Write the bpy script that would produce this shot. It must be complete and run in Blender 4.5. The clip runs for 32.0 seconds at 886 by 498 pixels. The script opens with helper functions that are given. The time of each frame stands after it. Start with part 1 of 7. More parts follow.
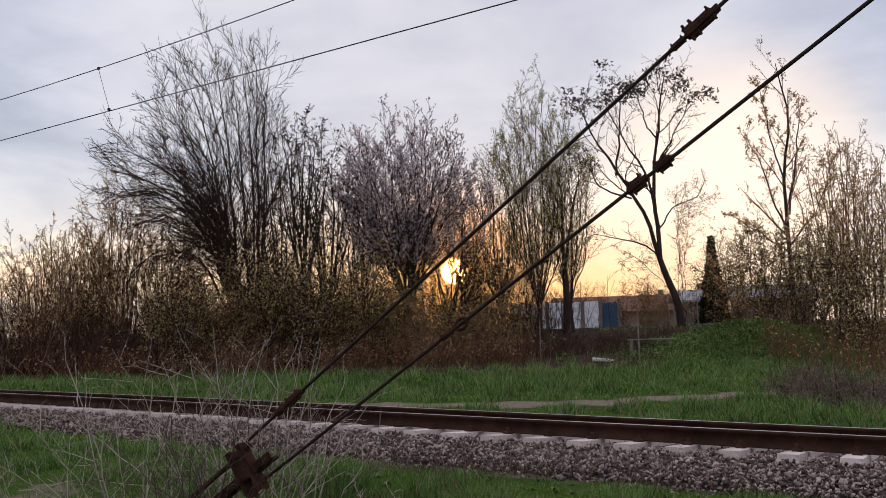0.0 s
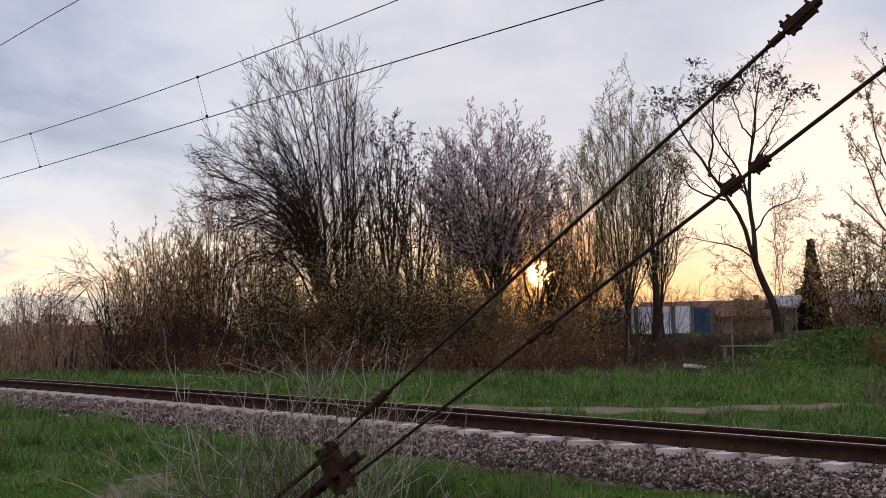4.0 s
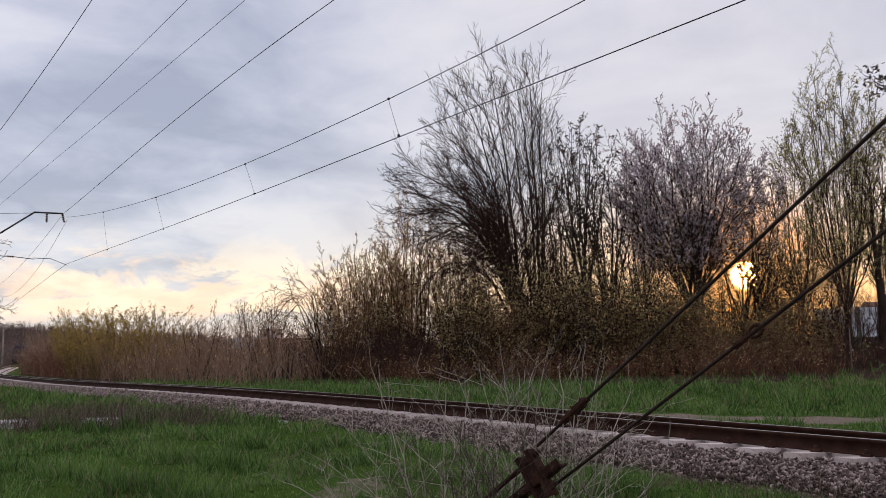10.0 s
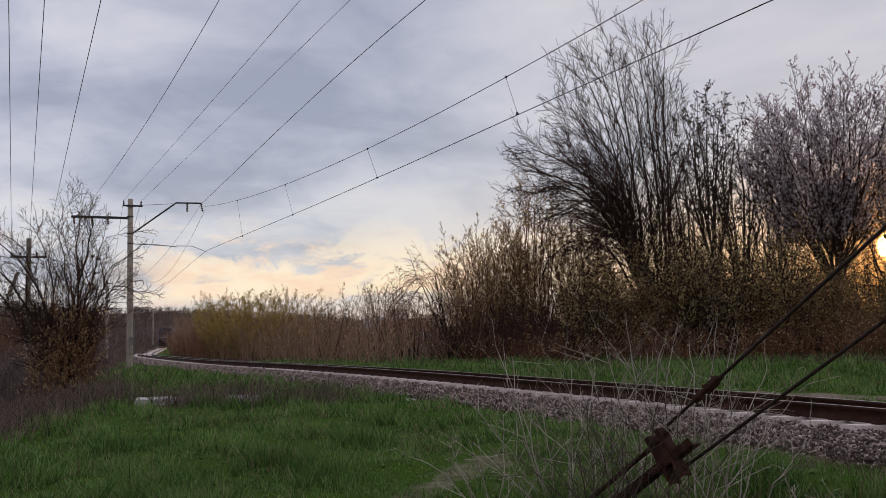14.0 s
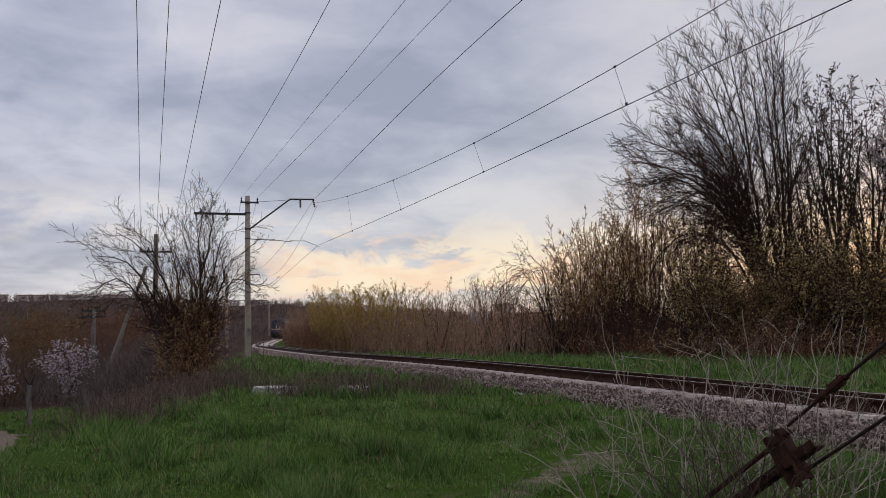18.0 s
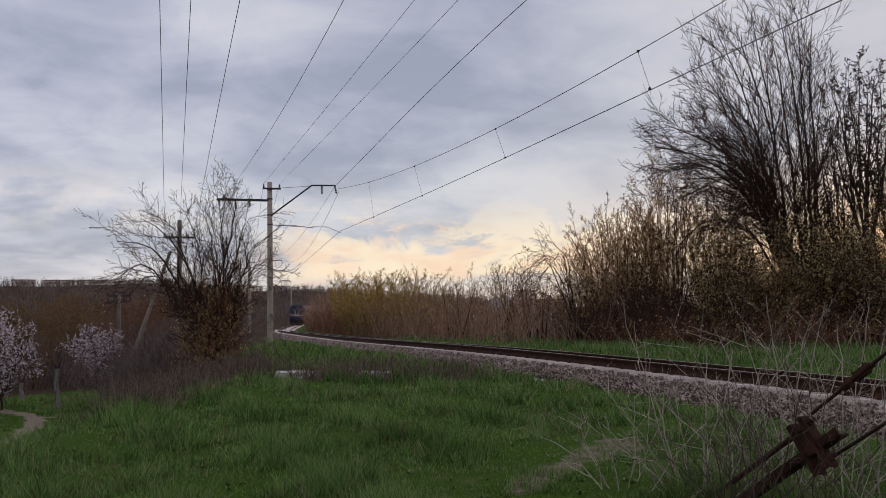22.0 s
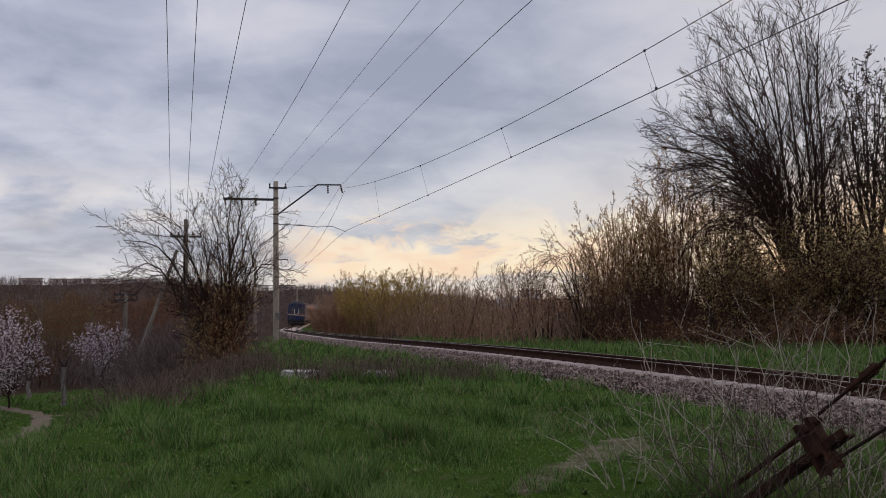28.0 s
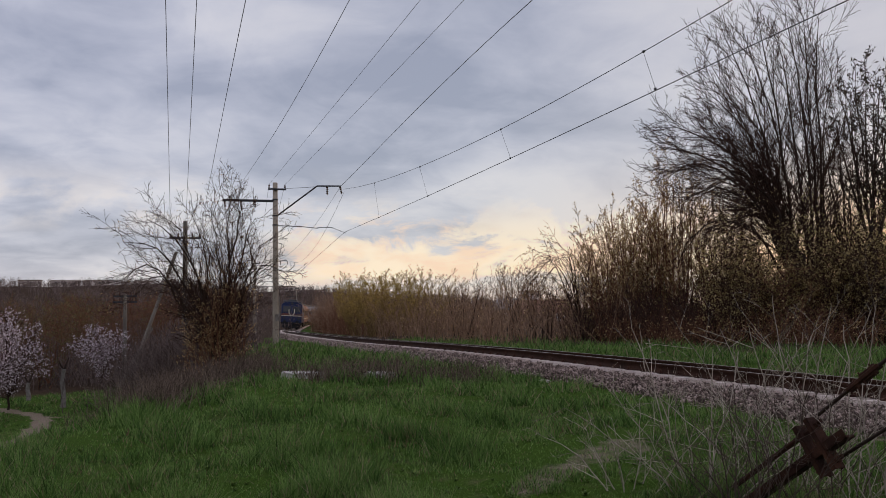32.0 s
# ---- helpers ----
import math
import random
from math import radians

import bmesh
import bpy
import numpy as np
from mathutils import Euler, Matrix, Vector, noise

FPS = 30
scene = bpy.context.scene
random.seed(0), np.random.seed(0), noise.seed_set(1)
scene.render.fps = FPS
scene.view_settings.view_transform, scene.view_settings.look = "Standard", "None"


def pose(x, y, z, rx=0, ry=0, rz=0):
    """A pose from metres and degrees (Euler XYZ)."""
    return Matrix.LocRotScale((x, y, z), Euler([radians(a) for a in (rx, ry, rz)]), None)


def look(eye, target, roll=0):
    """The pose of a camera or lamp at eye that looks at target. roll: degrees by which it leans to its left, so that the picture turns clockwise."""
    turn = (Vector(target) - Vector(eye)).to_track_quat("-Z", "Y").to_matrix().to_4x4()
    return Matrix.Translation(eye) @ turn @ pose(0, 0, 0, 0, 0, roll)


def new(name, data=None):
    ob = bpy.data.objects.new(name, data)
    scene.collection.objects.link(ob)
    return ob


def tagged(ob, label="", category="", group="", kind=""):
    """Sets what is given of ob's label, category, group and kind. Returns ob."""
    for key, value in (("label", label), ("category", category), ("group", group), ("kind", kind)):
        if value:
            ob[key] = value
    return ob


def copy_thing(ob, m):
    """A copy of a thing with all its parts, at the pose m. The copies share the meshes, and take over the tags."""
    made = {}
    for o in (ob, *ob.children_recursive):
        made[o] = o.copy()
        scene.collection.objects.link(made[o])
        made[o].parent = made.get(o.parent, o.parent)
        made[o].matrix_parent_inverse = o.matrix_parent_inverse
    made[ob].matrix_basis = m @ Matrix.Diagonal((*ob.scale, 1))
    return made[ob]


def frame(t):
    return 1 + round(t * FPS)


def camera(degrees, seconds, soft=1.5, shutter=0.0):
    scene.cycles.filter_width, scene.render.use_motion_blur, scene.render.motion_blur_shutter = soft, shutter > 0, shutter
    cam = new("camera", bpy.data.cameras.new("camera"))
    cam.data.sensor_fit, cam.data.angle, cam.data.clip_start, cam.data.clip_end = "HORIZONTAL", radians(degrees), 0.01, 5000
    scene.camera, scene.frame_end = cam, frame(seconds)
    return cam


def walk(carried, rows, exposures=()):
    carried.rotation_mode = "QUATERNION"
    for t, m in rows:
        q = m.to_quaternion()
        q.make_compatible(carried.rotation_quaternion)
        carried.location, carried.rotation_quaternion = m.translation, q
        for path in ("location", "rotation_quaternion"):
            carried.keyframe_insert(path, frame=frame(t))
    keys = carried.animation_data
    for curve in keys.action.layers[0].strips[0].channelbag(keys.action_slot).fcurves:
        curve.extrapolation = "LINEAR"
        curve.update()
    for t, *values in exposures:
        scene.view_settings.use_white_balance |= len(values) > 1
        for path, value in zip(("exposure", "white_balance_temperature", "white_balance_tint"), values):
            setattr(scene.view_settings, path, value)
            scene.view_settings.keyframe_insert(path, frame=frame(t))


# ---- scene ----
cam = camera(58.147, 32.0, soft=0.9)
walk(cam, [
    (0, pose(-0, 0, 1.14, 95.619, 1.252, -40.51)),
    (0.5, pose(0, -0, 1.14, 95.646, 1.207, -40.038)),
    (1, pose(-0, 0, 1.14, 95.682, 1.104, -39.206)),
    (1.5, pose(0, -0, 1.14, 95.755, 0.941, -37.949)),
    (2, pose(0, -0, 1.141, 95.833, 0.838, -36.72)),
    (2.5, pose(-0.001, 0, 1.14, 95.848, 0.827, -36.141)),
    (4.5, pose(-0.001, 0.001, 1.14, 95.942, 0.432, -33.435)),
    (5, pose(-0.001, 0.001, 1.14, 96.019, 0.674, -32.384)),
    (5.5, pose(-0.002, 0.001, 1.139, 96.084, 1.003, -31.547)),
    (6, pose(-0.002, 0.001, 1.139, 96.156, 1.26, -30.43)),
    (6.5, pose(-0.001, 0, 1.138, 96.255, 1.448, -29.165)),
    (7, pose(-0.001, 0, 1.138, 96.344, 1.575, -27.754)),
    (7.5, pose(-0, 0, 1.137, 96.441, 1.774, -26.199)),
    (8, pose(-0.001, 0, 1.136, 96.558, 1.873, -24.59)),
    (8.5, pose(-0.001, 0.001, 1.136, 96.64, 1.822, -23.44)),
    (9, pose(-0.002, 0.001, 1.136, 96.715, 1.681, -22.533)),
    (9.5, pose(-0.002, 0.001, 1.135, 96.769, 1.621, -21.575)),
    (10, pose(-0.002, 0.001, 1.135, 96.7, 1.39, -20.505)),
    (10.5, pose(-0.002, 0.001, 1.135, 96.505, 1.511, -19.341)),
    (11, pose(-0.002, 0.001, 1.135, 96.37, 1.747, -18.383)),
    (11.5, pose(-0.002, 0.001, 1.134, 96.187, 1.726, -17.406)),
    (12, pose(-0.002, 0.001, 1.134, 96.006, 1.624, -16.318)),
    (12.5, pose(-0.002, 0.001, 1.134, 95.779, 1.633, -15.262)),
    (13, pose(-0.003, 0.002, 1.132, 95.729, 1.877, -13.963)),
    (13.5, pose(-0.003, 0.002, 1.131, 95.626, 1.97, -12.743)),
    (15.5, pose(-0.004, 0.002, 1.129, 95.073, 1.551, -8.355)),
    (16, pose(-0.005, 0.003, 1.128, 95.08, 1.387, -6.916)),
    (16.5, pose(-0.005, 0.003, 1.126, 95.157, 1.305, -5.573)),
    (17, pose(-0.005, 0.003, 1.125, 95.197, 1.233, -4.809)),
    (17.5, pose(-0.005, 0.002, 1.124, 95.231, 1.227, -4.369)),
    (18, pose(-0.004, 0.002, 1.123, 95.283, 1.39, -4.031)),
    (18.5, pose(-0.004, 0.002, 1.122, 95.289, 1.391, -3.981)),
    (19, pose(-0.004, 0.002, 1.122, 95.276, 1.4, -3.828)),
    (19.5, pose(-0.005, 0.002, 1.122, 95.207, 1.32, -3.418)),
    (20, pose(-0.005, 0.003, 1.122, 94.827, 1.259, -3.113)),
    (20.5, pose(-0.005, 0.003, 1.121, 94.514, 1.256, -2.844)),
    (21, pose(-0.005, 0.003, 1.122, 94.38, 1.202, -2.578)),
    (21.5, pose(-0.006, 0.003, 1.121, 94.33, 1.22, -2.537)),
    (22, pose(-0.006, 0.003, 1.121, 94.322, 1.188, -2.522)),
    (22.5, pose(-0.006, 0.003, 1.121, 94.318, 1.198, -2.489)),
    (23, pose(-0.006, 0.003, 1.121, 94.33, 1.167, -2.218)),
    (23.5, pose(-0.006, 0.003, 1.12, 94.342, 1.141, -2.071)),
    (24, pose(-0.007, 0.003, 1.119, 94.33, 1.174, -2.083)),
    (24.5, pose(-0.007, 0.004, 1.119, 94.28, 1.137, -2.082)),
    (25, pose(-0.007, 0.004, 1.119, 94.24, 1.045, -2.094)),
    (25.5, pose(-0.007, 0.004, 1.118, 94.24, 1.05, -2.112)),
    (27.5, pose(-0.007, 0.004, 1.119, 94.3, 1.063, -2.118)),
    (28, pose(-0.007, 0.003, 1.119, 94.3, 1.051, -2.123)),
    (28.5, pose(-0.007, 0.004, 1.119, 94.289, 1.075, -2.125)),
    (29, pose(-0.007, 0.004, 1.119, 94.303, 1.08, -2.132)),
    (29.5, pose(-0.007, 0.004, 1.119, 94.325, 1.123, -2.132)),
    (30, pose(-0.007, 0.004, 1.12, 94.321, 1.096, -2.135)),
    (30.5, pose(-0.007, 0.004, 1.12, 94.339, 1.125, -2.136)),
    (31, pose(-0.007, 0.003, 1.121, 94.339, 1.123, -2.145)),
    (31.5, pose(-0.006, 0.003, 1.122, 94.365, 1.149, -2.151)),
    (32, pose(-0.006, 0.003, 1.123, 94.369, 1.154, -2.15)),
], exposures=[(0, -0.06), (9, -0.07), (11, -0.16), (13, -0.33), (17, -0.37), (32, -0.40)])

# ---- world, sun ----
SUN_AZ, SUN_EL = radians(41.4), radians(4.0)          # azimuth from +y towards +x
SUN_DIR = Vector((math.sin(SUN_AZ) * math.cos(SUN_EL), math.cos(SUN_AZ) * math.cos(SUN_EL), math.sin(SUN_EL)))


def make_world():
    w = bpy.data.worlds.new("evening_sky")
    scene.world = w
    w.use_nodes = True
    nt = w.node_tree
    nt.nodes.clear()
    N, L = nt.nodes.new, nt.links.new

    def node(kind, **kw):
        n = N(kind)
        for k, val in kw.items():
            n.inputs[int(k[1:])].default_value = val
        return n

    def op(kind, a, b=None, clamp=False):
        n = N("ShaderNodeMath")
        n.operation, n.use_clamp = kind, clamp
        for i, q in enumerate((a, b)):
            if q is None:
                continue
            if isinstance(q, (int, float)):
                n.inputs[i].default_value = q
            else:
                L(q, n.inputs[i])
        return n.outputs[0]

    def ramp(src, stops):
        n = N("ShaderNodeValToRGB")
        el = n.color_ramp.elements
        while len(el) < len(stops):
            el.new(0.5)
        for e, (p, c) in zip(el, stops):
            e.position = p
            e.color = (*c, 1) if len(c) == 3 else c
        L(src, n.inputs[0])
        return n.outputs[0]

    def mix(f, a, b):
        n = N("ShaderNodeMix")
        n.data_type = "RGBA"
        for i, q in ((0, f), (6, a), (7, b)):
            if isinstance(q, (int, float)):
                n.inputs[i].default_value = q
            elif isinstance(q, tuple):
                n.inputs[i].default_value = (*q, 1)
            else:
                L(q, n.inputs[i])
        return n.outputs[2]

    def step(x, a, b):
        n = N("ShaderNodeMapRange")
        n.interpolation_type = "SMOOTHSTEP"
        L(x, n.inputs[0])
        n.inputs[1].default_value, n.inputs[2].default_value = a, b
        n.inputs[3].default_value, n.inputs[4].default_value = 0, 1
        return n.outputs[0]

    tc = N("ShaderNodeTexCoord")
    nrm = N("ShaderNodeVectorMath")
    nrm.operation = "NORMALIZE"
    L(tc.outputs["Generated"], nrm.inputs[0])
    d = nrm.outputs[0]
    sep = N("ShaderNodeSeparateXYZ")
    L(d, sep.inputs[0])
    x, y, z = sep.outputs
    up = op("MAXIMUM", z, 0.0)
    # cloud deck seen in perspective
    den = op("ADD", up, 0.20)
    cmb = N("ShaderNodeCombineXYZ")
    L(op("DIVIDE", x, den), cmb.inputs[0])
    L(op("DIVIDE", y, den), cmb.inputs[1])
    # the low clouds, seen from the side
    side = N("ShaderNodeCombineXYZ")
    L(op("ARCTAN2", x, y), side.inputs[0])
    L(op("MULTIPLY", z, 2.1), side.inputs[1])

    def cloud(scale, detail, rough, dist, off, src=cmb):
        mp = N("ShaderNodeMapping")
        mp.inputs[1].default_value = off
        L(src.outputs[0], mp.inputs[0])
        n = N("ShaderNodeTexNoise")
        L(mp.outputs[0], n.inputs["Vector"])
        n.inputs["Scale"].default_value, n.inputs["Detail"].default_value = scale, detail
        n.inputs["Roughness"].default_value, n.inputs["Distortion"].default_value = rough, dist
        return n.outputs["Fac"]

    big, small = cloud(1.15, 6, 0.50, 0.3, (3.1, 4.4, 0)), cloud(4.2, 7, 0.56, 0.5, (7.3, 0.2, 2))
    dens = op("ADD", op("MULTIPLY", big, 0.76), op("MULTIPLY", small, 0.24))
    deck = ramp(dens, [(0.38, (0.72, 0.75, 0.83)), (0.46, (0.605, 0.645, 0.76)), (0.53, (0.475, 0.52, 0.655)), (0.61, (0.35, 0.395, 0.53))])
    # nearness to the sun
    dot = N("ShaderNodeVectorMath")
    dot.operation = "DOT_PRODUCT"
    L(d, dot.inputs[0])
    dot.inputs[1].default_value = SUN_DIR
    c = dot.outputs["Value"]
    wide, mid, near = step(c, 0.78, 1.0), step(c, 0.92, 1.0), step(c, 0.982, 1.0)
    # high thin cloud lit from below, paler towards the sun
    lit = mix(op("MULTIPLY", wide, 0.55), deck, (0.64, 0.64, 0.70))
    low = op("SUBTRACT", 1.0, step(up, 0.03, 0.21))
    lit = mix(op("MULTIPLY", op("MULTIPLY", wide, low), 0.75), lit, (0.93, 0.73, 0.58))
    lit = mix(op("MULTIPLY", op("MULTIPLY", mid, op("SUBTRACT", 1.0, step(up, 0.04, 0.22))), 0.75), lit, (1.04, 0.80, 0.60))
    # thin bright cloud to the right of the sun
    dot2 = N("ShaderNodeVectorMath")
    dot2.operation = "DOT_PRODUCT"
    L(d, dot2.inputs[0])
    dot2.inputs[1].default_value = (0.860, 0.488, 0.148)
    lit = mix(op("MULTIPLY", step(dot2.outputs["Value"], 0.978, 0.9995), 0.8), lit, (1.2, 1.0, 0.80))
    # clear air under the deck, and the lit edges of the low clouds before it
    ahead = op("MULTIPLY", step(y, 0.2, 0.7), step(x, -0.50, -0.20))
    west = op("MULTIPLY", step(y, 0.2, 0.7), step(x, -0.215, -0.10))
    clear = op("MULTIPLY", op("MULTIPLY", op("SUBTRACT", 1.0, step(up, 0.028, 0.062)), ahead), 0.75)
    lit = mix(clear, lit, (0.66, 0.70, 0.76))
    puff = cloud(9.0, 10, 0.66, 0.5, (0.62, 2.3, 4), side)
    tone = cloud(11.0, 6, 0.55, 0.2, (3.9, 1.1, 7), side)
    band = op("MULTIPLY", step(up, 0.022, 0.050), op("SUBTRACT", 1.0, step(up, 0.070, 0.155)))
    edge = op("MULTIPLY", op("MULTIPLY", step(op("ADD", puff, op("MULTIPLY", band, 0.16)), 0.53, 0.65), band), west)
    warm = mix(step(tone, 0.42, 0.60), (1.04, 0.92, 0.74), (0.98, 0.75, 0.60))
    lit = mix(op("MULTIPLY", edge, 0.95), lit, warm)
    pale = op("MULTIPLY", op("MULTIPLY", step(up, 0.085, 0.125), op("SUBTRACT", 1.0, step(up, 0.125, 0.19))), op("SUBTRACT", 1.0, step(x, -0.16, -0.02)))
    lit = mix(op("MULTIPLY", op("MULTIPLY", pale, step(cloud(6.0, 7, 0.55, 0.3, (5.1, 8.2, 3), side), 0.46, 0.58)), 0.55), lit, (0.84, 0.80, 0.78))
    haze = op("MULTIPLY", op("SUBTRACT", 1.0, step(up, 0.0, 0.05)), 0.40)
    lit = mix(haze, lit, (0.60, 0.58, 0.60))
    lit = mix(op("MULTIPLY", op("MULTIPLY", mid, op("SUBTRACT", 1.0, step(up, 0.0, 0.17))), 0.88), lit, (0.86, 0.42, 0.18))
    # an overcast vault is brightest overhead
    vault = N("ShaderNodeVectorMath")
    vault.operation = "SCALE"
    L(lit, vault.inputs[0])
    L(op("ADD", op("ADD", 1.0, op("MULTIPLY", step(up, 0.42, 0.95), 1.5)), op("MULTIPLY", step(op("MULTIPLY", x, -1.0), -0.1, 0.5), 0.14)), vault.inputs[3])
    rosy = N("ShaderNodeVectorMath")
    rosy.operation = "MULTIPLY"
    L(vault.outputs[0], rosy.inputs[0])
    rosy.inputs[1].default_value = (1.065, 0.995, 0.985)
    lit = rosy.outputs[0]
    lit = mix(op("MULTIPLY", op("POWER", near, 7.0), 0.9), lit, (1.0, 0.33, 0.10))
    # the sun, veiled
    glow = op("ADD", op("MULTIPLY", op("POWER", near, 4.0), 0.12), op("MULTIPLY", op("POWER", step(c, 0.9988, 1.0), 2.0), 1.0))
    disc = op("MULTIPLY", step(c, 0.99986, 0.99996), 260.0)
    sunc = N("ShaderNodeVectorMath")
    sunc.operation = "SCALE"
    sunc.inputs[0].default_value = (1.0, 0.42, 0.11)
    L(op("ADD", glow, disc), sunc.inputs[3])
    add = N("ShaderNodeVectorMath")
    add.operation = "ADD"
    L(lit, add.inputs[0])
    L(sunc.outputs[0], add.inputs[1])
    bg = N("ShaderNodeBackground")
    L(add.outputs[0], bg.inputs[0])
    bg.inputs[1].default_value = 1.0
    # clear air behind the cloud
    sky = N("ShaderNodeTexSky")
    sky.sky_type, sky.sun_disc = "NISHITA", False
    sky.sun_elevation, sky.sun_rotation = SUN_EL, SUN_AZ
    sky.dust_density = 0.15
    bg2 = N("ShaderNodeBackground")
    L(sky.outputs[0], bg2.inputs[0])
    bg2.inputs[1].default_value = 0.04
    both = N("ShaderNodeAddShader")
    L(bg.outputs[0], both.inputs[0])
    L(bg2.outputs[0], both.inputs[1])
    out = N("ShaderNodeOutputWorld")
    L(both.outputs[0], out.inputs[0])


make_world()
sun = new("sun", bpy.data.lights.new("sun", "SUN"))
sun.data.energy, sun.data.angle, sun.data.color = 1.3, radians(1.5), (1.0, 0.60, 0.30)
sun.matrix_world = look(SUN_DIR * 100, (0, 0, 0))

# ---- materials ----
def surf(name, cols, scale=8.0, rough=0.8, bump=0.3, metal=0.0, fine=60.0, by_object=0.0, by_island=0.0, spots=None, stretch=(1, 1, 1), generated=False, spec=0.12):
    """A surface whose colour runs through cols by noise at two scales, with fine relief."""
    m = bpy.data.materials.new(name)
    m.use_nodes = True
    nt = m.node_tree
    N, L = nt.nodes.new, nt.links.new
    bsdf = nt.nodes["Principled BSDF"]
    tc = N("ShaderNodeTexCoord")
    mp = N("ShaderNodeMapping")
    mp.inputs[3].default_value = stretch
    L(tc.outputs["Generated" if generated else "Object"], mp.inputs[0])

    def noise_of(sc, det, rgh=0.55):
        n = N("ShaderNodeTexNoise")
        n.inputs["Scale"].default_value, n.inputs["Detail"].default_value, n.inputs["Roughness"].default_value = sc, det, rgh
        L(mp.outputs[0], n.inputs["Vector"])
        return n.outputs["Fac"]

    def math_of(kind, a, b):
        n = N("ShaderNodeMath")
        n.operation = kind
        for i, q in enumerate((a, b)):
            if isinstance(q, (int, float)):
                n.inputs[i].default_value = q
            else:
                L(q, n.inputs[i])
        return n.outputs[0]

    n1, n2 = noise_of(scale, 5), noise_of(fine, 4)
    f = math_of("ADD", math_of("MULTIPLY", n1, 0.65), math_of("MULTIPLY", n2, 0.35))
    if by_object:
        oi = N("ShaderNodeObjectInfo")
        f = math_of("ADD", f, math_of("MULTIPLY", math_of("SUBTRACT", oi.outputs["Random"], 0.5), by_object))
    if by_island:
        ge = N("ShaderNodeNewGeometry")
        f = math_of("ADD", f, math_of("MULTIPLY", math_of("SUBTRACT", ge.outputs["Random Per Island"], 0.5), by_island))
    rp = N("ShaderNodeValToRGB")
    el = rp.color_ramp.elements
    while len(el) < len(cols):
        el.new(0.5)
    for i, (e, c) in enumerate(zip(el, cols)):
        e.position = 0.30 + 0.40 * i / max(1, len(cols) - 1)
        e.color = (*c, 1)
    L(f, rp.inputs[0])
    col = rp.outputs[0]
    if spots:
        sc, thr, sc_col = spots
        s1 = noise_of(sc, 6, 0.65)
        mr = N("ShaderNodeMapRange")
        L(s1, mr.inputs[0])
        mr.inputs[1].default_value, mr.inputs[2].default_value = thr, thr + 0.08
        mx = N("ShaderNodeMix")
        mx.data_type = "RGBA"
        L(mr.outputs[0], mx.inputs[0])
        L(col, mx.inputs[6])
        mx.inputs[7].default_value = (*sc_col, 1)
        col = mx.outputs[2]
    L(col, bsdf.inputs["Base Color"])
    rr = N("ShaderNodeMapRange")
    L(n2, rr.inputs[0])
    rr.inputs[3].default_value, rr.inputs[4].default_value = max(0.02, rough - 0.12), min(1, rough + 0.12)
    L(rr.outputs[0], bsdf.inputs["Roughness"])
    bsdf.inputs["Metallic"].default_value = metal
    bsdf.inputs["Specular IOR Level"].default_value = spec
    if bump:
        b = N("ShaderNodeBump")
        b.inputs["Strength"].default_value, b.inputs["Distance"].default_value = bump, 0.02
        L(f, b.inputs["Height"])
        L(b.outputs[0], bsdf.inputs["Normal"])
    return m


def leafy(name, cols, trans=0.35):
    """Thin leaf, petal or blade: colour varies by piece, some light passes."""
    m = surf(name, cols, scale=0.6, rough=0.6, bump=0, fine=9.0, by_island=0.5)
    nt = m.node_tree
    N, L = nt.nodes.new, nt.links.new
    bsdf = nt.nodes["Principled BSDF"]
    tr = N("ShaderNodeBsdfTranslucent")
    L(bsdf.inputs["Base Color"].links[0].from_socket, tr.inputs[0])
    mx = N("ShaderNodeMixShader")
    mx.inputs[0].default_value = trans
    L(bsdf.outputs[0], mx.inputs[1])
    L(tr.outputs[0], mx.inputs[2])
    L(mx.outputs[0], nt.nodes["Material Output"].inputs[0])
    return m


M_RAIL_SIDE = surf("rusted_rail_steel", [(0.016, 0.0075, 0.005), (0.034, 0.015, 0.009), (0.06, 0.028, 0.018)], 5, 0.75, 0.3, 0.2, 80, spec=0.1)
M_RAIL_TOP = surf("polished_rail_head", [(0.26, 0.235, 0.21), (0.42, 0.39, 0.36)], 3, 0.30, 0.05, 1.0, 50, stretch=(1, 0.2, 1))
M_SLEEPER = surf("weathered_concrete_sleeper", [(0.32, 0.252, 0.22), (0.48, 0.395, 0.352), (0.58, 0.49, 0.445)], 4, 0.9, 0.4, 0, 45, by_object=0.25, spots=(7, 0.62, (0.16, 0.10, 0.07)))
M_STONE = surf("granite_ballast", [(0.070, 0.049, 0.041), (0.165, 0.119, 0.102), (0.34, 0.258, 0.225)], 3, 0.9, 0.3, 0, 30, by_island=0.7)
# darker than the loose stones, so their gaps look shaded
M_SHADED_BED = surf("ballast_bed", [(0.03, 0.02, 0.016), (0.08, 0.055, 0.046), (0.19, 0.138, 0.118)], 16, 0.95, 1.0, 0, 45)
M_CONCRETE = surf("old_concrete", [(0.19, 0.155, 0.122), (0.31, 0.26, 0.205), (0.42, 0.355, 0.285)], 1.3, 0.9, 0.35, 0, 25, stretch=(1, 1, 0.35), spots=(2.5, 0.62, (0.16, 0.14, 0.12)))
M_OLDPOLE = surf("weathered_grey_pole", [(0.08, 0.067, 0.057), (0.18, 0.155, 0.132), (0.27, 0.24, 0.205)], 2, 0.95, 0.4, 0, 30, stretch=(1, 1, 0.2))
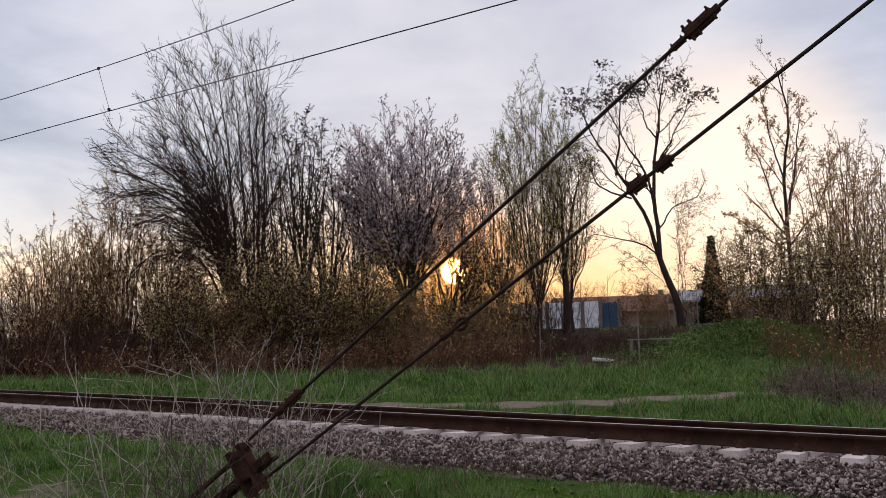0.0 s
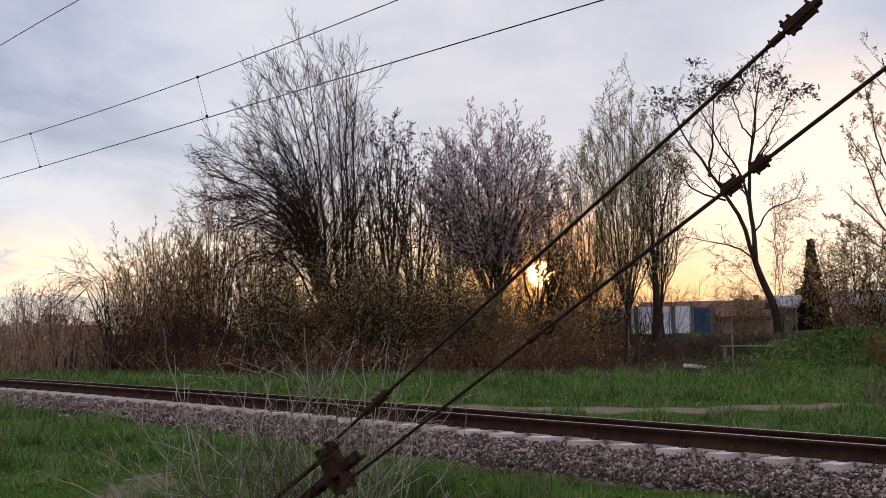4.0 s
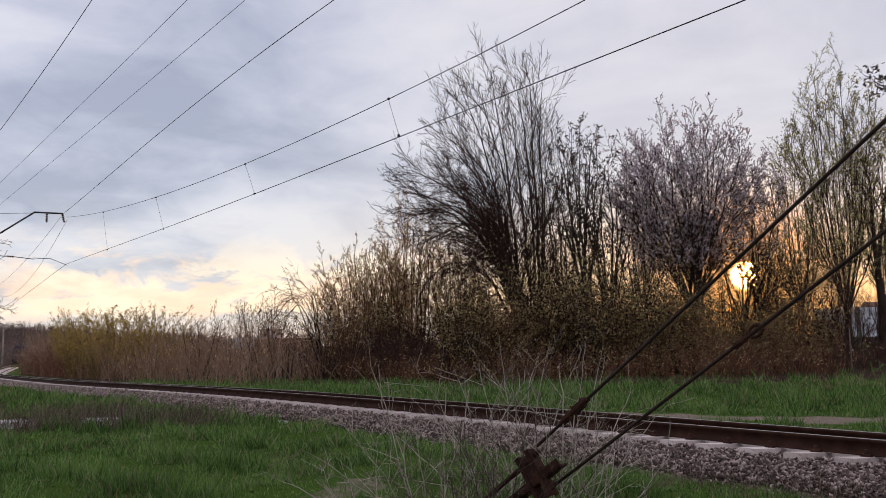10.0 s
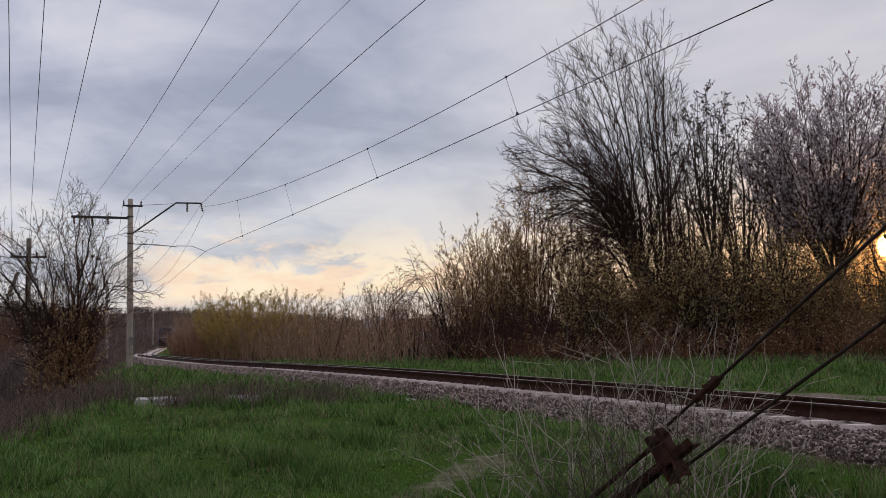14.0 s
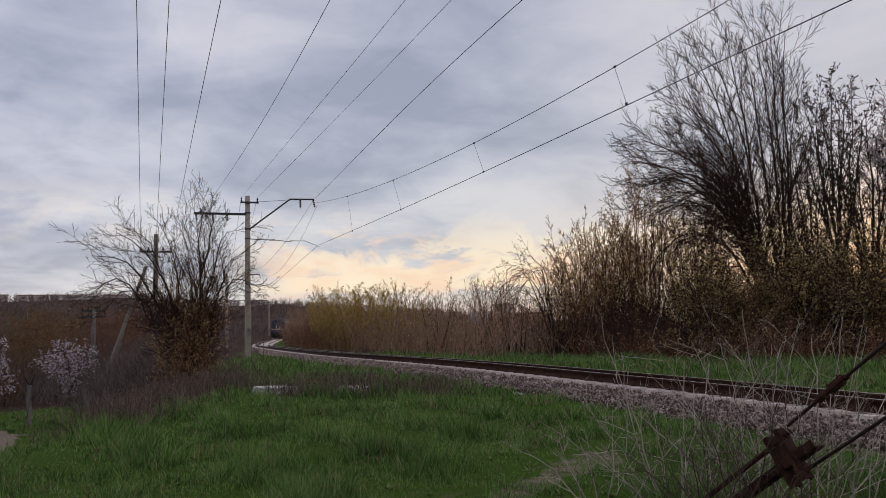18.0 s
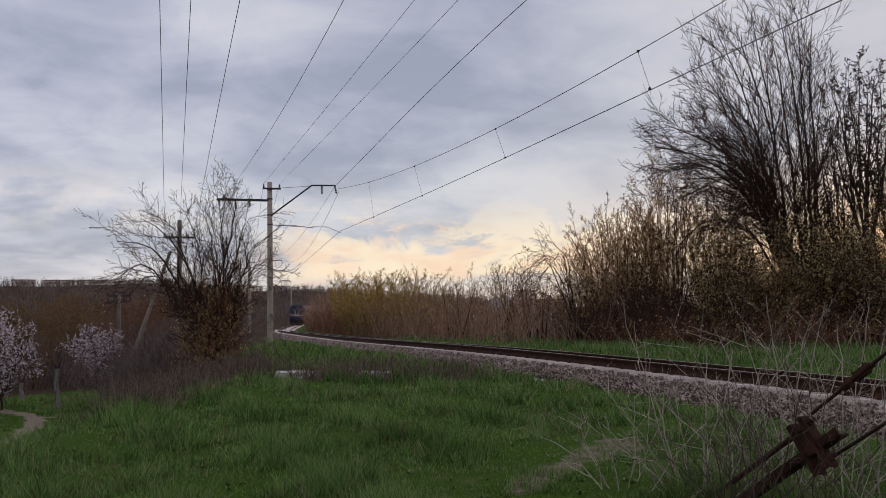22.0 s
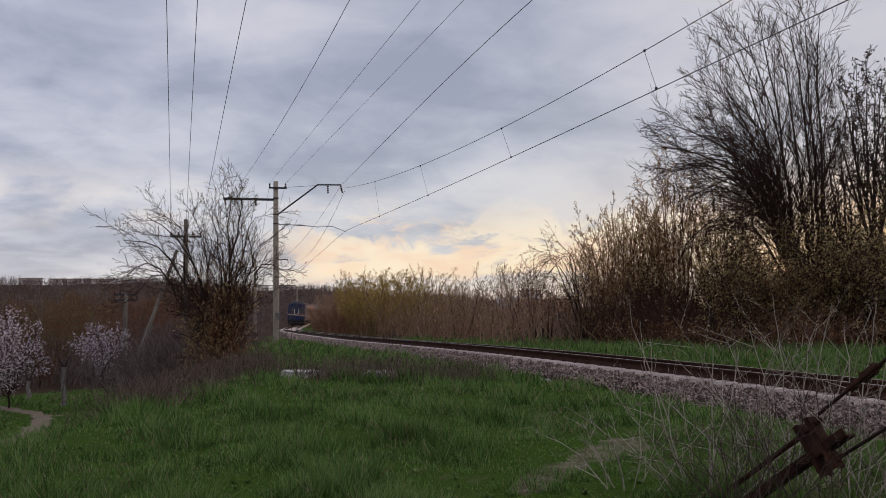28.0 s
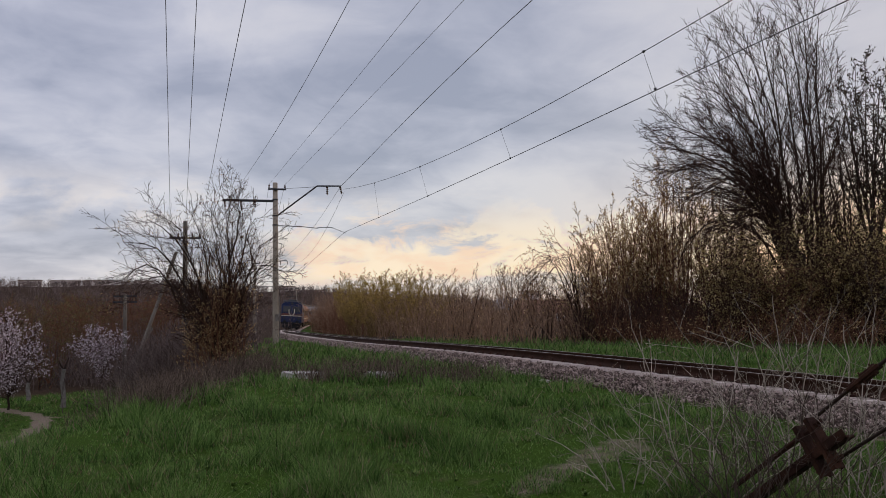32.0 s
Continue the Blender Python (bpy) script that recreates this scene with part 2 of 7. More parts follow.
M_SLAB = surf("pale_concrete_slab", [(0.28, 0.25, 0.23), (0.44, 0.41, 0.38), (0.56, 0.53, 0.50)], 3, 0.92, 0.5, 0, 30, spots=(4, 0.6, (0.25, 0.23, 0.18)))
M_RUST = surf("heavy_rust", [(0.016, 0.0085, 0.007), (0.04, 0.018, 0.012), (0.085, 0.036, 0.021)], 9, 0.85, 0.5, 0.3, 90)
M_CABLE = surf("weathered_steel_cable", [(0.018, 0.011, 0.009), (0.045, 0.028, 0.022)], 20, 0.75, 0.4, 0.2, 120)
M_WIRE = surf("dark_copper_wire", [(0.03, 0.03, 0.032), (0.06, 0.058, 0.058)], 10, 0.5, 0, 0.6, 50)
M_IRON = surf("dark_painted_iron", [(0.035, 0.036, 0.042), (0.075, 0.072, 0.075)], 6, 0.6, 0.15, 0.4, 60)
M_PORCELAIN = surf("brown_porcelain", [(0.045, 0.02, 0.015), (0.09, 0.04, 0.025)], 6, 0.25, 0, 0, 30)
M_BARK = surf("grey_brown_bark", [(0.018, 0.011, 0.0085), (0.042, 0.028, 0.022), (0.075, 0.054, 0.043)], 3, 0.95, 0.6, 0, 30, stretch=(1, 1, 0.3))
M_TWIG = surf("dark_twig_bark", [(0.024, 0.0125, 0.0095), (0.064, 0.035, 0.026)], 2, 0.9, 0.0, 0, 20, by_island=0.3, spec=0.05)
M_BRAMBLE = surf("reddish_dark_bramble", [(0.032, 0.0165, 0.012), (0.085, 0.046, 0.033)], 2, 0.9, 0.0, 0, 20, by_island=0.4)
M_TWIG_RED = surf("reddish_twig_bark", [(0.088, 0.038, 0.022), (0.20, 0.096, 0.054)], 2, 0.9, 0.0, 0, 20, by_island=0.4)
# lighter copy of the reddish bark, with sunlight on the scrub coloured in
M_TWIG_TAN = surf("sunlit_tan_twig_bark", [(0.17, 0.10, 0.062), (0.34, 0.22, 0.145)], 2, 0.9, 0.0, 0, 20, by_island=0.4)
M_TWIG_OLIVE = surf("olive_twig_bark", [(0.12, 0.08, 0.035), (0.23, 0.16, 0.07)], 2, 0.9, 0.0, 0, 20, by_island=0.4)
M_TWIG_PALE = surf("pale_dead_stem", [(0.125, 0.098, 0.076), (0.28, 0.233, 0.187), (0.46, 0.395, 0.325)], 3, 0.85, 0.1, 0, 30, by_island=0.5)
M_WHITEWASH = surf("flaking_whitewash", [(0.08, 0.068, 0.058), (0.18, 0.16, 0.145), (0.28, 0.26, 0.235)], 7, 0.95, 0.4, 0, 25, spots=(3, 0.58, (0.12, 0.10, 0.085)))
M_BUD = leafy("olive_young_leaf", [(0.20, 0.124, 0.052), (0.45, 0.305, 0.138), (0.67, 0.50, 0.28)])
M_BUD_HEDGE = leafy("dull_olive_hedge_leaf", [(0.13, 0.092, 0.036), (0.29, 0.215, 0.088), (0.45, 0.355, 0.17)])
M_BUD_GREEN = leafy("yellow_green_young_leaf", [(0.12, 0.105, 0.03), (0.30, 0.27, 0.09), (0.50, 0.46, 0.20)], 0.45)
# bare wood lightened to greyish mauve, haze over the hill put into it
M_TWIG_HILL = surf("hazed_purplish_wood", [(0.070, 0.048, 0.043), (0.145, 0.105, 0.094), (0.22, 0.168, 0.15)], 0.05, 0.95, 0.0, 0, 3, by_island=0.5)
M_BUD_OLIVE = leafy("dull_olive_leaf", [(0.07, 0.06, 0.022), (0.14, 0.12, 0.045), (0.20, 0.175, 0.07)])
M_STEM = surf("dark_weathered_stem", [(0.04, 0.027, 0.021), (0.10, 0.072, 0.056)], 3, 0.9, 0.1, 0, 30)
M_BUD_YELLOW = leafy("yellow_green_catkin", [(0.21, 0.135, 0.028), (0.38, 0.265, 0.055), (0.50, 0.37, 0.11)])
M_BUD_DARK = leafy("dark_bud", [(0.03, 0.022, 0.016), (0.07, 0.052, 0.036)], 0.15)
M_BLOSSOM = leafy("pale_pink_blossom", [(0.38, 0.29, 0.32), (0.60, 0.50, 0.53), (0.78, 0.70, 0.72)], 0.45)
M_GRASS = leafy("spring_grass_blade", [(0.032, 0.066, 0.014), (0.086, 0.168, 0.032), (0.20, 0.29, 0.085)], 0.40)
M_HERB = leafy("dark_green_herb", [(0.04, 0.07, 0.015), (0.08, 0.125, 0.025), (0.15, 0.20, 0.055)], 0.25)
M_STRAW = leafy("dry_straw_blade", [(0.14, 0.095, 0.052), (0.24, 0.18, 0.105), (0.34, 0.27, 0.17)], 0.3)
M_WEED = surf("dry_weed_stalk", [(0.05, 0.033, 0.025), (0.12, 0.083, 0.064), (0.22, 0.162, 0.122)], 2, 0.9, 0, 0, 20, by_island=0.6)
M_CONIFER = leafy("dark_conifer_spray", [(0.012, 0.018, 0.010), (0.025, 0.034, 0.016)], 0.1)


def ground_material():
    m = bpy.data.materials.new("meadow_soil")
    m.use_nodes = True
    nt = m.node_tree
    N, L = nt.nodes.new, nt.links.new
    bsdf = nt.nodes["Principled BSDF"]
    tc = N("ShaderNodeTexCoord")

    def nz(sc, det, rgh=0.6):
        n = N("ShaderNodeTexNoise")
        n.inputs["Scale"].default_value, n.inputs["Detail"].default_value, n.inputs["Roughness"].default_value = sc, det, rgh
        L(tc.outputs["Object"], n.inputs["Vector"])
        return n.outputs["Fac"]

    def ramp(src, stops):
        n = N("ShaderNodeValToRGB")
        el = n.color_ramp.elements
        while len(el) < len(stops):
            el.new(0.5)
        for e, (p, c) in zip(el, stops):
            e.position, e.color = p, (*c, 1)
        L(src, n.inputs[0])
        return n.outputs[0]

    def mix(f, a, b):
        n = N("ShaderNodeMix")
        n.data_type = "RGBA"
        L(f, n.inputs[0])
        L(a, n.inputs[6])
        L(b, n.inputs[7])
        return n.outputs[2]

    fine, mid, wide = nz(55, 6), nz(5, 6), nz(0.45, 5)
    green = ramp(fine, [(0.3, (0.017, 0.032, 0.005)), (0.5, (0.040, 0.076, 0.010)), (0.7, (0.08, 0.13, 0.024))])
    straw = ramp(fine, [(0.3, (0.05, 0.04, 0.022)), (0.55, (0.12, 0.10, 0.055)), (0.75, (0.20, 0.17, 0.10))])
    # leaf litter, its brown deepened to include the shade under the trees
    litter = ramp(mid, [(0.3, (0.026, 0.016, 0.011)), (0.6, (0.058, 0.038, 0.026)), (0.8, (0.09, 0.062, 0.043))])
    soil = ramp(fine, [(0.3, (0.10, 0.074, 0.053)), (0.55, (0.205, 0.16, 0.12)), (0.75, (0.37, 0.31, 0.25))])
    both = N("ShaderNodeMath")
    both.operation = "ADD"
    L(wide, both.inputs[0])
    L(mid, both.inputs[1])
    patch = N("ShaderNodeMapRange")
    L(both.outputs[0], patch.inputs[0])
    patch.inputs[1].default_value, patch.inputs[2].default_value = 1.02, 1.30
    patch.inputs[4].default_value = 0.6
    base = mix(patch.outputs[0], green, straw)
    for layer, tone in (("litter", litter), ("soil", soil)):
        at = N("ShaderNodeAttribute")
        at.attribute_name = layer
        ad = N("ShaderNodeMath")
        ad.operation = "ADD"
        L(at.outputs["Fac"], ad.inputs[0])
        sub = N("ShaderNodeMath")
        sub.operation = "MULTIPLY_ADD"
        L(mid, sub.inputs[0])
        sub.inputs[1].default_value, sub.inputs[2].default_value = 0.7, -0.35
        L(sub.outputs[0], ad.inputs[1])
        mr = N("ShaderNodeMapRange")
        L(ad.outputs[0], mr.inputs[0])
        mr.inputs[1].default_value, mr.inputs[2].default_value = 0.35, 0.65
        base = mix(mr.outputs[0], base, tone)
    L(base, bsdf.inputs["Base Color"])
    bsdf.inputs["Roughness"].default_value = 0.95
    bsdf.inputs["Specular IOR Level"].default_value = 0.02
    b = N("ShaderNodeBump")
    b.inputs["Strength"].default_value, b.inputs["Distance"].default_value = 0.8, 0.05
    L(fine, b.inputs["Height"])
    L(b.outputs[0], bsdf.inputs["Normal"])
    return m


M_GROUND = ground_material()

# ---- mesh helpers ----
def raw(name, verts, faces, material, parent=None, label="", smooth=False):
    """One mesh object from arrays; faces are rows of equal length."""
    verts = np.asarray(verts, dtype=np.float32).reshape(-1, 3)
    faces = np.asarray(faces, dtype=np.int32)
    me = bpy.data.meshes.new(name)
    k, n = faces.shape[1], len(faces)
    me.vertices.add(len(verts))
    me.vertices.foreach_set("co", verts.ravel())
    me.loops.add(n * k)
    me.loops.foreach_set("vertex_index", faces.ravel())
    me.polygons.add(n)
    me.polygons.foreach_set("loop_start", np.arange(0, n * k, k, dtype=np.int32))
    me.polygons.foreach_set("loop_total", np.full(n, k, dtype=np.int32))
    if smooth:
        me.polygons.foreach_set("use_smooth", np.ones(n, dtype=bool))
    me.update(calc_edges=True)
    me.materials.append(material)
    ob = new(name, me)
    if parent is not None:
        ob.parent = parent
    if label:
        ob["label"] = label
    return ob


def part(name, bm, material, parent=None, label="", smooth=False):
    me = bpy.data.meshes.new(name)
    if smooth:
        for f in bm.faces:
            f.smooth = True
    bm.to_mesh(me)
    bm.free()
    me.materials.append(material)
    ob = new(name, me)
    if parent is not None:
        ob.parent = parent
    if label:
        ob["label"] = label
    return ob


def thing(name, m, label, category, group="", kind=""):
    ob = new(name)
    ob.empty_display_size = 0.1
    ob.matrix_world = m
    return tagged(ob, label, category, group, kind)


def box(bm, x0, x1, y0, y1, z0, z1, bevel=0.0):
    r = bmesh.ops.create_cube(bm, size=1)
    vs = r["verts"]
    for v in vs:
        v.co = Vector(((x0 + x1) / 2 + v.co.x * (x1 - x0), (y0 + y1) / 2 + v.co.y * (y1 - y0), (z0 + z1) / 2 + v.co.z * (z1 - z0)))
    if bevel:
        es = list({e for v in vs for e in v.link_edges})
        bmesh.ops.bevel(bm, geom=es, offset=bevel, segments=1, affect="EDGES", profile=0.5)
    return bm


def rod(bm, a, b, r0, r1=None, n=8):
    """A capped tapered bar from a to b."""
    a, b = Vector(a), Vector(b)
    r1 = r0 if r1 is None else r1
    q = (b - a).to_track_quat("Z", "Y").to_matrix()
    rings = []
    for p, r in ((a, r0), (b, r1)):
        rings.append([bm.verts.new(p + q @ Vector((r * math.cos(2 * math.pi * i / n), r * math.sin(2 * math.pi * i / n), 0))) for i in range(n)])
    for i in range(n):
        bm.faces.new((rings[0][i], rings[0][(i + 1) % n], rings[1][(i + 1) % n], rings[1][i]))
    bm.faces.new(rings[0][::-1])
    bm.faces.new(rings[1])
    return bm


def B():
    return bmesh.new()


def tubes(P, R, sides):
    """Tubes along N polylines: P (N, k, 3), R (N, k). Returns verts and quad faces."""
    N_, k = R.shape
    T = np.gradient(P, axis=1)
    T /= np.linalg.norm(T, axis=2, keepdims=True) + 1e-9
    ref = np.where(np.abs(T[..., 2:3]) > 0.9, np.array([1.0, 0, 0]), np.array([0, 0, 1.0]))
    U = np.cross(T, ref)
    U /= np.linalg.norm(U, axis=2, keepdims=True) + 1e-9
    V = np.cross(T, U)
    a = 2 * np.pi * np.arange(sides) / sides
    verts = P[:, :, None] + R[:, :, None, None] * (np.cos(a)[None, None, :, None] * U[:, :, None] + np.sin(a)[None, None, :, None] * V[:, :, None])
    idx = np.arange(N_ * k * sides).reshape(N_, k, sides)
    q = np.stack([idx[:, :-1], np.roll(idx[:, :-1], -1, 2), np.roll(idx[:, 1:], -1, 2), idx[:, 1:]], -1)
    return verts.reshape(-1, 3), q.reshape(-1, 4)


def gather(sets):
    vs, fs, n = [], [], 0
    for v, f in sets:
        vs.append(v)
        fs.append(f + n)
        n += len(v)
    return np.concatenate(vs), np.concatenate(fs)


def smoothstep(x, a, b):
    t = np.clip((x - a) / (b - a), 0, 1)
    return t * t * (3 - 2 * t)


def wavy(x, y, seed, scale, octaves=4):
    """Cheap smooth field in [-1, 1] for arrays."""
    r = np.random.RandomState(seed)
    out, amp, tot = 0.0, 1.0, 0.0
    for o in range(octaves):
        for _ in range(3):
            a, ph = r.uniform(0, 2 * np.pi, 2)
            k = 2 * np.pi / scale * 2 ** o * r.uniform(0.7, 1.3)
            out = out + amp * np.sin(k * (x * np.cos(a) + y * np.sin(a)) + ph)
        tot += amp * 1.6
        amp *= 0.55
    return np.clip(out / tot, -1, 1)


# ---- the line of the track: the rail beside the camera, by length ----
EYE_Z = 1.14
GAUGE, CANT = 1.52, 0.11          # the outer rail beside the camera lies higher
KNOTS = np.array([-70, -20, 0, 20, 40, 65, 95, 130, 170, 215, 260, 330, 420.0])
HEAD = np.array([-17.2, -17.2, -17.23, -17.22, -15.56, -12.87, -9.61, -6.69, -4.57, -2.18, 0.22, 5.0, 12.0])
FALL = np.array([1.14, 1.14, 1.142, 1.117, 1.342, 1.617, 2.05, 2.462, 2.558, 2.295, 2.056, 1.9, 1.8])


def cubic(x, k, y):
    m = np.gradient(y, k)
    i = np.clip(np.searchsorted(k, x) - 1, 0, len(k) - 2)
    h = k[i + 1] - k[i]
    u = (x - k[i]) / h
    return y[i] * (1 + 2 * u) * (1 - u) ** 2 + m[i] * h * u * (1 - u) ** 2 + y[i + 1] * u * u * (3 - 2 * u) + m[i + 1] * h * u * u * (u - 1)


TS = np.arange(-70, 420, 0.25)
TH = np.radians(cubic(TS, KNOTS, HEAD))
_x, _y = np.cumsum(np.sin(TH)) * 0.25, np.cumsum(np.cos(TH)) * 0.25
_i0 = int(np.searchsorted(TS, 0.0))
TX, TY = 8.394 + _x - _x[_i0 - 1], 3.0 + _y - _y[_i0 - 1]
TZ = EYE_Z - cubic(TS, KNOTS, FALL)


def track_at(s, u=0.0, z=0.0):
    """World place at length s, u metres to the left of the near rail, z above its head. Also the heading."""
    s = np.asarray(s, float)
    h = np.interp(s, TS, TH)
    x, y, zz = np.interp(s, TS, TX), np.interp(s, TS, TY), np.interp(s, TS, TZ)
    u = np.asarray(u, float)
    zz = zz + CANT / GAUGE * np.clip(u, -2.6, 0.6)
    return np.stack([x - u * np.cos(h), y + u * np.sin(h), zz + z + 0 * h], -1), h


def lateral(x, y):
    """For arrays of places: length along the track, metres left of the near rail, rail level."""
    x, y = np.asarray(x, float).ravel(), np.asarray(y, float).ravel()
    S, U = np.empty_like(x), np.empty_like(x)
    cx, cy = TX[::8], TY[::8]
    for a in range(0, len(x), 20000):
        b = slice(a, a + 20000)
        d = (x[b, None] - cx) ** 2 + (y[b, None] - cy) ** 2
        k = np.argmin(d, axis=1) * 8
        h = TH[k]
        dx, dy = x[b] - TX[k], y[b] - TY[k]
        S[b] = TS[k] + dx * np.sin(h) + dy * np.cos(h)
        U[b] = -(dx * np.cos(h) - dy * np.sin(h))
    return S, U, np.interp(S, TS, TZ)


def terrain(x, y):
    x, y = np.asarray(x, float), np.asarray(y, float)
    shape = x.shape
    x, y = x.ravel(), y.ravel()
    S, U, Zr = lateral(x, y)
    r, az = np.hypot(x, y), np.degrees(np.arctan2(x, y))
    z = Zr - 0.42
    # left: flat shoulder, bank, valley
    crest = 5.2 + 4.6 * smoothstep(-S, -26, -8)
    over = np.maximum(U - crest, 0)
    z -= 0.37 * np.minimum(over, 6) * smoothstep(over, 0, 2.5) + 0.035 * np.clip(over - 6, 0, 120)
    # right: shoulder, slow rise to the gardens
    z += 1.25 * smoothstep(-U, 17, 34) * smoothstep(-S, -60, -20)
    # grassy mound
    z += 0.95 * np.exp(-(((x - 29.3) / 2.6) ** 2 + ((y - 15.9) / 2.6) ** 2))
    # far wooded slopes
    far = smoothstep(r, 150, 460) * smoothstep(-az, -14, 6)
    z = z * (1 - far) + far * (EYE_Z + np.minimum(r, 460) * (0.020 + 0.0135 * smoothstep(-az, 11, 17)) + 3.0 * wavy(x, y, 5, 260, 3) - smoothstep(r, 600, 2500) * 30)
    z += 0.05 * wavy(x, y, 11, 7.0, 4) * smoothstep(np.abs(U + 0.76), 2.0, 4.0) + 0.02 * wavy(x, y, 12, 1.6, 3) * smoothstep(np.abs(U + 0.76), 2.0, 3.0)
    return z.reshape(shape)


def ground_z(x, y):
    return float(terrain(np.array([x]), np.array([y]))[0])


PATHS = [  # worn ways: points and half width
    ([(6.6, 17.4), (8.4, 14.6), (9.8, 12.7), (11.2, 11.3), (12.8, 10.4), (14.7, 9.2), (17.2, 8.5), (21, 7.2)], 0.36, 1.0),
    ([(-26, 41), (-19.3, 38.3), (-15.8, 34.2), (-14.4, 31.9), (-13.6, 29.6), (-12.7, 26.5), (-12.3, 23), (-12.5, 17)], 0.27, 1.0),
    ([(-14.6, 32.2), (-12.8, 32.4), (-10.5, 33)], 0.22, 0.7),
    ([(0.9, 6.8), (1.3, 7.5), (1.8, 8.2), (2.5, 8.9)], 0.22, 0.52),
    ([(7.9, 2.2), (6.7, 5.4), (5.9, 7.6), (5.0, 9.8)], 0.45, 0.5),
]


def near_line(x, y, pts):
    d = np.full(x.shape, 1e9)
    for (ax, ay), (bx, by) in zip(pts[:-1], pts[1:]):
        vx, vy = bx - ax, by - ay
        t = np.clip(((x - ax) * vx + (y - ay) * vy) / (vx * vx + vy * vy), 0, 1)
        d = np.minimum(d, np.hypot(x - ax - t * vx, y - ay - t * vy))
    return d


def soil_of(x, y):
    w = np.zeros(x.shape)
    for pts, half, full in PATHS:
        w = np.maximum(w, full * (1 - smoothstep(near_line(x, y, pts) + 0.15 * wavy(x, y, 21, 1.5, 2), half * 0.7, half * 1.6)))
    return w


def shaded_litter_of(x, y):
    """Where brush keeps the grass away, and where tree shade is painted as dark litter."""
    S, U, _ = lateral(x, y)
    S, U = S.reshape(x.shape), U.reshape(x.shape)
    n = 1.6 * wavy(x, y, 31, 6, 3)
    edge = np.interp(S, [-40, 3, 9, 14, 20, 30, 45, 200], [30, 26, 19, 12, 9, 6, 3.4, 3.4])
    w = smoothstep(-U - edge + n, -1.0, 2.5)
    r, az = np.hypot(x, y), np.degrees(np.arctan2(x, y))
    w = np.maximum(w, smoothstep(r + 0.8 * n, 30.5, 33.5) * smoothstep(az, 40, 43))
    w = np.maximum(w, smoothstep(S, 40, 55) * smoothstep(np.abs(U + 0.76), 2.6, 4.2))
    crest = 5.2 + 4.6 * smoothstep(-S, -26, -8)
    w = np.maximum(w, 0.75 * smoothstep(S + n, 16, 22) * smoothstep(U - crest + 0.5 * n, -0.4, 1.0) * smoothstep(-(U - crest), -5.5, -3) * smoothstep(az, -22, -19))
    w = np.maximum(w, smoothstep(np.hypot(x, y), 62, 75) * (U > 0))
    w = np.maximum(w, 0.95 * np.exp(-(((x - 17.4) / 3.0) ** 2 + ((y - 5.6) / 1.5) ** 2) * 1.2))
    return w * (1 - 0.9 * np.exp(-(((x - 29.0) / 4.0) ** 2 + ((y - 15.7) / 3.2) ** 2)))


def build_ground():
    rad = np.concatenate([[0.0], np.geomspace(0.6, 4, 14), np.geomspace(4, 60, 150)[1:], np.geomspace(60, 3500, 60)[1:]])
    na = 640
    ang = 2 * np.pi * np.arange(na) / na
    X, Y = rad[1:, None] * np.sin(ang), rad[1:, None] * np.cos(ang)
    x, y = np.concatenate([[0.0], X.ravel()]), np.concatenate([[0.0], Y.ravel()])
    z = terrain(x, y)
    idx = 1 + np.arange(len(rad[1:]) * na).reshape(-1, na)
    q = np.stack([idx[:-1], idx[1:], np.roll(idx[1:], -1, 1), np.roll(idx[:-1], -1, 1)], -1).reshape(-1, 4)
    even = np.arange(0, na, 2)
    core = np.stack([np.zeros(na // 2, int), idx[0][even], idx[0][(even + 1) % na], idx[0][(even + 2) % na]], -1)
    ob = raw("ground", np.stack([x, y, z], -1), np.concatenate([q, core])[:, ::-1], M_GROUND, smooth=True)
    me = ob.data
    for layer, val in (("litter", shaded_litter_of(x, y)), ("soil", soil_of(x, y))):
        a = me.attributes.new(layer, "FLOAT", "POINT")
        a.data.foreach_set("value", val.astype(np.float32))
    tagged(ob, "rough spring meadow with worn dirt paths and brown leaf litter darkened for tree shade", "ground", kind="structure")


build_ground()

# ---- railway ----


def sweep(profile, s0, s1, step, u, name, material, parent, label="", cant=0.0):
    """A bar of the given cross section (u to the left, z) along the track."""
    s = np.arange(s0, s1 + step / 2, step)
    prof = np.array(profile)
    k = len(prof)
    P, h = track_at(s, u)
    lat = np.stack([-np.cos(h), np.sin(h), 0 * h], -1)
    lift = CANT / GAUGE * (np.clip(prof[:, 0] + u, -2.6, 0.6) - np.clip(u, -2.6, 0.6))
    V = P[:, None] + prof[None, :, 0, None] * lat[:, None] + (prof[:, 1] + lift)[None, :, None] * np.array([0, 0, 1.0])
    idx = np.arange(len(s) * k).reshape(len(s), k)
    q = np.stack([idx[:-1], idx[1:], np.roll(idx[1:], -1, 1), np.roll(idx[:-1], -1, 1)], -1).reshape(-1, 4)
    return raw(name, V.reshape(-1, 3), q, material, parent, label)


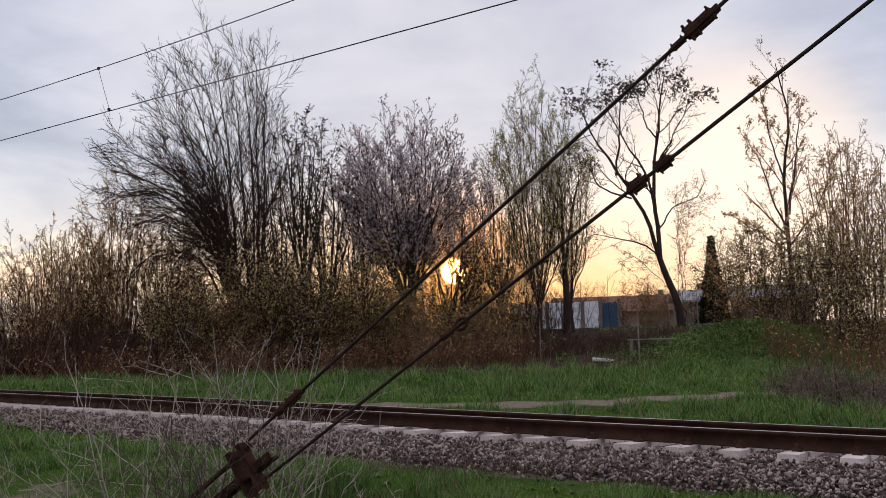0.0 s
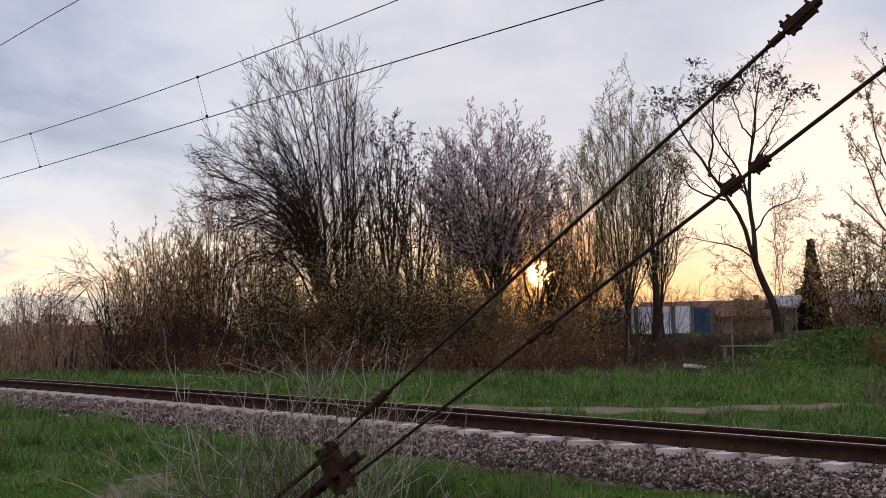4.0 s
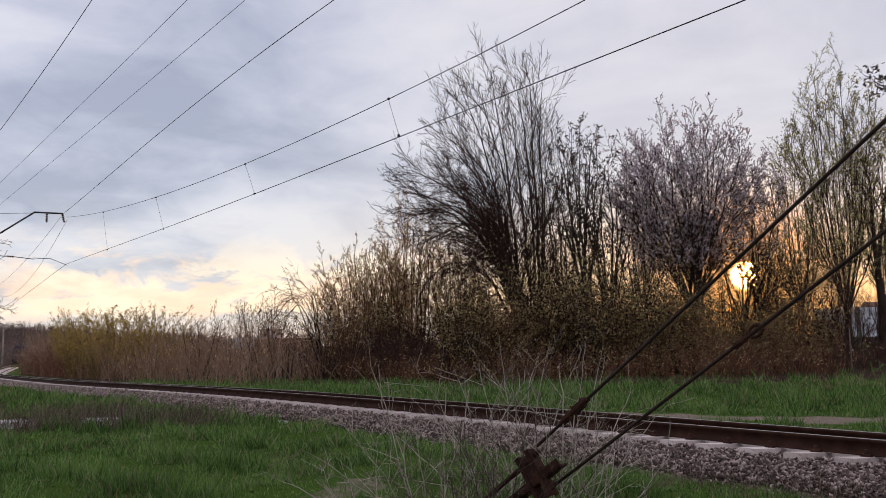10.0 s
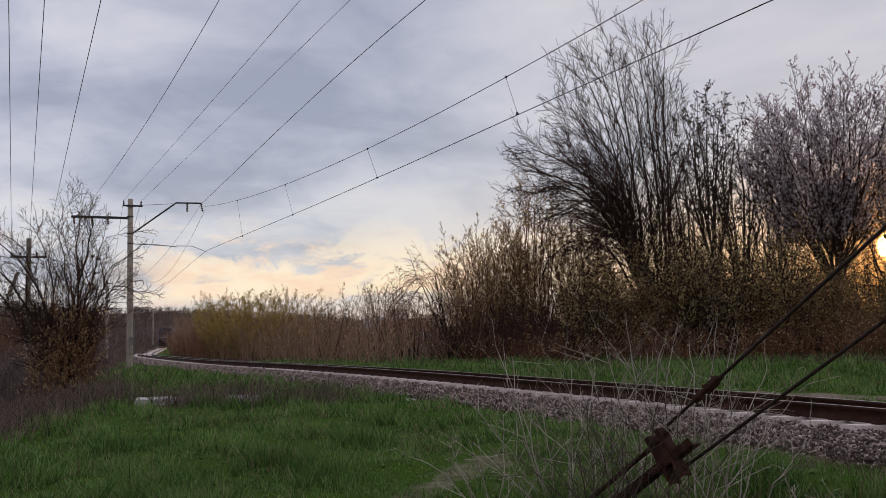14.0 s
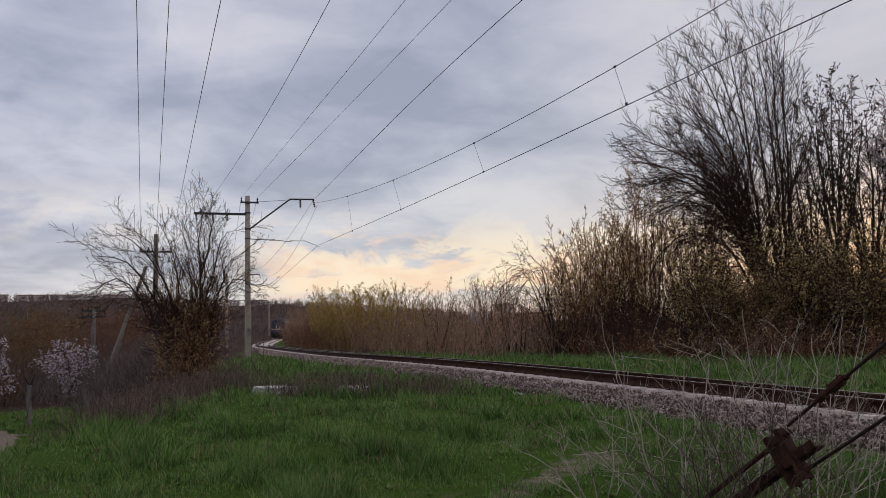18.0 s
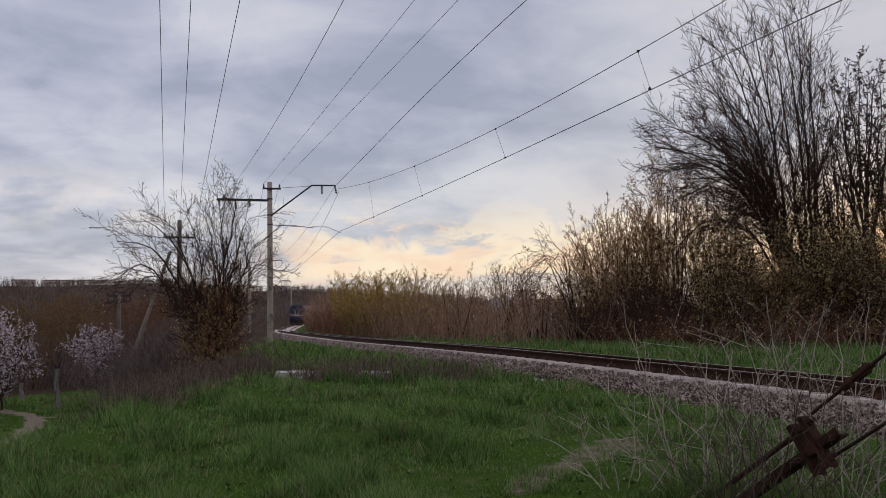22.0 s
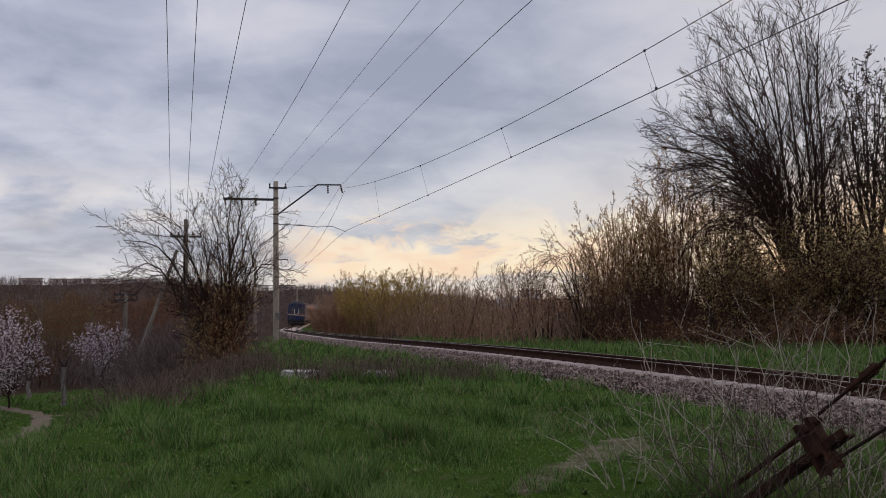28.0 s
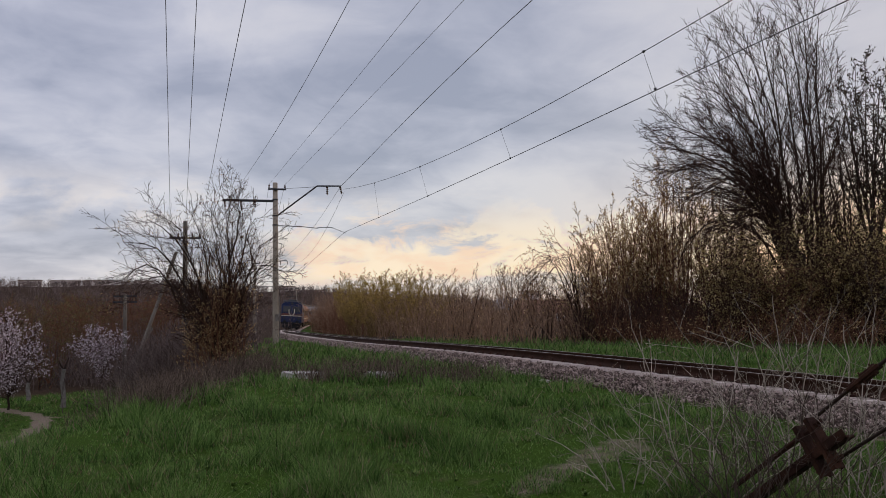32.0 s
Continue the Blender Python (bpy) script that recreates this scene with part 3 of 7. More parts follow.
def build_railway():
    top = thing("railway_track", Matrix(), "single railway track with rusty rails on concrete sleepers in stone ballast", "railway", kind="structure")
    # bed, its colour darkened to stand for shade between the loose stones
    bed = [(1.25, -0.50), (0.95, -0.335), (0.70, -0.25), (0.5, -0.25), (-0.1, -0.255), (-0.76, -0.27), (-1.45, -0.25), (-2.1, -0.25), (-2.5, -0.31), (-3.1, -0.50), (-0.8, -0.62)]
    sweep(bed[::-1], -60, 400, 0.5, 0, "ballast_bed", M_SHADED_BED, top, "bed of crushed stone, coloured darker for the shade between loose stones")
    side = [(-0.066, -0.18), (-0.066, -0.168), (-0.012, -0.145), (-0.009, -0.055), (-0.034, -0.040), (-0.034, -0.005), (0.034, -0.005), (0.034, -0.040), (0.009, -0.055), (0.012, -0.145), (0.066, -0.168), (0.066, -0.18)]
    head = [(-0.033, -0.006), (-0.034, -0.002), (-0.024, 0.0), (0.024, 0.0), (0.034, -0.002), (0.033, -0.006)]
    for u in (0.0, -GAUGE):
        r = sweep(side[::-1], -60, 400, 0.5, u, "rail", M_RAIL_SIDE, top)
        sweep(head[::-1], -60, 400, 0.5, u, "running_surface", M_RAIL_TOP, r, "polished steel running surface")
    # sleepers
    bm = B()
    L_, a, b = 1.38, 0.115, 0.095
    box(bm, -L_, L_, -a, a, -0.36, -0.186)
    for v in bm.verts:
        if v.co.z > -0.25:
            v.co.y *= b / a
            if abs(v.co.x) < 2:
                v.co.x *= 0.985
    bmesh.ops.subdivide_edges(bm, edges=[e for e in bm.edges if abs(e.verts[0].co.x - e.verts[1].co.x) > 1], cuts=4, use_grid_fill=True)
    for v in bm.verts:
        if abs(v.co.x) < 0.4 and v.co.z > -0.25:
            v.co.z -= 0.03
        elif abs(v.co.x) > 1.0 and v.co.z > -0.25:
            v.co.z += 0.008
    me = bpy.data.meshes.new("sleeper")
    bm.to_mesh(me)
    bm.free()
    me.materials.append(M_SLEEPER)
    rng = random.Random(4)
    for k in range(-14, 220):
        s = 0.545 * k + 0.2 + rng.uniform(-0.015, 0.015)
        p, h = track_at(s, -GAUGE / 2)
        ob = new("sleeper", me)
        ob.parent = top
        ob.matrix_world = Matrix.Translation(p) @ Euler((0, CANT / GAUGE, -float(h) + rng.uniform(-0.008, 0.008))).to_matrix().to_4x4()
    far = np.arange(0.545 * 220, 395, 0.545)
    P, h = track_at(far, -GAUGE / 2)
    cube = np.array([[x * 1.33, y * 0.12, -0.2 + z * 0.1] for z in (-1, 0) for x, y in ((-1, -1), (1, -1), (1, 1), (-1, 1))])
    c, s_ = np.cos(-h), np.sin(-h)
    V = np.stack([P[:, None, 0] + cube[None, :, 0] * c[:, None] - cube[None, :, 1] * s_[:, None], P[:, None, 1] + cube[None, :, 0] * s_[:, None] + cube[None, :, 1] * c[:, None], P[:, None, 2] + cube[None, :, 2]], -1)
    fq = np.array([[4, 5, 6, 7], [0, 1, 5, 4], [1, 2, 6, 5], [2, 3, 7, 6], [3, 0, 4, 7]])
    tagged(raw("far_sleepers", V.reshape(-1, 3), (fq[None] + 8 * np.arange(len(far))[:, None, None]).reshape(-1, 4), M_SLEEPER, top), kind="stuff")
    # clips and bolts on both rails, near stretch
    sets = []
    clip = np.array([[x, y, z] for z in (0, 1) for x, y in ((-1, -1), (1, -1), (1, 1), (-1, 1))], float)
    for k in range(-14, 80):
        s = 0.545 * k + 0.2
        for u in (0.0, -GAUGE):
            for o in (-0.11, 0.11):
                p, h = track_at(s, u + o)
                hh = -float(h)
                cc, ss = math.cos(hh), math.sin(hh)
                for dims in ((0.05, 0.045, 0.03), (0.018, 0.018, 0.075)):
                    q = clip * np.array(dims)
                    sets.append((np.stack([p[0] + q[:, 0] * cc - q[:, 1] * ss, p[1] + q[:, 0] * ss + q[:, 1] * cc, p[2] - 0.185 + q[:, 2]], -1), fq))
    v, f = gather(sets)
    tagged(raw("rail_clips", v, f, M_RUST, top, "rusty clamp bolts along the rails"), kind="stuff")
    # loose stones
    r = np.random.RandomState(8)
    base = np.array([[1, 0, 0], [-1, 0, 0], [0, 1, 0], [0, -1, 0], [0, 0, 1], [0, 0, -1]], float)
    tri = np.array([[0, 2, 4], [2, 1, 4], [1, 3, 4], [3, 0, 4], [2, 0, 5], [1, 2, 5], [3, 1, 5], [0, 3, 5]])
    n = 105000
    s = -9 + 80 * r.uniform(0, 1, n) ** 1.9
    u = np.where(r.uniform(0, 1, n) < 0.86, r.uniform(0.02, 1.25, n) + 0.10 * r.normal(size=n), r.uniform(-3.1, -0.1, n))
    zb = np.interp(u, [-3.1, -2.5, -2.1, -1.45, -0.76, -0.1, 0.45, 0.62, 0.95, 1.45], [-0.45, -0.29, -0.235, -0.245, -0.245, -0.234, -0.230, -0.212, -0.30, -0.47])
    P, _ = track_at(s, u)
    on = (np.abs((s - 0.2 + 0.2725) % 0.545 - 0.2725) < 0.15) & (u < 0.65) & (u > -2.15)
    P[:, 2] += zb + r.uniform(-0.03, 0.006, n) - 0.15 * on
    size = r.uniform(0.015, 0.031, n) * (1 + 0.4 * (r.uniform(0, 1, n) < 0.10)) * (1 + 0.6 * np.clip((s - 12) / 50, 0, 1))
    A = r.normal(size=(n, 3, 3))
    A, _ = np.linalg.qr(A)
    shape = base[None] * r.uniform(0.45, 1.2, (n, 6, 1)) * size[:, None, None] * np.array([1.4, 1.0, 0.55])
    V = np.einsum("nij,nkj->nki", A, shape) + P[:, None]
    tagged(raw("ballast_stones", V.reshape(-1, 3), (tri[None] + 6 * np.arange(n)[:, None, None]).reshape(-1, 3), M_STONE, top, "loose angular grey-pink stones"), kind="stuff")


build_railway()

# ---- plants ----
def spot(az, dist):
    """Ground place at an azimuth (degrees right of +y) and a distance from where the camera stands."""
    return dist * math.sin(radians(az)), dist * math.cos(radians(az))


def unit(v):
    return v / (np.linalg.norm(v, axis=-1, keepdims=True) + 1e-9)


def run_out(r, start, d, length, nseg, wander, up):
    P = [start]
    d = unit(d)
    for i in range(nseg):
        d = unit(d + wander * r.normal(size=d.shape) + np.array([0, 0, up]))
        P.append(P[-1] + d * (length / nseg)[:, None])
    return np.stack(P, 1)


def branch(r, P, R, length, count, tmin, angle, ratio, nseg, wander, up, thin, shape=0.5, tmax=1.0, fine=0.0085):
    """Children of all the polylines at once."""
    n, k, _ = P.shape
    t = tmin + (tmax - tmin) * (np.arange(count) + r.uniform(0, 1, (n, count))) / count
    f = t * (k - 1)
    i = np.minimum(f.astype(int), k - 2)
    w = (f - i)[..., None]
    rows = np.arange(n)[:, None]
    pos = P[rows, i] * (1 - w) + P[rows, i + 1] * w
    tan = unit(P[rows, i + 1] - P[rows, i])
    rad = R[rows, i] * (1 - w[..., 0]) + R[rows, i + 1] * w[..., 0]
    ref = np.where(np.abs(tan[..., 2:3]) > 0.9, np.array([1.0, 0, 0]), np.array([0, 0, 1.0]))
    U = unit(np.cross(tan, ref))
    V = np.cross(tan, U)
    az = 2.4 * np.arange(count) + r.uniform(0, 6.3, (n, 1)) + r.normal(0, 0.5, (n, count))
    an = np.radians(r.normal(angle, angle * 0.28, (n, count)))
    d = np.cos(an)[..., None] * tan + np.sin(an)[..., None] * (np.cos(az)[..., None] * U + np.sin(az)[..., None] * V)
    ln = length[:, None] * r.uniform(ratio[0], ratio[1], (n, count)) * (1 - shape * t)
    pos, d, ln, rad = pos.reshape(-1, 3), d.reshape(-1, 3), ln.ravel(), rad.ravel()
    C = run_out(r, pos, d, ln, nseg, wander, up)
    r0 = np.maximum(rad * thin, fine)
    return C, np.maximum(r0[:, None] * np.linspace(1, 0.35, nseg + 1)[None], fine * 0.6), ln


def leaves_on(r, P, n, size, spread, slim=0.5):
    """n small folded leaves scattered along polylines."""
    m, k, _ = P.shape
    i = r.randint(0, m, n)
    f = r.uniform(0.1, 1, n) ** 0.7 * (k - 1)
    j = np.minimum(f.astype(int), k - 2)
    w = (f - j)[:, None]
    c = P[i, j] * (1 - w) + P[i, j + 1] * w + spread * r.normal(size=(n, 3))
    a = unit(r.normal(size=(n, 3)) + np.array([0, 0, 0.3]))
    b = unit(np.cross(a, r.normal(size=(n, 3))))
    s = (size * r.uniform(0.6, 1.4, n))[:, None]
    V = np.stack([c - a * s * 0.2, c + b * s * slim * 0.5 + a * s * 0.4, c + a * s, c - b * s * slim * 0.5 + a * s * 0.4], 1)
    return V.reshape(-1, 3), np.arange(4 * n).reshape(n, 4)


def plant(name, label, category, x, y, r, stems, levels, mats, leaf=None, group="", sides=(7, 5, 4, 3, 3), sink=0.15, kind="", z=None, fine=0.0085):
    """A woody plant: stems (start offsets, directions, lengths, radii), then branch levels; leaf: (material, count, size, spread, slim, level)."""
    z = ground_z(x, y) if z is None else z
    top = thing(name, Matrix.Translation((x, y, z)), label, category, group, kind)
    off, d, ln, r0, nseg, wander, up = stems
    P = run_out(r, off - np.array([0, 0, sink]), d, ln, nseg, wander, up)
    R = r0[:, None] * np.linspace(1, 0.22, nseg + 1)[None] ** 1.1
    all_levels = [(P, R)]
    for lv in levels:
        P, R, ln = branch(r, P, R, ln, *lv, fine=fine)
        all_levels.append((P, R))
    cut = 1 if len(all_levels) < 4 else 2
    v, f = gather([tubes(p, q, sides[i]) for i, (p, q) in enumerate(all_levels[:cut])])
    raw("trunk", v, f, mats[0], top, smooth=True)
    if all_levels[cut:]:
        v, f = gather([tubes(p, q, sides[min(i + cut, 4)]) for i, (p, q) in enumerate(all_levels[cut:])])
        raw("branchwork", v, f, mats[1], top)
    if leaf:
        lm, n, size, spread, slim, lev = leaf
        v, f = leaves_on(r, all_levels[lev][0], n, size, spread, slim)
        raw("foliage", v, f, lm, top)
    return top


def fan(r, n, lean_lo, lean_hi, az_mid, az_spread, length, radius, foot=0.3):
    """n stems from one foot; az in degrees, as for spot()."""
    az = np.radians(az_mid + az_spread * r.uniform(-1, 1, n))
    ln = np.radians(r.uniform(lean_lo, lean_hi, n))
    d = np.stack([np.sin(az) * np.sin(ln), np.cos(az) * np.sin(ln), np.cos(ln)], -1)
    off = np.stack([foot * np.sin(az), foot * np.cos(az), 0 * az], -1) * r.uniform(0.2, 1, (n, 1))
    return off, d, length * r.uniform(0.78, 1.0, n), radius * r.uniform(0.7, 1.0, n)


def skeleton(r, A, nodes, parent, step, kill, up, jitter, iters=120):
    """Branches that grow towards the points A until each is reached."""
    nodes, parent = [np.asarray(p, float) for p in nodes], list(parent)
    N_ = np.array(nodes)
    kids = np.zeros(len(N_), int)
    D = np.linalg.norm(A[:, None] - N_[None], axis=2)
    ni, nd = D.argmin(1), D.min(1)
    for _ in range(iters):
        live = (nd > kill) & (kids[ni] < 4)
        A, ni, nd = A[live], ni[live], nd[live]
        if len(A) == 0:
            break
        acc = np.zeros_like(N_)
        np.add.at(acc, ni, unit(A - N_[ni]))
        idx = np.unique(ni)
        d = unit(unit(acc[idx]) + jitter * r.normal(size=(len(idx), 3)) + np.array([0, 0, up]))
        new_p = N_[idx] + d * step
        kids[idx] += 1
        base = len(N_)
        N_ = np.concatenate([N_, new_p])
        kids = np.concatenate([kids, np.zeros(len(idx), int)])
        parent.extend(idx.tolist())
        D = np.linalg.norm(A[:, None] - new_p[None], axis=2)
        m, k = D.min(1), D.argmin(1)
        better = m < nd
        nd[better], ni[better] = m[better], base + k[better]
    return N_, np.array(parent)


def grown(name, label, category, at, az, crowns, n, seed, step=0.4, up=0.1, jitter=0.25, kill=1.6, roots=1, foot=0.3, trunk=None, tip=0.007, power=2.3,
          twigs=(4, 0.6, 40, 0.06), twigs2=None, mats=None, leaf=None, group="", stems=0, bow=0.25, thick=1.0, fine=0.0075):
    """A woody plant grown through its crowns, each (offset across the view, half width, height of the middle over the foot, half height, share)."""
    r = np.random.RandomState(seed)
    e1 = np.array([math.cos(radians(az)), -math.sin(radians(az)), 0])
    e2 = np.array([math.sin(radians(az)), math.cos(radians(az)), 0])
    tot = sum(c[4] for c in crowns)
    pts = []
    for off, a, zc, c, share in crowns:
        k = int(n * share / tot)
        u = unit(r.normal(size=(k, 3))) * r.uniform(0.05, 1, (k, 1)) ** 0.4
        pts.append(off * e1 + a * u[:, :1] * e1 + min(a, 2.6) * u[:, 1:2] * e2 + np.array([0, 0, 1.0]) * (zc + c * u[:, 2:3]))
    A = np.concatenate(pts)
    A = A[A[:, 2] > 0.15]
    nodes, parent = [], []
    for k in range(roots):
        a = 2 * math.pi * k / max(1, roots) + r.uniform(-0.6, 0.6)
        base = foot * r.uniform(0.3, 1) * np.array([math.cos(a), math.sin(a), 0]) if roots > 1 else np.zeros(3)
        way = [(0, -0.2)] + (trunk or [(0, step)])
        prev = -1
        for (o0, z0), (o1, z1) in zip(way[:-1], way[1:]):
            m = max(1, int(math.hypot(o1 - o0, z1 - z0) / step))
            for j in range(m):
                f = j / m
                nodes.append(base + (o0 + (o1 - o0) * f) * e1 + np.array([0, 0, z0 + (z1 - z0) * f]) + 0.03 * r.normal(size=3) * (j > 0))
                parent.append(prev)
                prev = len(nodes) - 1
    # main stems, bowed out towards the edge of the crown
    bases = [i for i in range(len(nodes)) if i not in set(parent)]
    share = np.array([c[4] for c in crowns]) / tot
    for k in range(stems):
        off, a, zc, c, _ = crowns[int(np.searchsorted(np.cumsum(share), (k + 0.5) / stems))]
        u = unit(r.normal(size=3))
        u[2] = abs(u[2]) if r.uniform() < 0.75 else u[2]
        u *= r.uniform(0.6, 0.92)
        T = off * e1 + a * u[0] * e1 + min(a, 2.6) * u[1] * e2 + np.array([0, 0, zc + c * u[2]])
        b0 = bases[k % len(bases)]
        P0 = np.array(nodes[b0])
        mid = P0 + (T - P0) * 0.5 + bow * np.linalg.norm(T - P0) * np.array([0, 0, 0.35])
        m = max(3, int(np.linalg.norm(T - P0) / step))
        wob = np.cumsum(r.normal(size=(m + 1, 3)), 0) * jitter * step * 0.45
        prev = b0
        for j in range(1, m + 1):
            f = j / m
            nodes.append((1 - f) ** 2 * P0 + 2 * f * (1 - f) * mid + f * f * T + wob[j])
            parent.append(prev)
            prev = len(nodes) - 1
    P, par = skeleton(r, A, nodes, parent, step, kill * step, up, jitter)
    # thickness from the twigs inwards
    acc = np.zeros(len(P))
    R = np.zeros(len(P))
    for i in range(len(P) - 1, -1, -1):
        R[i] = max(acc[i], tip ** power) ** (1 / power)
        if par[i] >= 0:
            acc[par[i]] += R[i] ** power
    R *= thick
    e = np.nonzero(par >= 0)[0]
    a, b = P[par[e]], P[e]
    seg = np.stack([a, b], 1)
    rad = np.stack([np.minimum(R[par[e]], R[e] * 1.2), R[e]], 1)
    seg[:, 1] += (b - a) * 0.06
    big = R[e] > tip * thick * 3.2
    top = thing(name, Matrix.Translation(at), label, category, group)
    v, f = gather([tubes(seg[big], rad[big], 6)])
    raw("trunk", v, f, mats[0], top, smooth=True)
    sets = [tubes(seg[~big], rad[~big], 4)]
    small = R[e] < tip * thick * 4.5
    S, RS = seg[small], rad[small]
    cnt, ln, an, tw_up = twigs
    T, RT, LT = branch(r, S, RS, np.full(len(S), ln), cnt, 0.0, an, (0.5, 1.15), 3, 0.13, tw_up, 0.75, 0.0, fine=fine)
    sets.append(tubes(T, RT, 3))
    tips = T
    if twigs2:
        cnt, ln, an, tw_up = twigs2
        T2, RT2, _ = branch(r, T, RT, np.full(len(T), ln), cnt, 0.2, an, (0.5, 1.15), 2, 0.12, tw_up, 0.8, 0.0, fine=fine)
        sets.append(tubes(T2, RT2, 3))
        tips = T2
    v, f = gather(sets)
    raw("branchwork", v, f, mats[1], top)
    if leaf:
        lm, nl, size, spread, slim = leaf
        v, f = leaves_on(r, tips, nl, size, spread, slim)
        raw("foliage", v, f, lm, top)
    return top


def spline(ctrl, k):
    """k places along a smooth line through the control places."""
    ctrl = np.asarray(ctrl, float)
    t = np.concatenate([[0], np.cumsum(np.linalg.norm(np.diff(ctrl, axis=0), axis=1))])
    q = np.linspace(0, t[-1], k)
    return np.stack([cubic(q, t, ctrl[:, i]) if len(ctrl) > 2 else np.interp(q, t, ctrl[:, i]) for i in range(3)], -1), t[-1]


def upswept(r, n, a, top, drop, depth=2.0, foot=0.3, fork=0.0, bend=0.32, low=0.86, mid=0.0):
    """n main limbs (offset, depth, height) that rise from one foot and spread to a domed crown; mid: where the dome's peak lies."""
    out = []
    for k in range(n):
        u = np.clip(-1 + 2 * (k + 0.5) / n + r.uniform(-0.6, 0.6) / n, -1, 1)
        v = r.uniform(-1, 1) * math.sqrt(max(0.05, 1 - u * u))
        z = top * (1 - drop * ((u - mid) ** 2 * 0.85 + 0.15 * v * v)) * r.uniform(low, 1.0)
        f = foot * r.uniform(0.2, 1)
        x, y = u * a, v * depth
        z0 = fork * r.uniform(0.75, 1.15)
        base = [(f * u, f * v, -0.2)] if not fork else [(0, 0, z0 * 0.8), (0.03 * x, 0.03 * y, z0)]
        out.append(base + [(f * u + x * bend * 0.75, f * v + y * bend * 0.75, z0 + (z - z0) * 0.36), (x * 0.72, y * 0.72, z0 + (z - z0) * 0.70), (x, y, z)])
    return out


def limbed(name, label, category, at, az, seed, limbs, r0, levels, mats, leaf=None, group="", end=0.16, k=12, wob=0.05, fine=0.010, trunk=None, leaf_low=None):
    """A woody plant with named main limbs through (offset across the view, depth, height) and branch levels on them.
    trunk: (places, radius) of a bole below the limbs; leaf: (material, count, size, spread, slim)."""
    r = np.random.RandomState(seed)
    e1 = np.array([math.cos(radians(az)), -math.sin(radians(az)), 0])
    e2 = np.array([math.sin(radians(az)), math.cos(radians(az)), 0])
    top = thing(name, Matrix.Translation(at), label, category, group)

    def place(c):
        c = np.asarray(c, float)
        return c[:, :1] * e1 + c[:, 1:2] * e2 + c[:, 2:] * np.array([0, 0, 1.0])

    if trunk:
        P, _ = spline(place(trunk[0]), 9)
        v, f = tubes(P[None], (trunk[1] * np.linspace(1.25, 0.8, 9) + trunk[1] * 0.4 * np.exp(-np.arange(9) * 1.6))[None], 9)
        raw("trunk", v, f, mats[0], top, smooth=True)
    PP, LL, RR = [], [], []
    for i, c in enumerate(limbs):
        P, ln = spline(place(c), k)
        w = np.cumsum(r.normal(size=(k, 3)), 0) * wob
        P += (w - np.linspace(0, 1, k)[:, None] * w[-1]) * np.minimum(1, np.arange(k) / 3)[:, None]
        rad = (r0[i] if isinstance(r0, (list, tuple)) else r0 * r.uniform(0.8, 1.15))
        R = rad * (end + (1 - end) * np.linspace(1, 0, k) ** 0.85)
        PP.append(P)
        LL.append(ln)
        RR.append(R)
        v, f = tubes(P[None], R[None], 7)
        raw("stem", v, f, mats[0], top, smooth=True)
    P, R, ln = np.array(PP), np.array(RR), np.array(LL)
    sets = []
    for i, lv in enumerate(levels):
        P, R, ln = branch(r, P, R, ln, *lv, fine=fine)
        sets.append(tubes(P, R, 4 if i == 0 else 3))
    v, f = gather(sets)
    tagged(raw("branchwork", v, f, mats[1], top), kind="stuff")
    if leaf:
        lm, nl, size, spread, slim = leaf
        if leaf_low is not None:
            P = P[P[:, -1, 2] > leaf_low]
        v, f = leaves_on(r, P, nl, size, spread, slim)
        raw("foliage", v, f, lm, top)
    return top


def stand(az, dist):
    x, y = spot(az, dist)
    return x, y, ground_z(x, y)


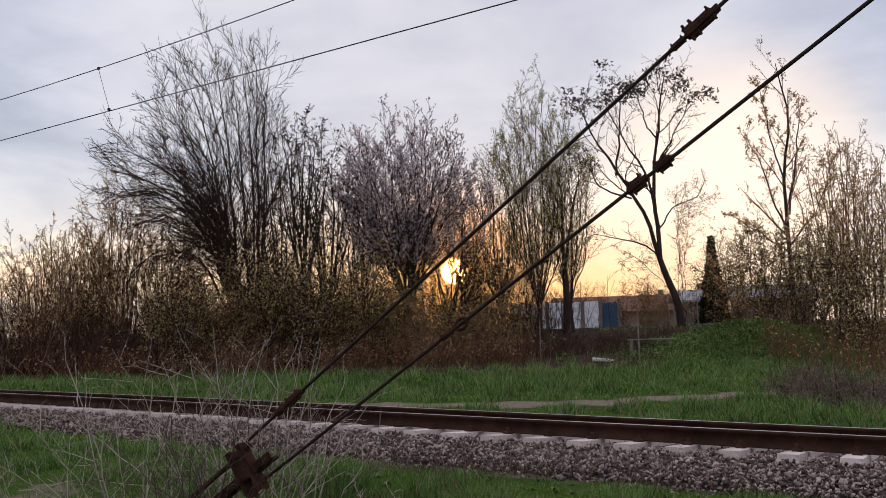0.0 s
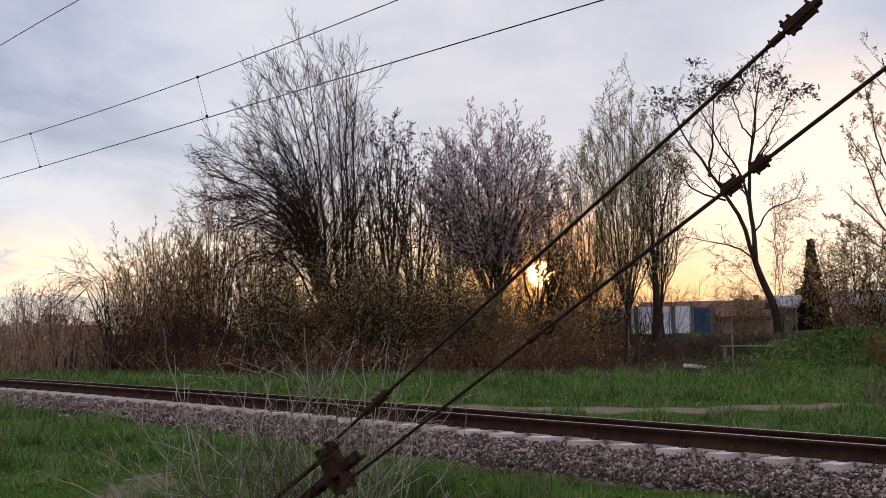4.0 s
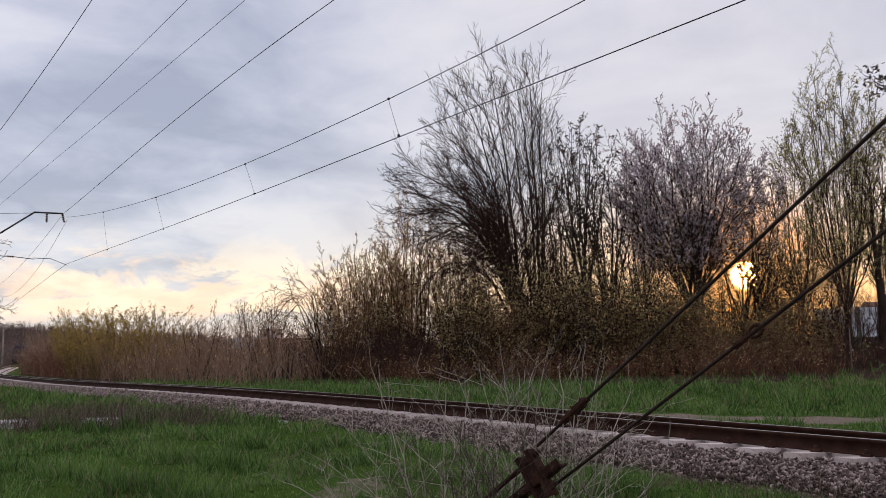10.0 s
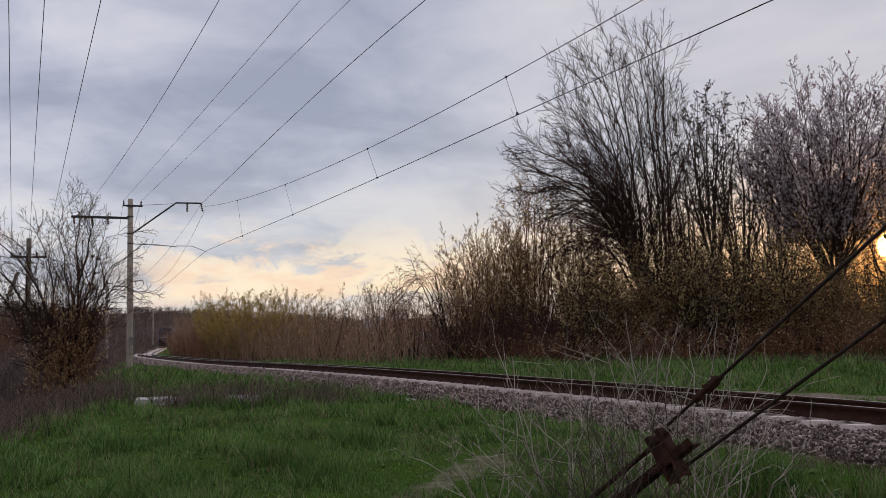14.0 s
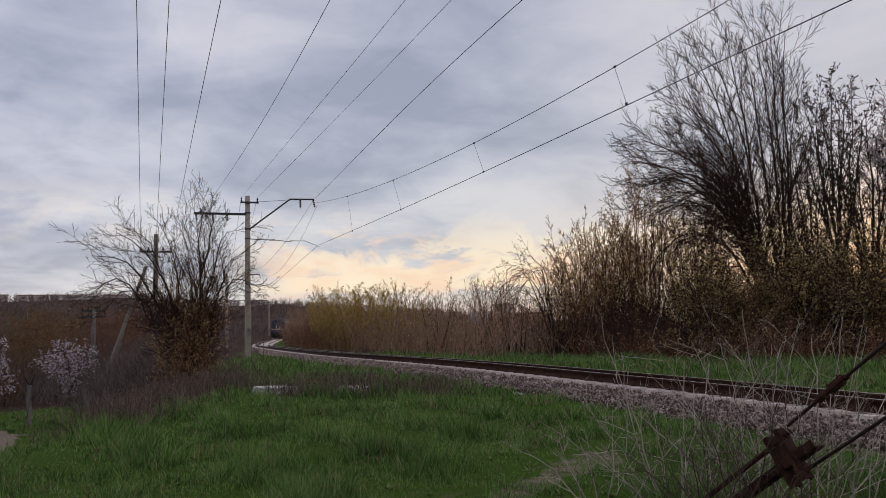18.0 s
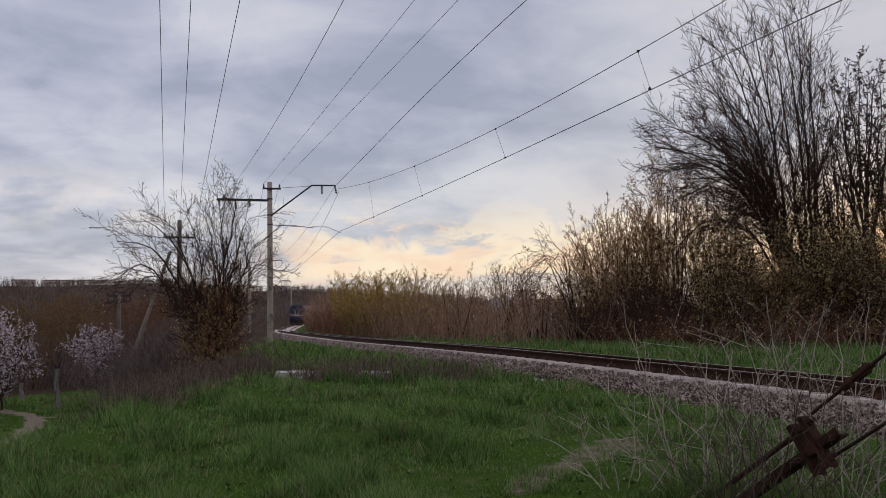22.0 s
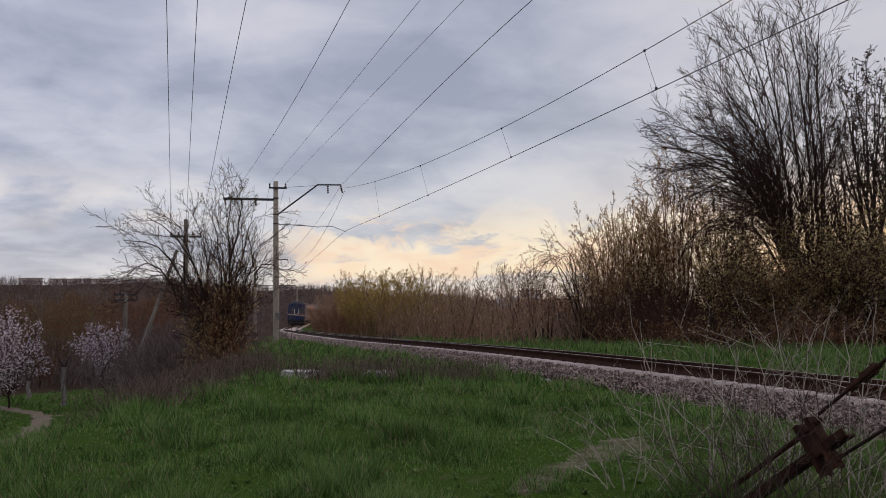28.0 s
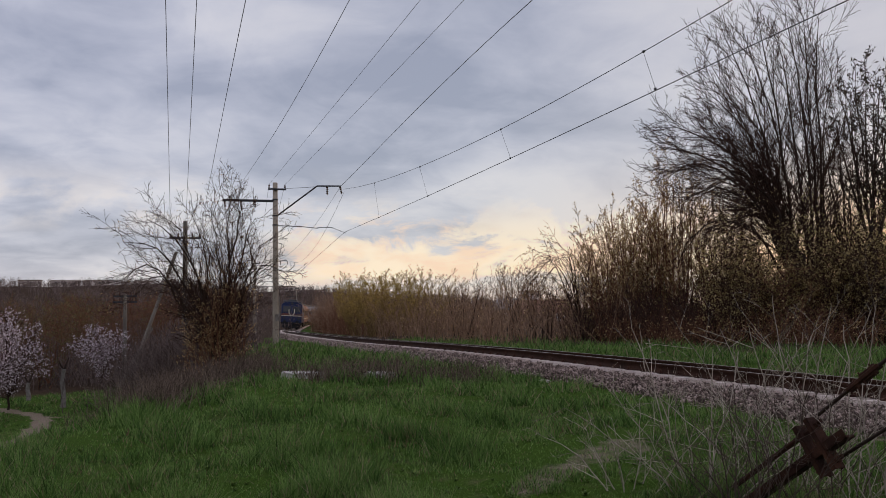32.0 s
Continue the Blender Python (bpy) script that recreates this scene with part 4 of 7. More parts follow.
def tall_ash():
    at = stand(26.9, 37)
    g = at[2]
    r = np.random.RandomState(71)
    limbs = []
    # stems that fork from five boles and sweep up to the rounded top
    for k, (off, z, d) in enumerate(((-3.7, 12.7, 0.6), (-2.9, 13.4, -0.8), (-2.2, 13.9, 0.9), (-1.5, 14.2, -0.4), (-0.9, 13.6, 0.8), (-0.4, 14.0, -0.9), (0.3, 14.2, 0.4), (0.9, 13.7, -0.3), (1.4, 11.8, 0.4))):
        b = (-0.9, -0.9, -0.5, -0.5, -0.1, 0.25, 0.25, 0.65, 0.65)[k]
        f = r.uniform(3.2, 6.2)
        limbs.append([(0.35 * b, 0.1 * d, -0.2), (b, 0.15 * d, f - 0.6), (b + 0.26 * (off - b), 0.4 * d, f + (z - g - f) * 0.34), (b + 0.64 * (off - b), 0.8 * d, f + (z - g - f) * 0.70), (off, d, z - 0.5 - g)])
    # plumes leaning out to the side
    for off, z, d, s in ((-3.9, 11.9, 0.3, 5.6), (-4.2, 11.1, -0.5, 5.2), (-4.2, 10.2, 0.4, 4.8), (-3.8, 9.4, -0.2, 4.4)):
        limbs.append([(-0.45, 0, s - 1.6), (-0.8, 0.2 * d, s - 0.2), (-1.8, 0.5 * d, s + (z - g - s) * 0.50), (-3.4, 0.8 * d, s + (z - g - s) * 0.84), (off, d, z - g)])
    limbed("tall_tree", "tall bare tree with many dark upswept stems, among roadside thicket", "tree", at, 26.9, 101, limbs, [0.082] * 8 + [0.06] + [0.05] * 4,
           [(18, 0.18, 30, (0.17, 0.36), 7, 0.035, 0.022, 0.46, 0.52), (8, 0.12, 27, (0.36, 0.66), 5, 0.035, 0.015, 0.6, 0.45), (3, 0.15, 28, (0.4, 0.7), 3, 0.035, 0.01, 0.75, 0.4)],
           (M_BARK, M_TWIG), end=0.12, wob=0.05, fine=0.0112)
    at = stand(26.1, 36.2)
    g = at[2]
    limbs = []
    for off, z, d, hump, s in ((-6.3, 8.1, 0.0, 0.6, 4.6), (-5.9, 9.0, -0.6, 0.3, 4.8), (-6.2, 7.1, 0.7, 1.2, 4.2), (-5.4, 5.6, -0.7, 1.9, 3.6), (-4.4, 6.2, 1.0, 1.6, 4.4), (-5.6, 3.6, -0.3, 2.2, 3.0), (-3.6, 8.2, -0.9, 0.4, 5.2), (-2.8, 5.0, -1.4, 2.4, 3.6), (1.6, 7.0, 0.4, 0.4, 4.0), (-4.9, 7.6, 1.2, 1.0, 4.4), (-3.4, 4.2, 1.2, 2.0, 3.2)):
        zz, off = z - g, 0.80 * off
        limbs.append([(0.3, 0.0, s - 1.8), (-0.1 + 0.08 * off, 0.1 * d, s - 0.4), (0.36 * off, 0.4 * d, s + (zz - s) * 0.45 + 0.55 * hump), (0.72 * off, 0.75 * d, s + (zz - s) * 0.82 + 0.6 * hump), (off, d, zz)])
    limbed("arching_tree", "dark bare tree with long arching limbs hung with fine twigs", "tree", at, 26.1, 102, limbs, 0.085,
           [(14, 0.32, 40, (0.2, 0.42), 6, 0.08, 0.03, 0.5, 0.3), (9, 0.1, 36, (0.36, 0.66), 4, 0.08, 0.01, 0.62, 0.4), (3, 0.15, 36, (0.4, 0.7), 3, 0.08, -0.01, 0.75, 0.4)],
           (M_BARK, M_TWIG), end=0.2, fine=0.0115, trunk=([(0.35, 0, -0.3), (0.3, 0, 1.5), (0.25, 0, 3.6)], 0.17))


def slender_tree():
    for az, dist, n, a, top, fork, seed, nl in ((30.7, 38, 9, 1.35, 12.4, 3.0, 111, 2600), (29.0, 39.5, 6, 1.2, 9.6, 1.2, 112, 900), (32.4, 39, 8, 1.7, 10.2, 2.2, 113, 1300)):
        r = np.random.RandomState(seed)
        limbed("slender_tree", "slender multi-stemmed tree with small dark buds", "tree", stand(az, dist), az, seed + 400, upswept(r, n, a, top, 0.22, 1.2, 0.3, fork), 0.07,
               [(12, 0.22, 30, (0.18, 0.34), 6, 0.06, 0.04, 0.5, 0.5), (6, 0.2, 34, (0.35, 0.6), 3, 0.09, 0.05, 0.65)],
               (M_BARK, M_TWIG), (M_BUD_DARK, nl, 0.13, 0.04, 0.42), "slender trees of the thicket", fine=0.0115, trunk=([(0, 0, -0.3), (0.05, 0, fork * 0.5), (0, 0, fork * 1.05)], 0.13), leaf_low=5.5)


def plum_trees():
    for az, dist, n, a, top, fork, seed, nl in ((38.0, 38, 34, 3.4, 11.2, 2.2, 121, 23000), (34.6, 39.5, 10, 1.5, 10.8, 1.6, 122, 5200), (42.2, 40.5, 8, 1.5, 9.4, 1.4, 123, 3200)):
        r = np.random.RandomState(seed)
        limbed("plum_tree", "wild plum tree in pale pink bud, dense fine twigs", "tree", stand(az, dist), az, seed + 400, upswept(r, n, a, top, 0.20, 2.4, 0.3, fork, 0.42, 0.80), 0.048,
               [(13, 0.18, 34, (0.18, 0.36), 6, 0.06, 0.05, 0.5, 0.5), (7, 0.12, 32, (0.38, 0.66), 4, 0.06, 0.05, 0.62, 0.4), (2, 0.15, 32, (0.4, 0.7), 3, 0.06, 0.05, 0.75, 0.4)],
               (M_BARK, M_TWIG), (M_BLOSSOM, int(1.5 * nl), 0.07, 0.02, 0.75), "plum trees of the thicket", wob=0.09, fine=0.0105, trunk=([(0.05, 0, -0.3), (-0.05, 0, fork * 0.5), (0, 0, fork * 1.05)], 0.17), leaf_low=4.4)


def willow_trees():
    for az, dist, n, a, top, fork, seed, nl in ((47.4, 40, 18, 2.1, 13.2, 1.6, 131, 5200), (44.8, 42, 11, 1.6, 11.0, 1.2, 133, 3200), (49.6, 43, 12, 1.8, 12.0, 1.4, 132, 3200)):
        r = np.random.RandomState(seed)
        limbed("poplar_tree", "upright young tree coming into yellow-green leaf", "tree", stand(az, dist), az, seed + 400, upswept(r, n, a, top, 0.22, 1.8, 0.3, fork, 0.55, 0.80), 0.036,
               [(15, 0.10, 27, (0.14, 0.30), 6, 0.05, 0.04, 0.5, 0.5), (6, 0.1, 28, (0.36, 0.62), 4, 0.05, 0.04, 0.65, 0.4)],
               (M_BARK, M_TWIG), (M_BUD_GREEN, int(2.6 * nl), 0.080, 0.05, 0.5), "young poplars before the gardens", fine=0.0105, trunk=([(0.1, 0, -0.3), (0, 0, fork * 0.5), (0, 0, fork * 1.05)], 0.15))
    r = np.random.RandomState(137)
    limbed("thin_tree", "thin bare tree with sparse new leaves in the thicket", "tree", stand(41.2, 39.0), 41.2, 537, upswept(r, 8, 1.5, 8.6, 0.25, 1.4, 0.3, 1.2, 0.45, 0.75), 0.045,
           [(10, 0.15, 36, (0.18, 0.34), 5, 0.09, 0.05, 0.5, 0.4), (5, 0.12, 40, (0.35, 0.62), 3, 0.1, 0.04, 0.65)], (M_BARK, M_TWIG), (M_BUD, 2200, 0.075, 0.05, 0.5), fine=0.0105, trunk=([(0, 0, -0.3), (0.03, 0, 0.6), (0, 0, 1.3)], 0.09))
    # dark bole before the fence
    limbed("bare_tree", "dark upright tree trunk before the garden fence", "tree", stand(49.3, 41), 49.3, 538, [[(0, 0, 3.2), (-0.1, 0.1, 5.5), (-0.3, 0.2, 9.0)], [(0, 0, 3.2), (0.4, -0.2, 5.2), (0.9, -0.2, 8.2)]], 0.10,
           [(9, 0.2, 36, (0.2, 0.38), 5, 0.09, 0.05, 0.5, 0.3), (5, 0.1, 40, (0.35, 0.6), 3, 0.1, 0.04, 0.65)], (M_BARK, M_TWIG), (M_BUD, 700, 0.10, 0.05, 0.5), fine=0.0105, trunk=([(0, 0, -0.3), (0.05, 0, 1.6), (0, 0, 3.4)], 0.17))


def left_willow():
    for az, dist, n, a, top, seed, nl in ((14.6, 40, 28, 2.1, 7.0, 141, 6000), (18.4, 39, 20, 1.6, 9.2, 142, 4600), (16.6, 41, 20, 1.7, 6.8, 143, 4200), (21.6, 40.5, 18, 2.0, 8.0, 144, 4000)):
        r = np.random.RandomState(seed)
        limbed("willow_shrub", "tall willow shrub with yellowish leaf buds", "shrub", stand(az, dist), az, seed + 400, upswept(r, n, a, top, 0.30, 1.6, 0.7, 0.0, 0.5, 0.72), 0.035,
               [(9, 0.2, 26, (0.18, 0.36), 5, 0.05, 0.04, 0.6, 0.4), (4, 0.15, 28, (0.36, 0.62), 4, 0.05, 0.03, 0.7, 0.4)],
               (M_TWIG_RED, M_TWIG_RED), (M_BUD, int(1.7 * nl), 0.08, 0.04, 0.5), "willow shrubs at the thicket edge", end=0.3, fine=0.0105)
    limbs = []
    for off, z, hump in ((-2.3, 3.9, 1.0), (-2.6, 3.0, 1.5), (-1.9, 4.6, 0.6), (-2.4, 2.2, 1.9), (-1.2, 4.9, 0.3), (-1.7, 3.4, 1.3), (0.6, 4.6, 0.3), (-0.4, 4.4, 0.4)):
        limbs.append([(0, 0, -0.2), (0.2 * off, 0.1, z * 0.4 + hump * 0.4), (0.62 * off, 0.1, z * 0.85 + hump), (off, 0, z)])
    limbed("drooping_shrub", "thin grey shrub with drooping outer twigs", "shrub", stand(12.2, 40.5), 12.2, 545, limbs, 0.04,
           [(9, 0.25, 40, (0.2, 0.36), 4, 0.1, -0.06, 0.55, 0.2), (5, 0.1, 38, (0.35, 0.6), 3, 0.1, -0.09, 0.7)], (M_BARK, M_TWIG), (M_BUD, 900, 0.085, 0.04, 0.5), fine=0.0105)


def acacia():
    at = stand(56.9, 46)
    g = at[2]
    H = lambda rows: [(o, d, z - g) for o, d, z in rows]
    limbs = [H(q) for q in (
        [(-0.8, 0, 4.6), (-1.2, 0, 6.2), (-1.9, 0.1, 7.6), (-3.3, 0.3, 10.2), (-4.2, 0.4, 12.0), (-5.0, 0.5, 14.0)],
        [(-0.8, 0, 4.6), (-0.9, 0, 7.7), (-0.9, -0.2, 10.2), (-0.4, -0.4, 12.4), (-0.1, -0.5, 14.9)],
        [(-0.9, 0, 7.0), (-1.4, 0.4, 9.6), (-2.6, 0.8, 11.8), (-3.6, 1.0, 14.6)],
        [(-0.9, 0, 9.6), (-0.2, 0.2, 11.0), (0.5, 0.4, 12.2), (1.2, 0.5, 13.8)],
        [(-3.0, 0.2, 9.6), (-2.8, -0.4, 11.6), (-2.5, -0.8, 14.8)],
        [(-2.2, 0.1, 8.2), (-3.6, -0.4, 8.8), (-4.9, -0.7, 10.8)],
        [(-0.7, 0, 4.8), (-1.8, -0.3, 5.6), (-3.2, -0.5, 5.9), (-4.4, -0.6, 6.2)],
        [(-0.9, 0, 6.2), (0.0, 0.3, 7.4), (0.9, 0.5, 7.9), (1.9, 0.6, 9.0)],
        [(-0.7, -0.3, 11.5), (-1.4, -0.9, 12.6), (-1.6, -1.2, 14.4)])]
    tree = limbed("acacia_tree", "leaning acacia with crooked dark limbs and clusters of old pods", "tree", at, 56.9, 151, limbs, [0.13, 0.14, 0.085, 0.07, 0.075, 0.06, 0.055, 0.05, 0.05],
           [(8, 0.36, 44, (0.22, 0.40), 6, 0.12, 0.05, 0.5, 0.35), (5, 0.2, 44, (0.36, 0.62), 4, 0.12, 0.04, 0.65, 0.3), (2, 0.3, 40, (0.4, 0.7), 2, 0.1, 0.03, 0.75)],
           (M_BARK, M_TWIG), None, end=0.2, wob=0.07, fine=0.0125, trunk=([(0.2, 0, -0.3), (0.0, 0, 1.4), (-0.5, 0, 2.8), (-0.85, 0, 4.8 - g)], 0.19))
    r = np.random.RandomState(153)
    e1, e2 = np.array([math.cos(radians(56.9)), -math.sin(radians(56.9)), 0]), np.array([math.sin(radians(56.9)), math.cos(radians(56.9)), 0])
    pods = []
    for q in limbs[:6] + limbs[8:]:
        o, d, z = q[-1]
        for _ in range(12):
            c = (o + r.normal(0, 0.7)) * e1 + (d + r.normal(0, 0.6)) * e2 + np.array([0, 0, z + r.normal(-0.1, 0.5)])
            pods.append(c + r.normal(size=(34, 3)) * np.array([0.2, 0.2, 0.13]))
    c = np.concatenate(pods)
    v, f = leaves_on(r, np.stack([c, c + 0.05 * r.normal(size=c.shape)], 1), len(c), 0.17, 0.04, 0.45)
    raw("foliage", v, f, M_BUD_DARK, tree, "clusters of dark old pods")
    grown("acacia_sapling", "crooked thin acacia stem leaning beside the larger one", "tree", stand(57.3, 46.6), 57.3, [(0.9, 1.5, 6.6, 2.2, 1), (-2.4, 1.4, 3.6, 1.6, 0.7)], 130, 152, 0.45, 0.08, 0.35, 1.6, 2, 0.8, [(0.1, 1.5)], 0.008, 2.3,
          (3, 0.6, 44, 0.05), (2, 0.3, 44, 0.03), (M_BARK, M_TWIG_RED), (M_BUD, 1800, 0.09, 0.07, 0.5), stems=5)


def right_trees():
    limbed("young_poplar", "straight young tree with scattered new leaves against the light", "tree", stand(64.2, 42), 64.2, 161,
           [[(0, 0, -0.3), (0.1, 0, 3.0), (-0.05, 0, 7.0), (0.25, 0, 10.0), (-0.1, 0, 13.0)], [(0.1, 0, 5.4), (0.5, 0.2, 8.0), (1.0, 0.3, 11.0)], [(0, 0, 4.6), (-0.9, 0.3, 7.0), (-1.7, 0.3, 9.8)], [(0, 0, 7.0), (-0.6, -0.3, 9.4), (-0.9, -0.4, 12.0)], [(0, 0, 3.8), (1.2, 0, 5.2), (2.1, 0, 8.0)], [(0, 0, 3.6), (-1.4, 0, 4.6), (-2.6, 0, 5.6)]], [0.13, 0.06, 0.055, 0.045, 0.05, 0.05],
           [(12, 0.25, 34, (0.14, 0.28), 5, 0.06, 0.05, 0.5, 0.4), (5, 0.15, 34, (0.4, 0.7), 4, 0.06, 0.04, 0.65)], (M_BARK, M_TWIG_RED), (M_BUD, 3600, 0.10, 0.05, 0.55), "open trees by the mound", fine=0.0105)
    for az, dist, n, a, top, seed in ((66.8, 40, 11, 1.7, 8.6, 162), (61.4, 44, 9, 2.0, 5.4, 164), (69.0, 37, 12, 1.8, 8.0, 165), (71.6, 36, 12, 1.9, 7.8, 166), (67.8, 41, 8, 1.4, 9.6, 167), (64.8, 37.5, 10, 1.7, 5.2, 168)):
        r = np.random.RandomState(seed)
        limbed("young_poplar", "thin open tree with scattered new leaves against the light", "tree", stand(az, dist), az, seed + 400, upswept(r, n, a, top, 0.25, 1.6, 0.6, 0.0, 0.5, 0.72), 0.038,
               [(8, 0.2, 30, (0.16, 0.30), 4, 0.08, 0.06, 0.55, 0.4), (4, 0.15, 36, (0.35, 0.6), 3, 0.09, 0.05, 0.7)], (M_TWIG_RED, M_TWIG_RED), (M_BUD, 260 * n, 0.09, 0.05, 0.55), "open trees by the mound", end=0.3, fine=0.0105)
    # dark narrow conifer
    x, y = spot(59.3, 50)
    top = thing("thuja", Matrix.Translation((x, y, ground_z(x, y))), "dark narrow conifer with a pointed top", "tree")
    r = np.random.RandomState(166)
    b = B()
    rod(b, (0, 0, -0.2), (0, 0, 4.4), 0.13, 0.01, 7)
    part("trunk", b, M_BARK, top)
    n = 9000
    t = r.uniform(0.04, 1, n)
    rad = 1.05 * (1 - t) ** 1.15 * (0.9 + 0.1 * np.sin(t * 31)) * np.sqrt(r.uniform(0.2, 1, n))
    a = r.uniform(0, 6.283, n)
    c = np.stack([rad * np.cos(a), rad * np.sin(a), t * 5.2], -1)
    ax = unit(np.stack([np.cos(a) * 0.5, np.sin(a) * 0.5, 1 + 0 * a], -1) + 0.3 * r.normal(size=(n, 3)))
    bx = unit(np.cross(ax, r.normal(size=(n, 3))))
    s = r.uniform(0.15, 0.34, n)[:, None]
    V = np.stack([c, c + ax * s * 0.5 + bx * s * 0.25, c + ax * s, c + ax * s * 0.5 - bx * s * 0.25], 1).reshape(-1, 3)
    raw("crown", V, np.arange(4 * n).reshape(n, 4), M_CONIFER, top)


def hedge_shrubs():
    """Understorey along the far side of the track."""
    kinds = []
    for seed, h, mat, nl, n in ((171, 2.1, M_TWIG, 5600, 210), (172, 1.7, M_TWIG_RED, 4200, 190), (173, 2.5, M_TWIG, 5200, 230)):
        kinds.append(grown("hedge_shrub", "dense shrub with pale olive leaf buds beside the meadow", "shrub", (0, 0, 0), 0, [(0, 1.7, h, h, 1)], n, seed, 0.34, 0.1, 0.32, 1.5, 7, 0.8, None, 0.007, 2.3,
                           (3, 0.55, 44, 0.02), (2, 0.3, 44, 0.0), (M_TWIG, mat), (M_BUD_HEDGE, nl * 3 // 4, 0.07, 0.07, 0.65), "shrubs of the thicket", stems=12))
    rr = random.Random(17)
    first = [True] * 3
    rows = [(az, dist) for az, dist in zip(np.arange(22, 46.5, 1.6), np.interp(np.arange(22, 46.5, 1.6), [21, 30, 40, 49], [33.5, 33.0, 34, 37]))]
    rows += [(az, dist) for az, dist in zip(np.arange(12.5, 46, 2.6), np.interp(np.arange(12.5, 46, 2.6), [11, 25, 46], [42, 37.5, 41]))]
    rows += [(63, 37.5), (65.5, 34.5), (67.5, 31.5), (69.5, 30), (71.5, 28.5), (73, 27), (55, 46), (60.2, 46), (53.4, 46)]
    for i, (az, dist) in enumerate(rows):
        k = rr.randrange(3)
        if 46.5 < az < 54 and dist < 50 or az < 20 and i % 2:
            continue
        low = 0.95 if 39.2 < az < 43.6 else 1.0
        if 45 < az < 58:
            k = 1
        x, y = spot(az + rr.uniform(-0.4, 0.4), dist + rr.uniform(-0.8, 1.6))
        m = pose(x, y, ground_z(x, y), 0, 0, rr.uniform(0, 360))
        sc = rr.uniform(0.8, 1.15) * (0.62 if 45 < az < 58 else 0.68 if 39.5 < az < 43.5 else 1) * low
        if first[k]:
            kinds[k].matrix_world = m
            first[k] = False
            continue
        ob = copy_thing(kinds[k], m)
        ob.scale = (sc, sc, sc)


def saplings():
    """Bare taller shrubs that fill the thicket between the trees."""
    kinds = []
    for seed, h, mat in ((261, 3.6, M_TWIG), (262, 3.1, M_TWIG), (263, 4.0, M_TWIG)):
        kinds.append(grown("thicket_sapling", "bare twiggy sapling crowded among the trees", "shrub", (0, 0, 0), 0, [(0, 1.6, h, h * 0.9, 1)], 230, seed, 0.4, 0.16, 0.28, 1.5, 4, 0.6, None, 0.007, 2.3,
                           (3, 0.7, 40, 0.05), (2, 0.4, 40, 0.03), (M_BARK, mat), (M_BUD, 2600, 0.065, 0.05, 0.6), "saplings of the thicket", stems=9, fine=0.009))
    rr = random.Random(26)
    first = [True] * 3
    for az in (22.6, 24.2, 28.4, 30.4, 33.0, 35.0, 37.4, 39.6, 42.4, 43.4, 45.2, 46.6):
        k = rr.randrange(3)
        x, y = spot(az, rr.uniform(35.5, 40.5))
        m = pose(x, y, ground_z(x, y), 0, 0, rr.uniform(0, 360))
        sc = rr.uniform(0.6, 0.95) * (0.8 if az > 46 else 1)
        if first[k]:
            kinds[k].matrix_world = m
            first[k] = False
            continue
        ob = copy_thing(kinds[k], m)
        ob.scale = (sc, sc, sc)
    for az, dist, sc in ((53.4, 56, 0.5), (55.0, 54, 0.55), (56.2, 57, 0.45), (58.2, 52, 0.5), (50.4, 64, 0.55), (48.4, 66, 0.6), (46.8, 47, 0.7), (51.6, 72, 0.6), (54.6, 70, 0.6), (60.8, 52, 0.5), (62.4, 50, 0.45)):
        x, y = spot(az, dist)
        ob = copy_thing(kinds[int(az * 10) % 3], pose(x, y, ground_z(x, y), 0, 0, az * 37))
        ob.scale = (sc, sc, sc)


def bramble(name, label, material, places, seed, n, h, droop, rad=0.008, kind="stuff", leafm=None, nl=0, lsize=0.05, sub=(6, 40, 0.45)):
    """Tangled stems over a list of (x, y, spread) places, one mesh."""
    r = np.random.RandomState(seed)
    pl = np.array(places, float)
    i = r.randint(0, len(pl), n)
    xy = pl[i, :2] + r.normal(size=(n, 2)) * pl[i, 2:3] * 0.55
    z = terrain(xy[:, 0], xy[:, 1])
    start = np.stack([xy[:, 0], xy[:, 1], z - 0.05], -1)
    az, ln = r.uniform(0, 6.283, n), np.radians(np.abs(r.normal(0, 26, n)))
    d = np.stack([np.sin(az) * np.sin(ln), np.cos(az) * np.sin(ln), np.cos(ln)], -1)
    length = h * r.uniform(0.45, 1.15, n)
    P = run_out(r, start, d, length, 6, 0.10, droop)
    R = rad * r.uniform(0.7, 1.3, n)[:, None] * np.linspace(1.3, 0.4, 7)[None]
    C, RC, _ = branch(r, P, R, length, sub[0], 0.2, sub[1], (sub[2] * 0.6, sub[2] * 1.2), 3, 0.14, droop * 0.6, 0.7, fine=0.002)
    v, f = gather([tubes(P, R, 3), tubes(C, np.maximum(RC, rad * 0.45), 3)])
    ob = raw(name, v, f, material)
    tagged(ob, label, "plants", kind=kind)
    if leafm:
        v, f = leaves_on(r, C, nl, lsize, 0.03, 0.6)
        tagged(raw("thicket_leaves", v, f, leafm, ob), kind="stuff")
    return ob


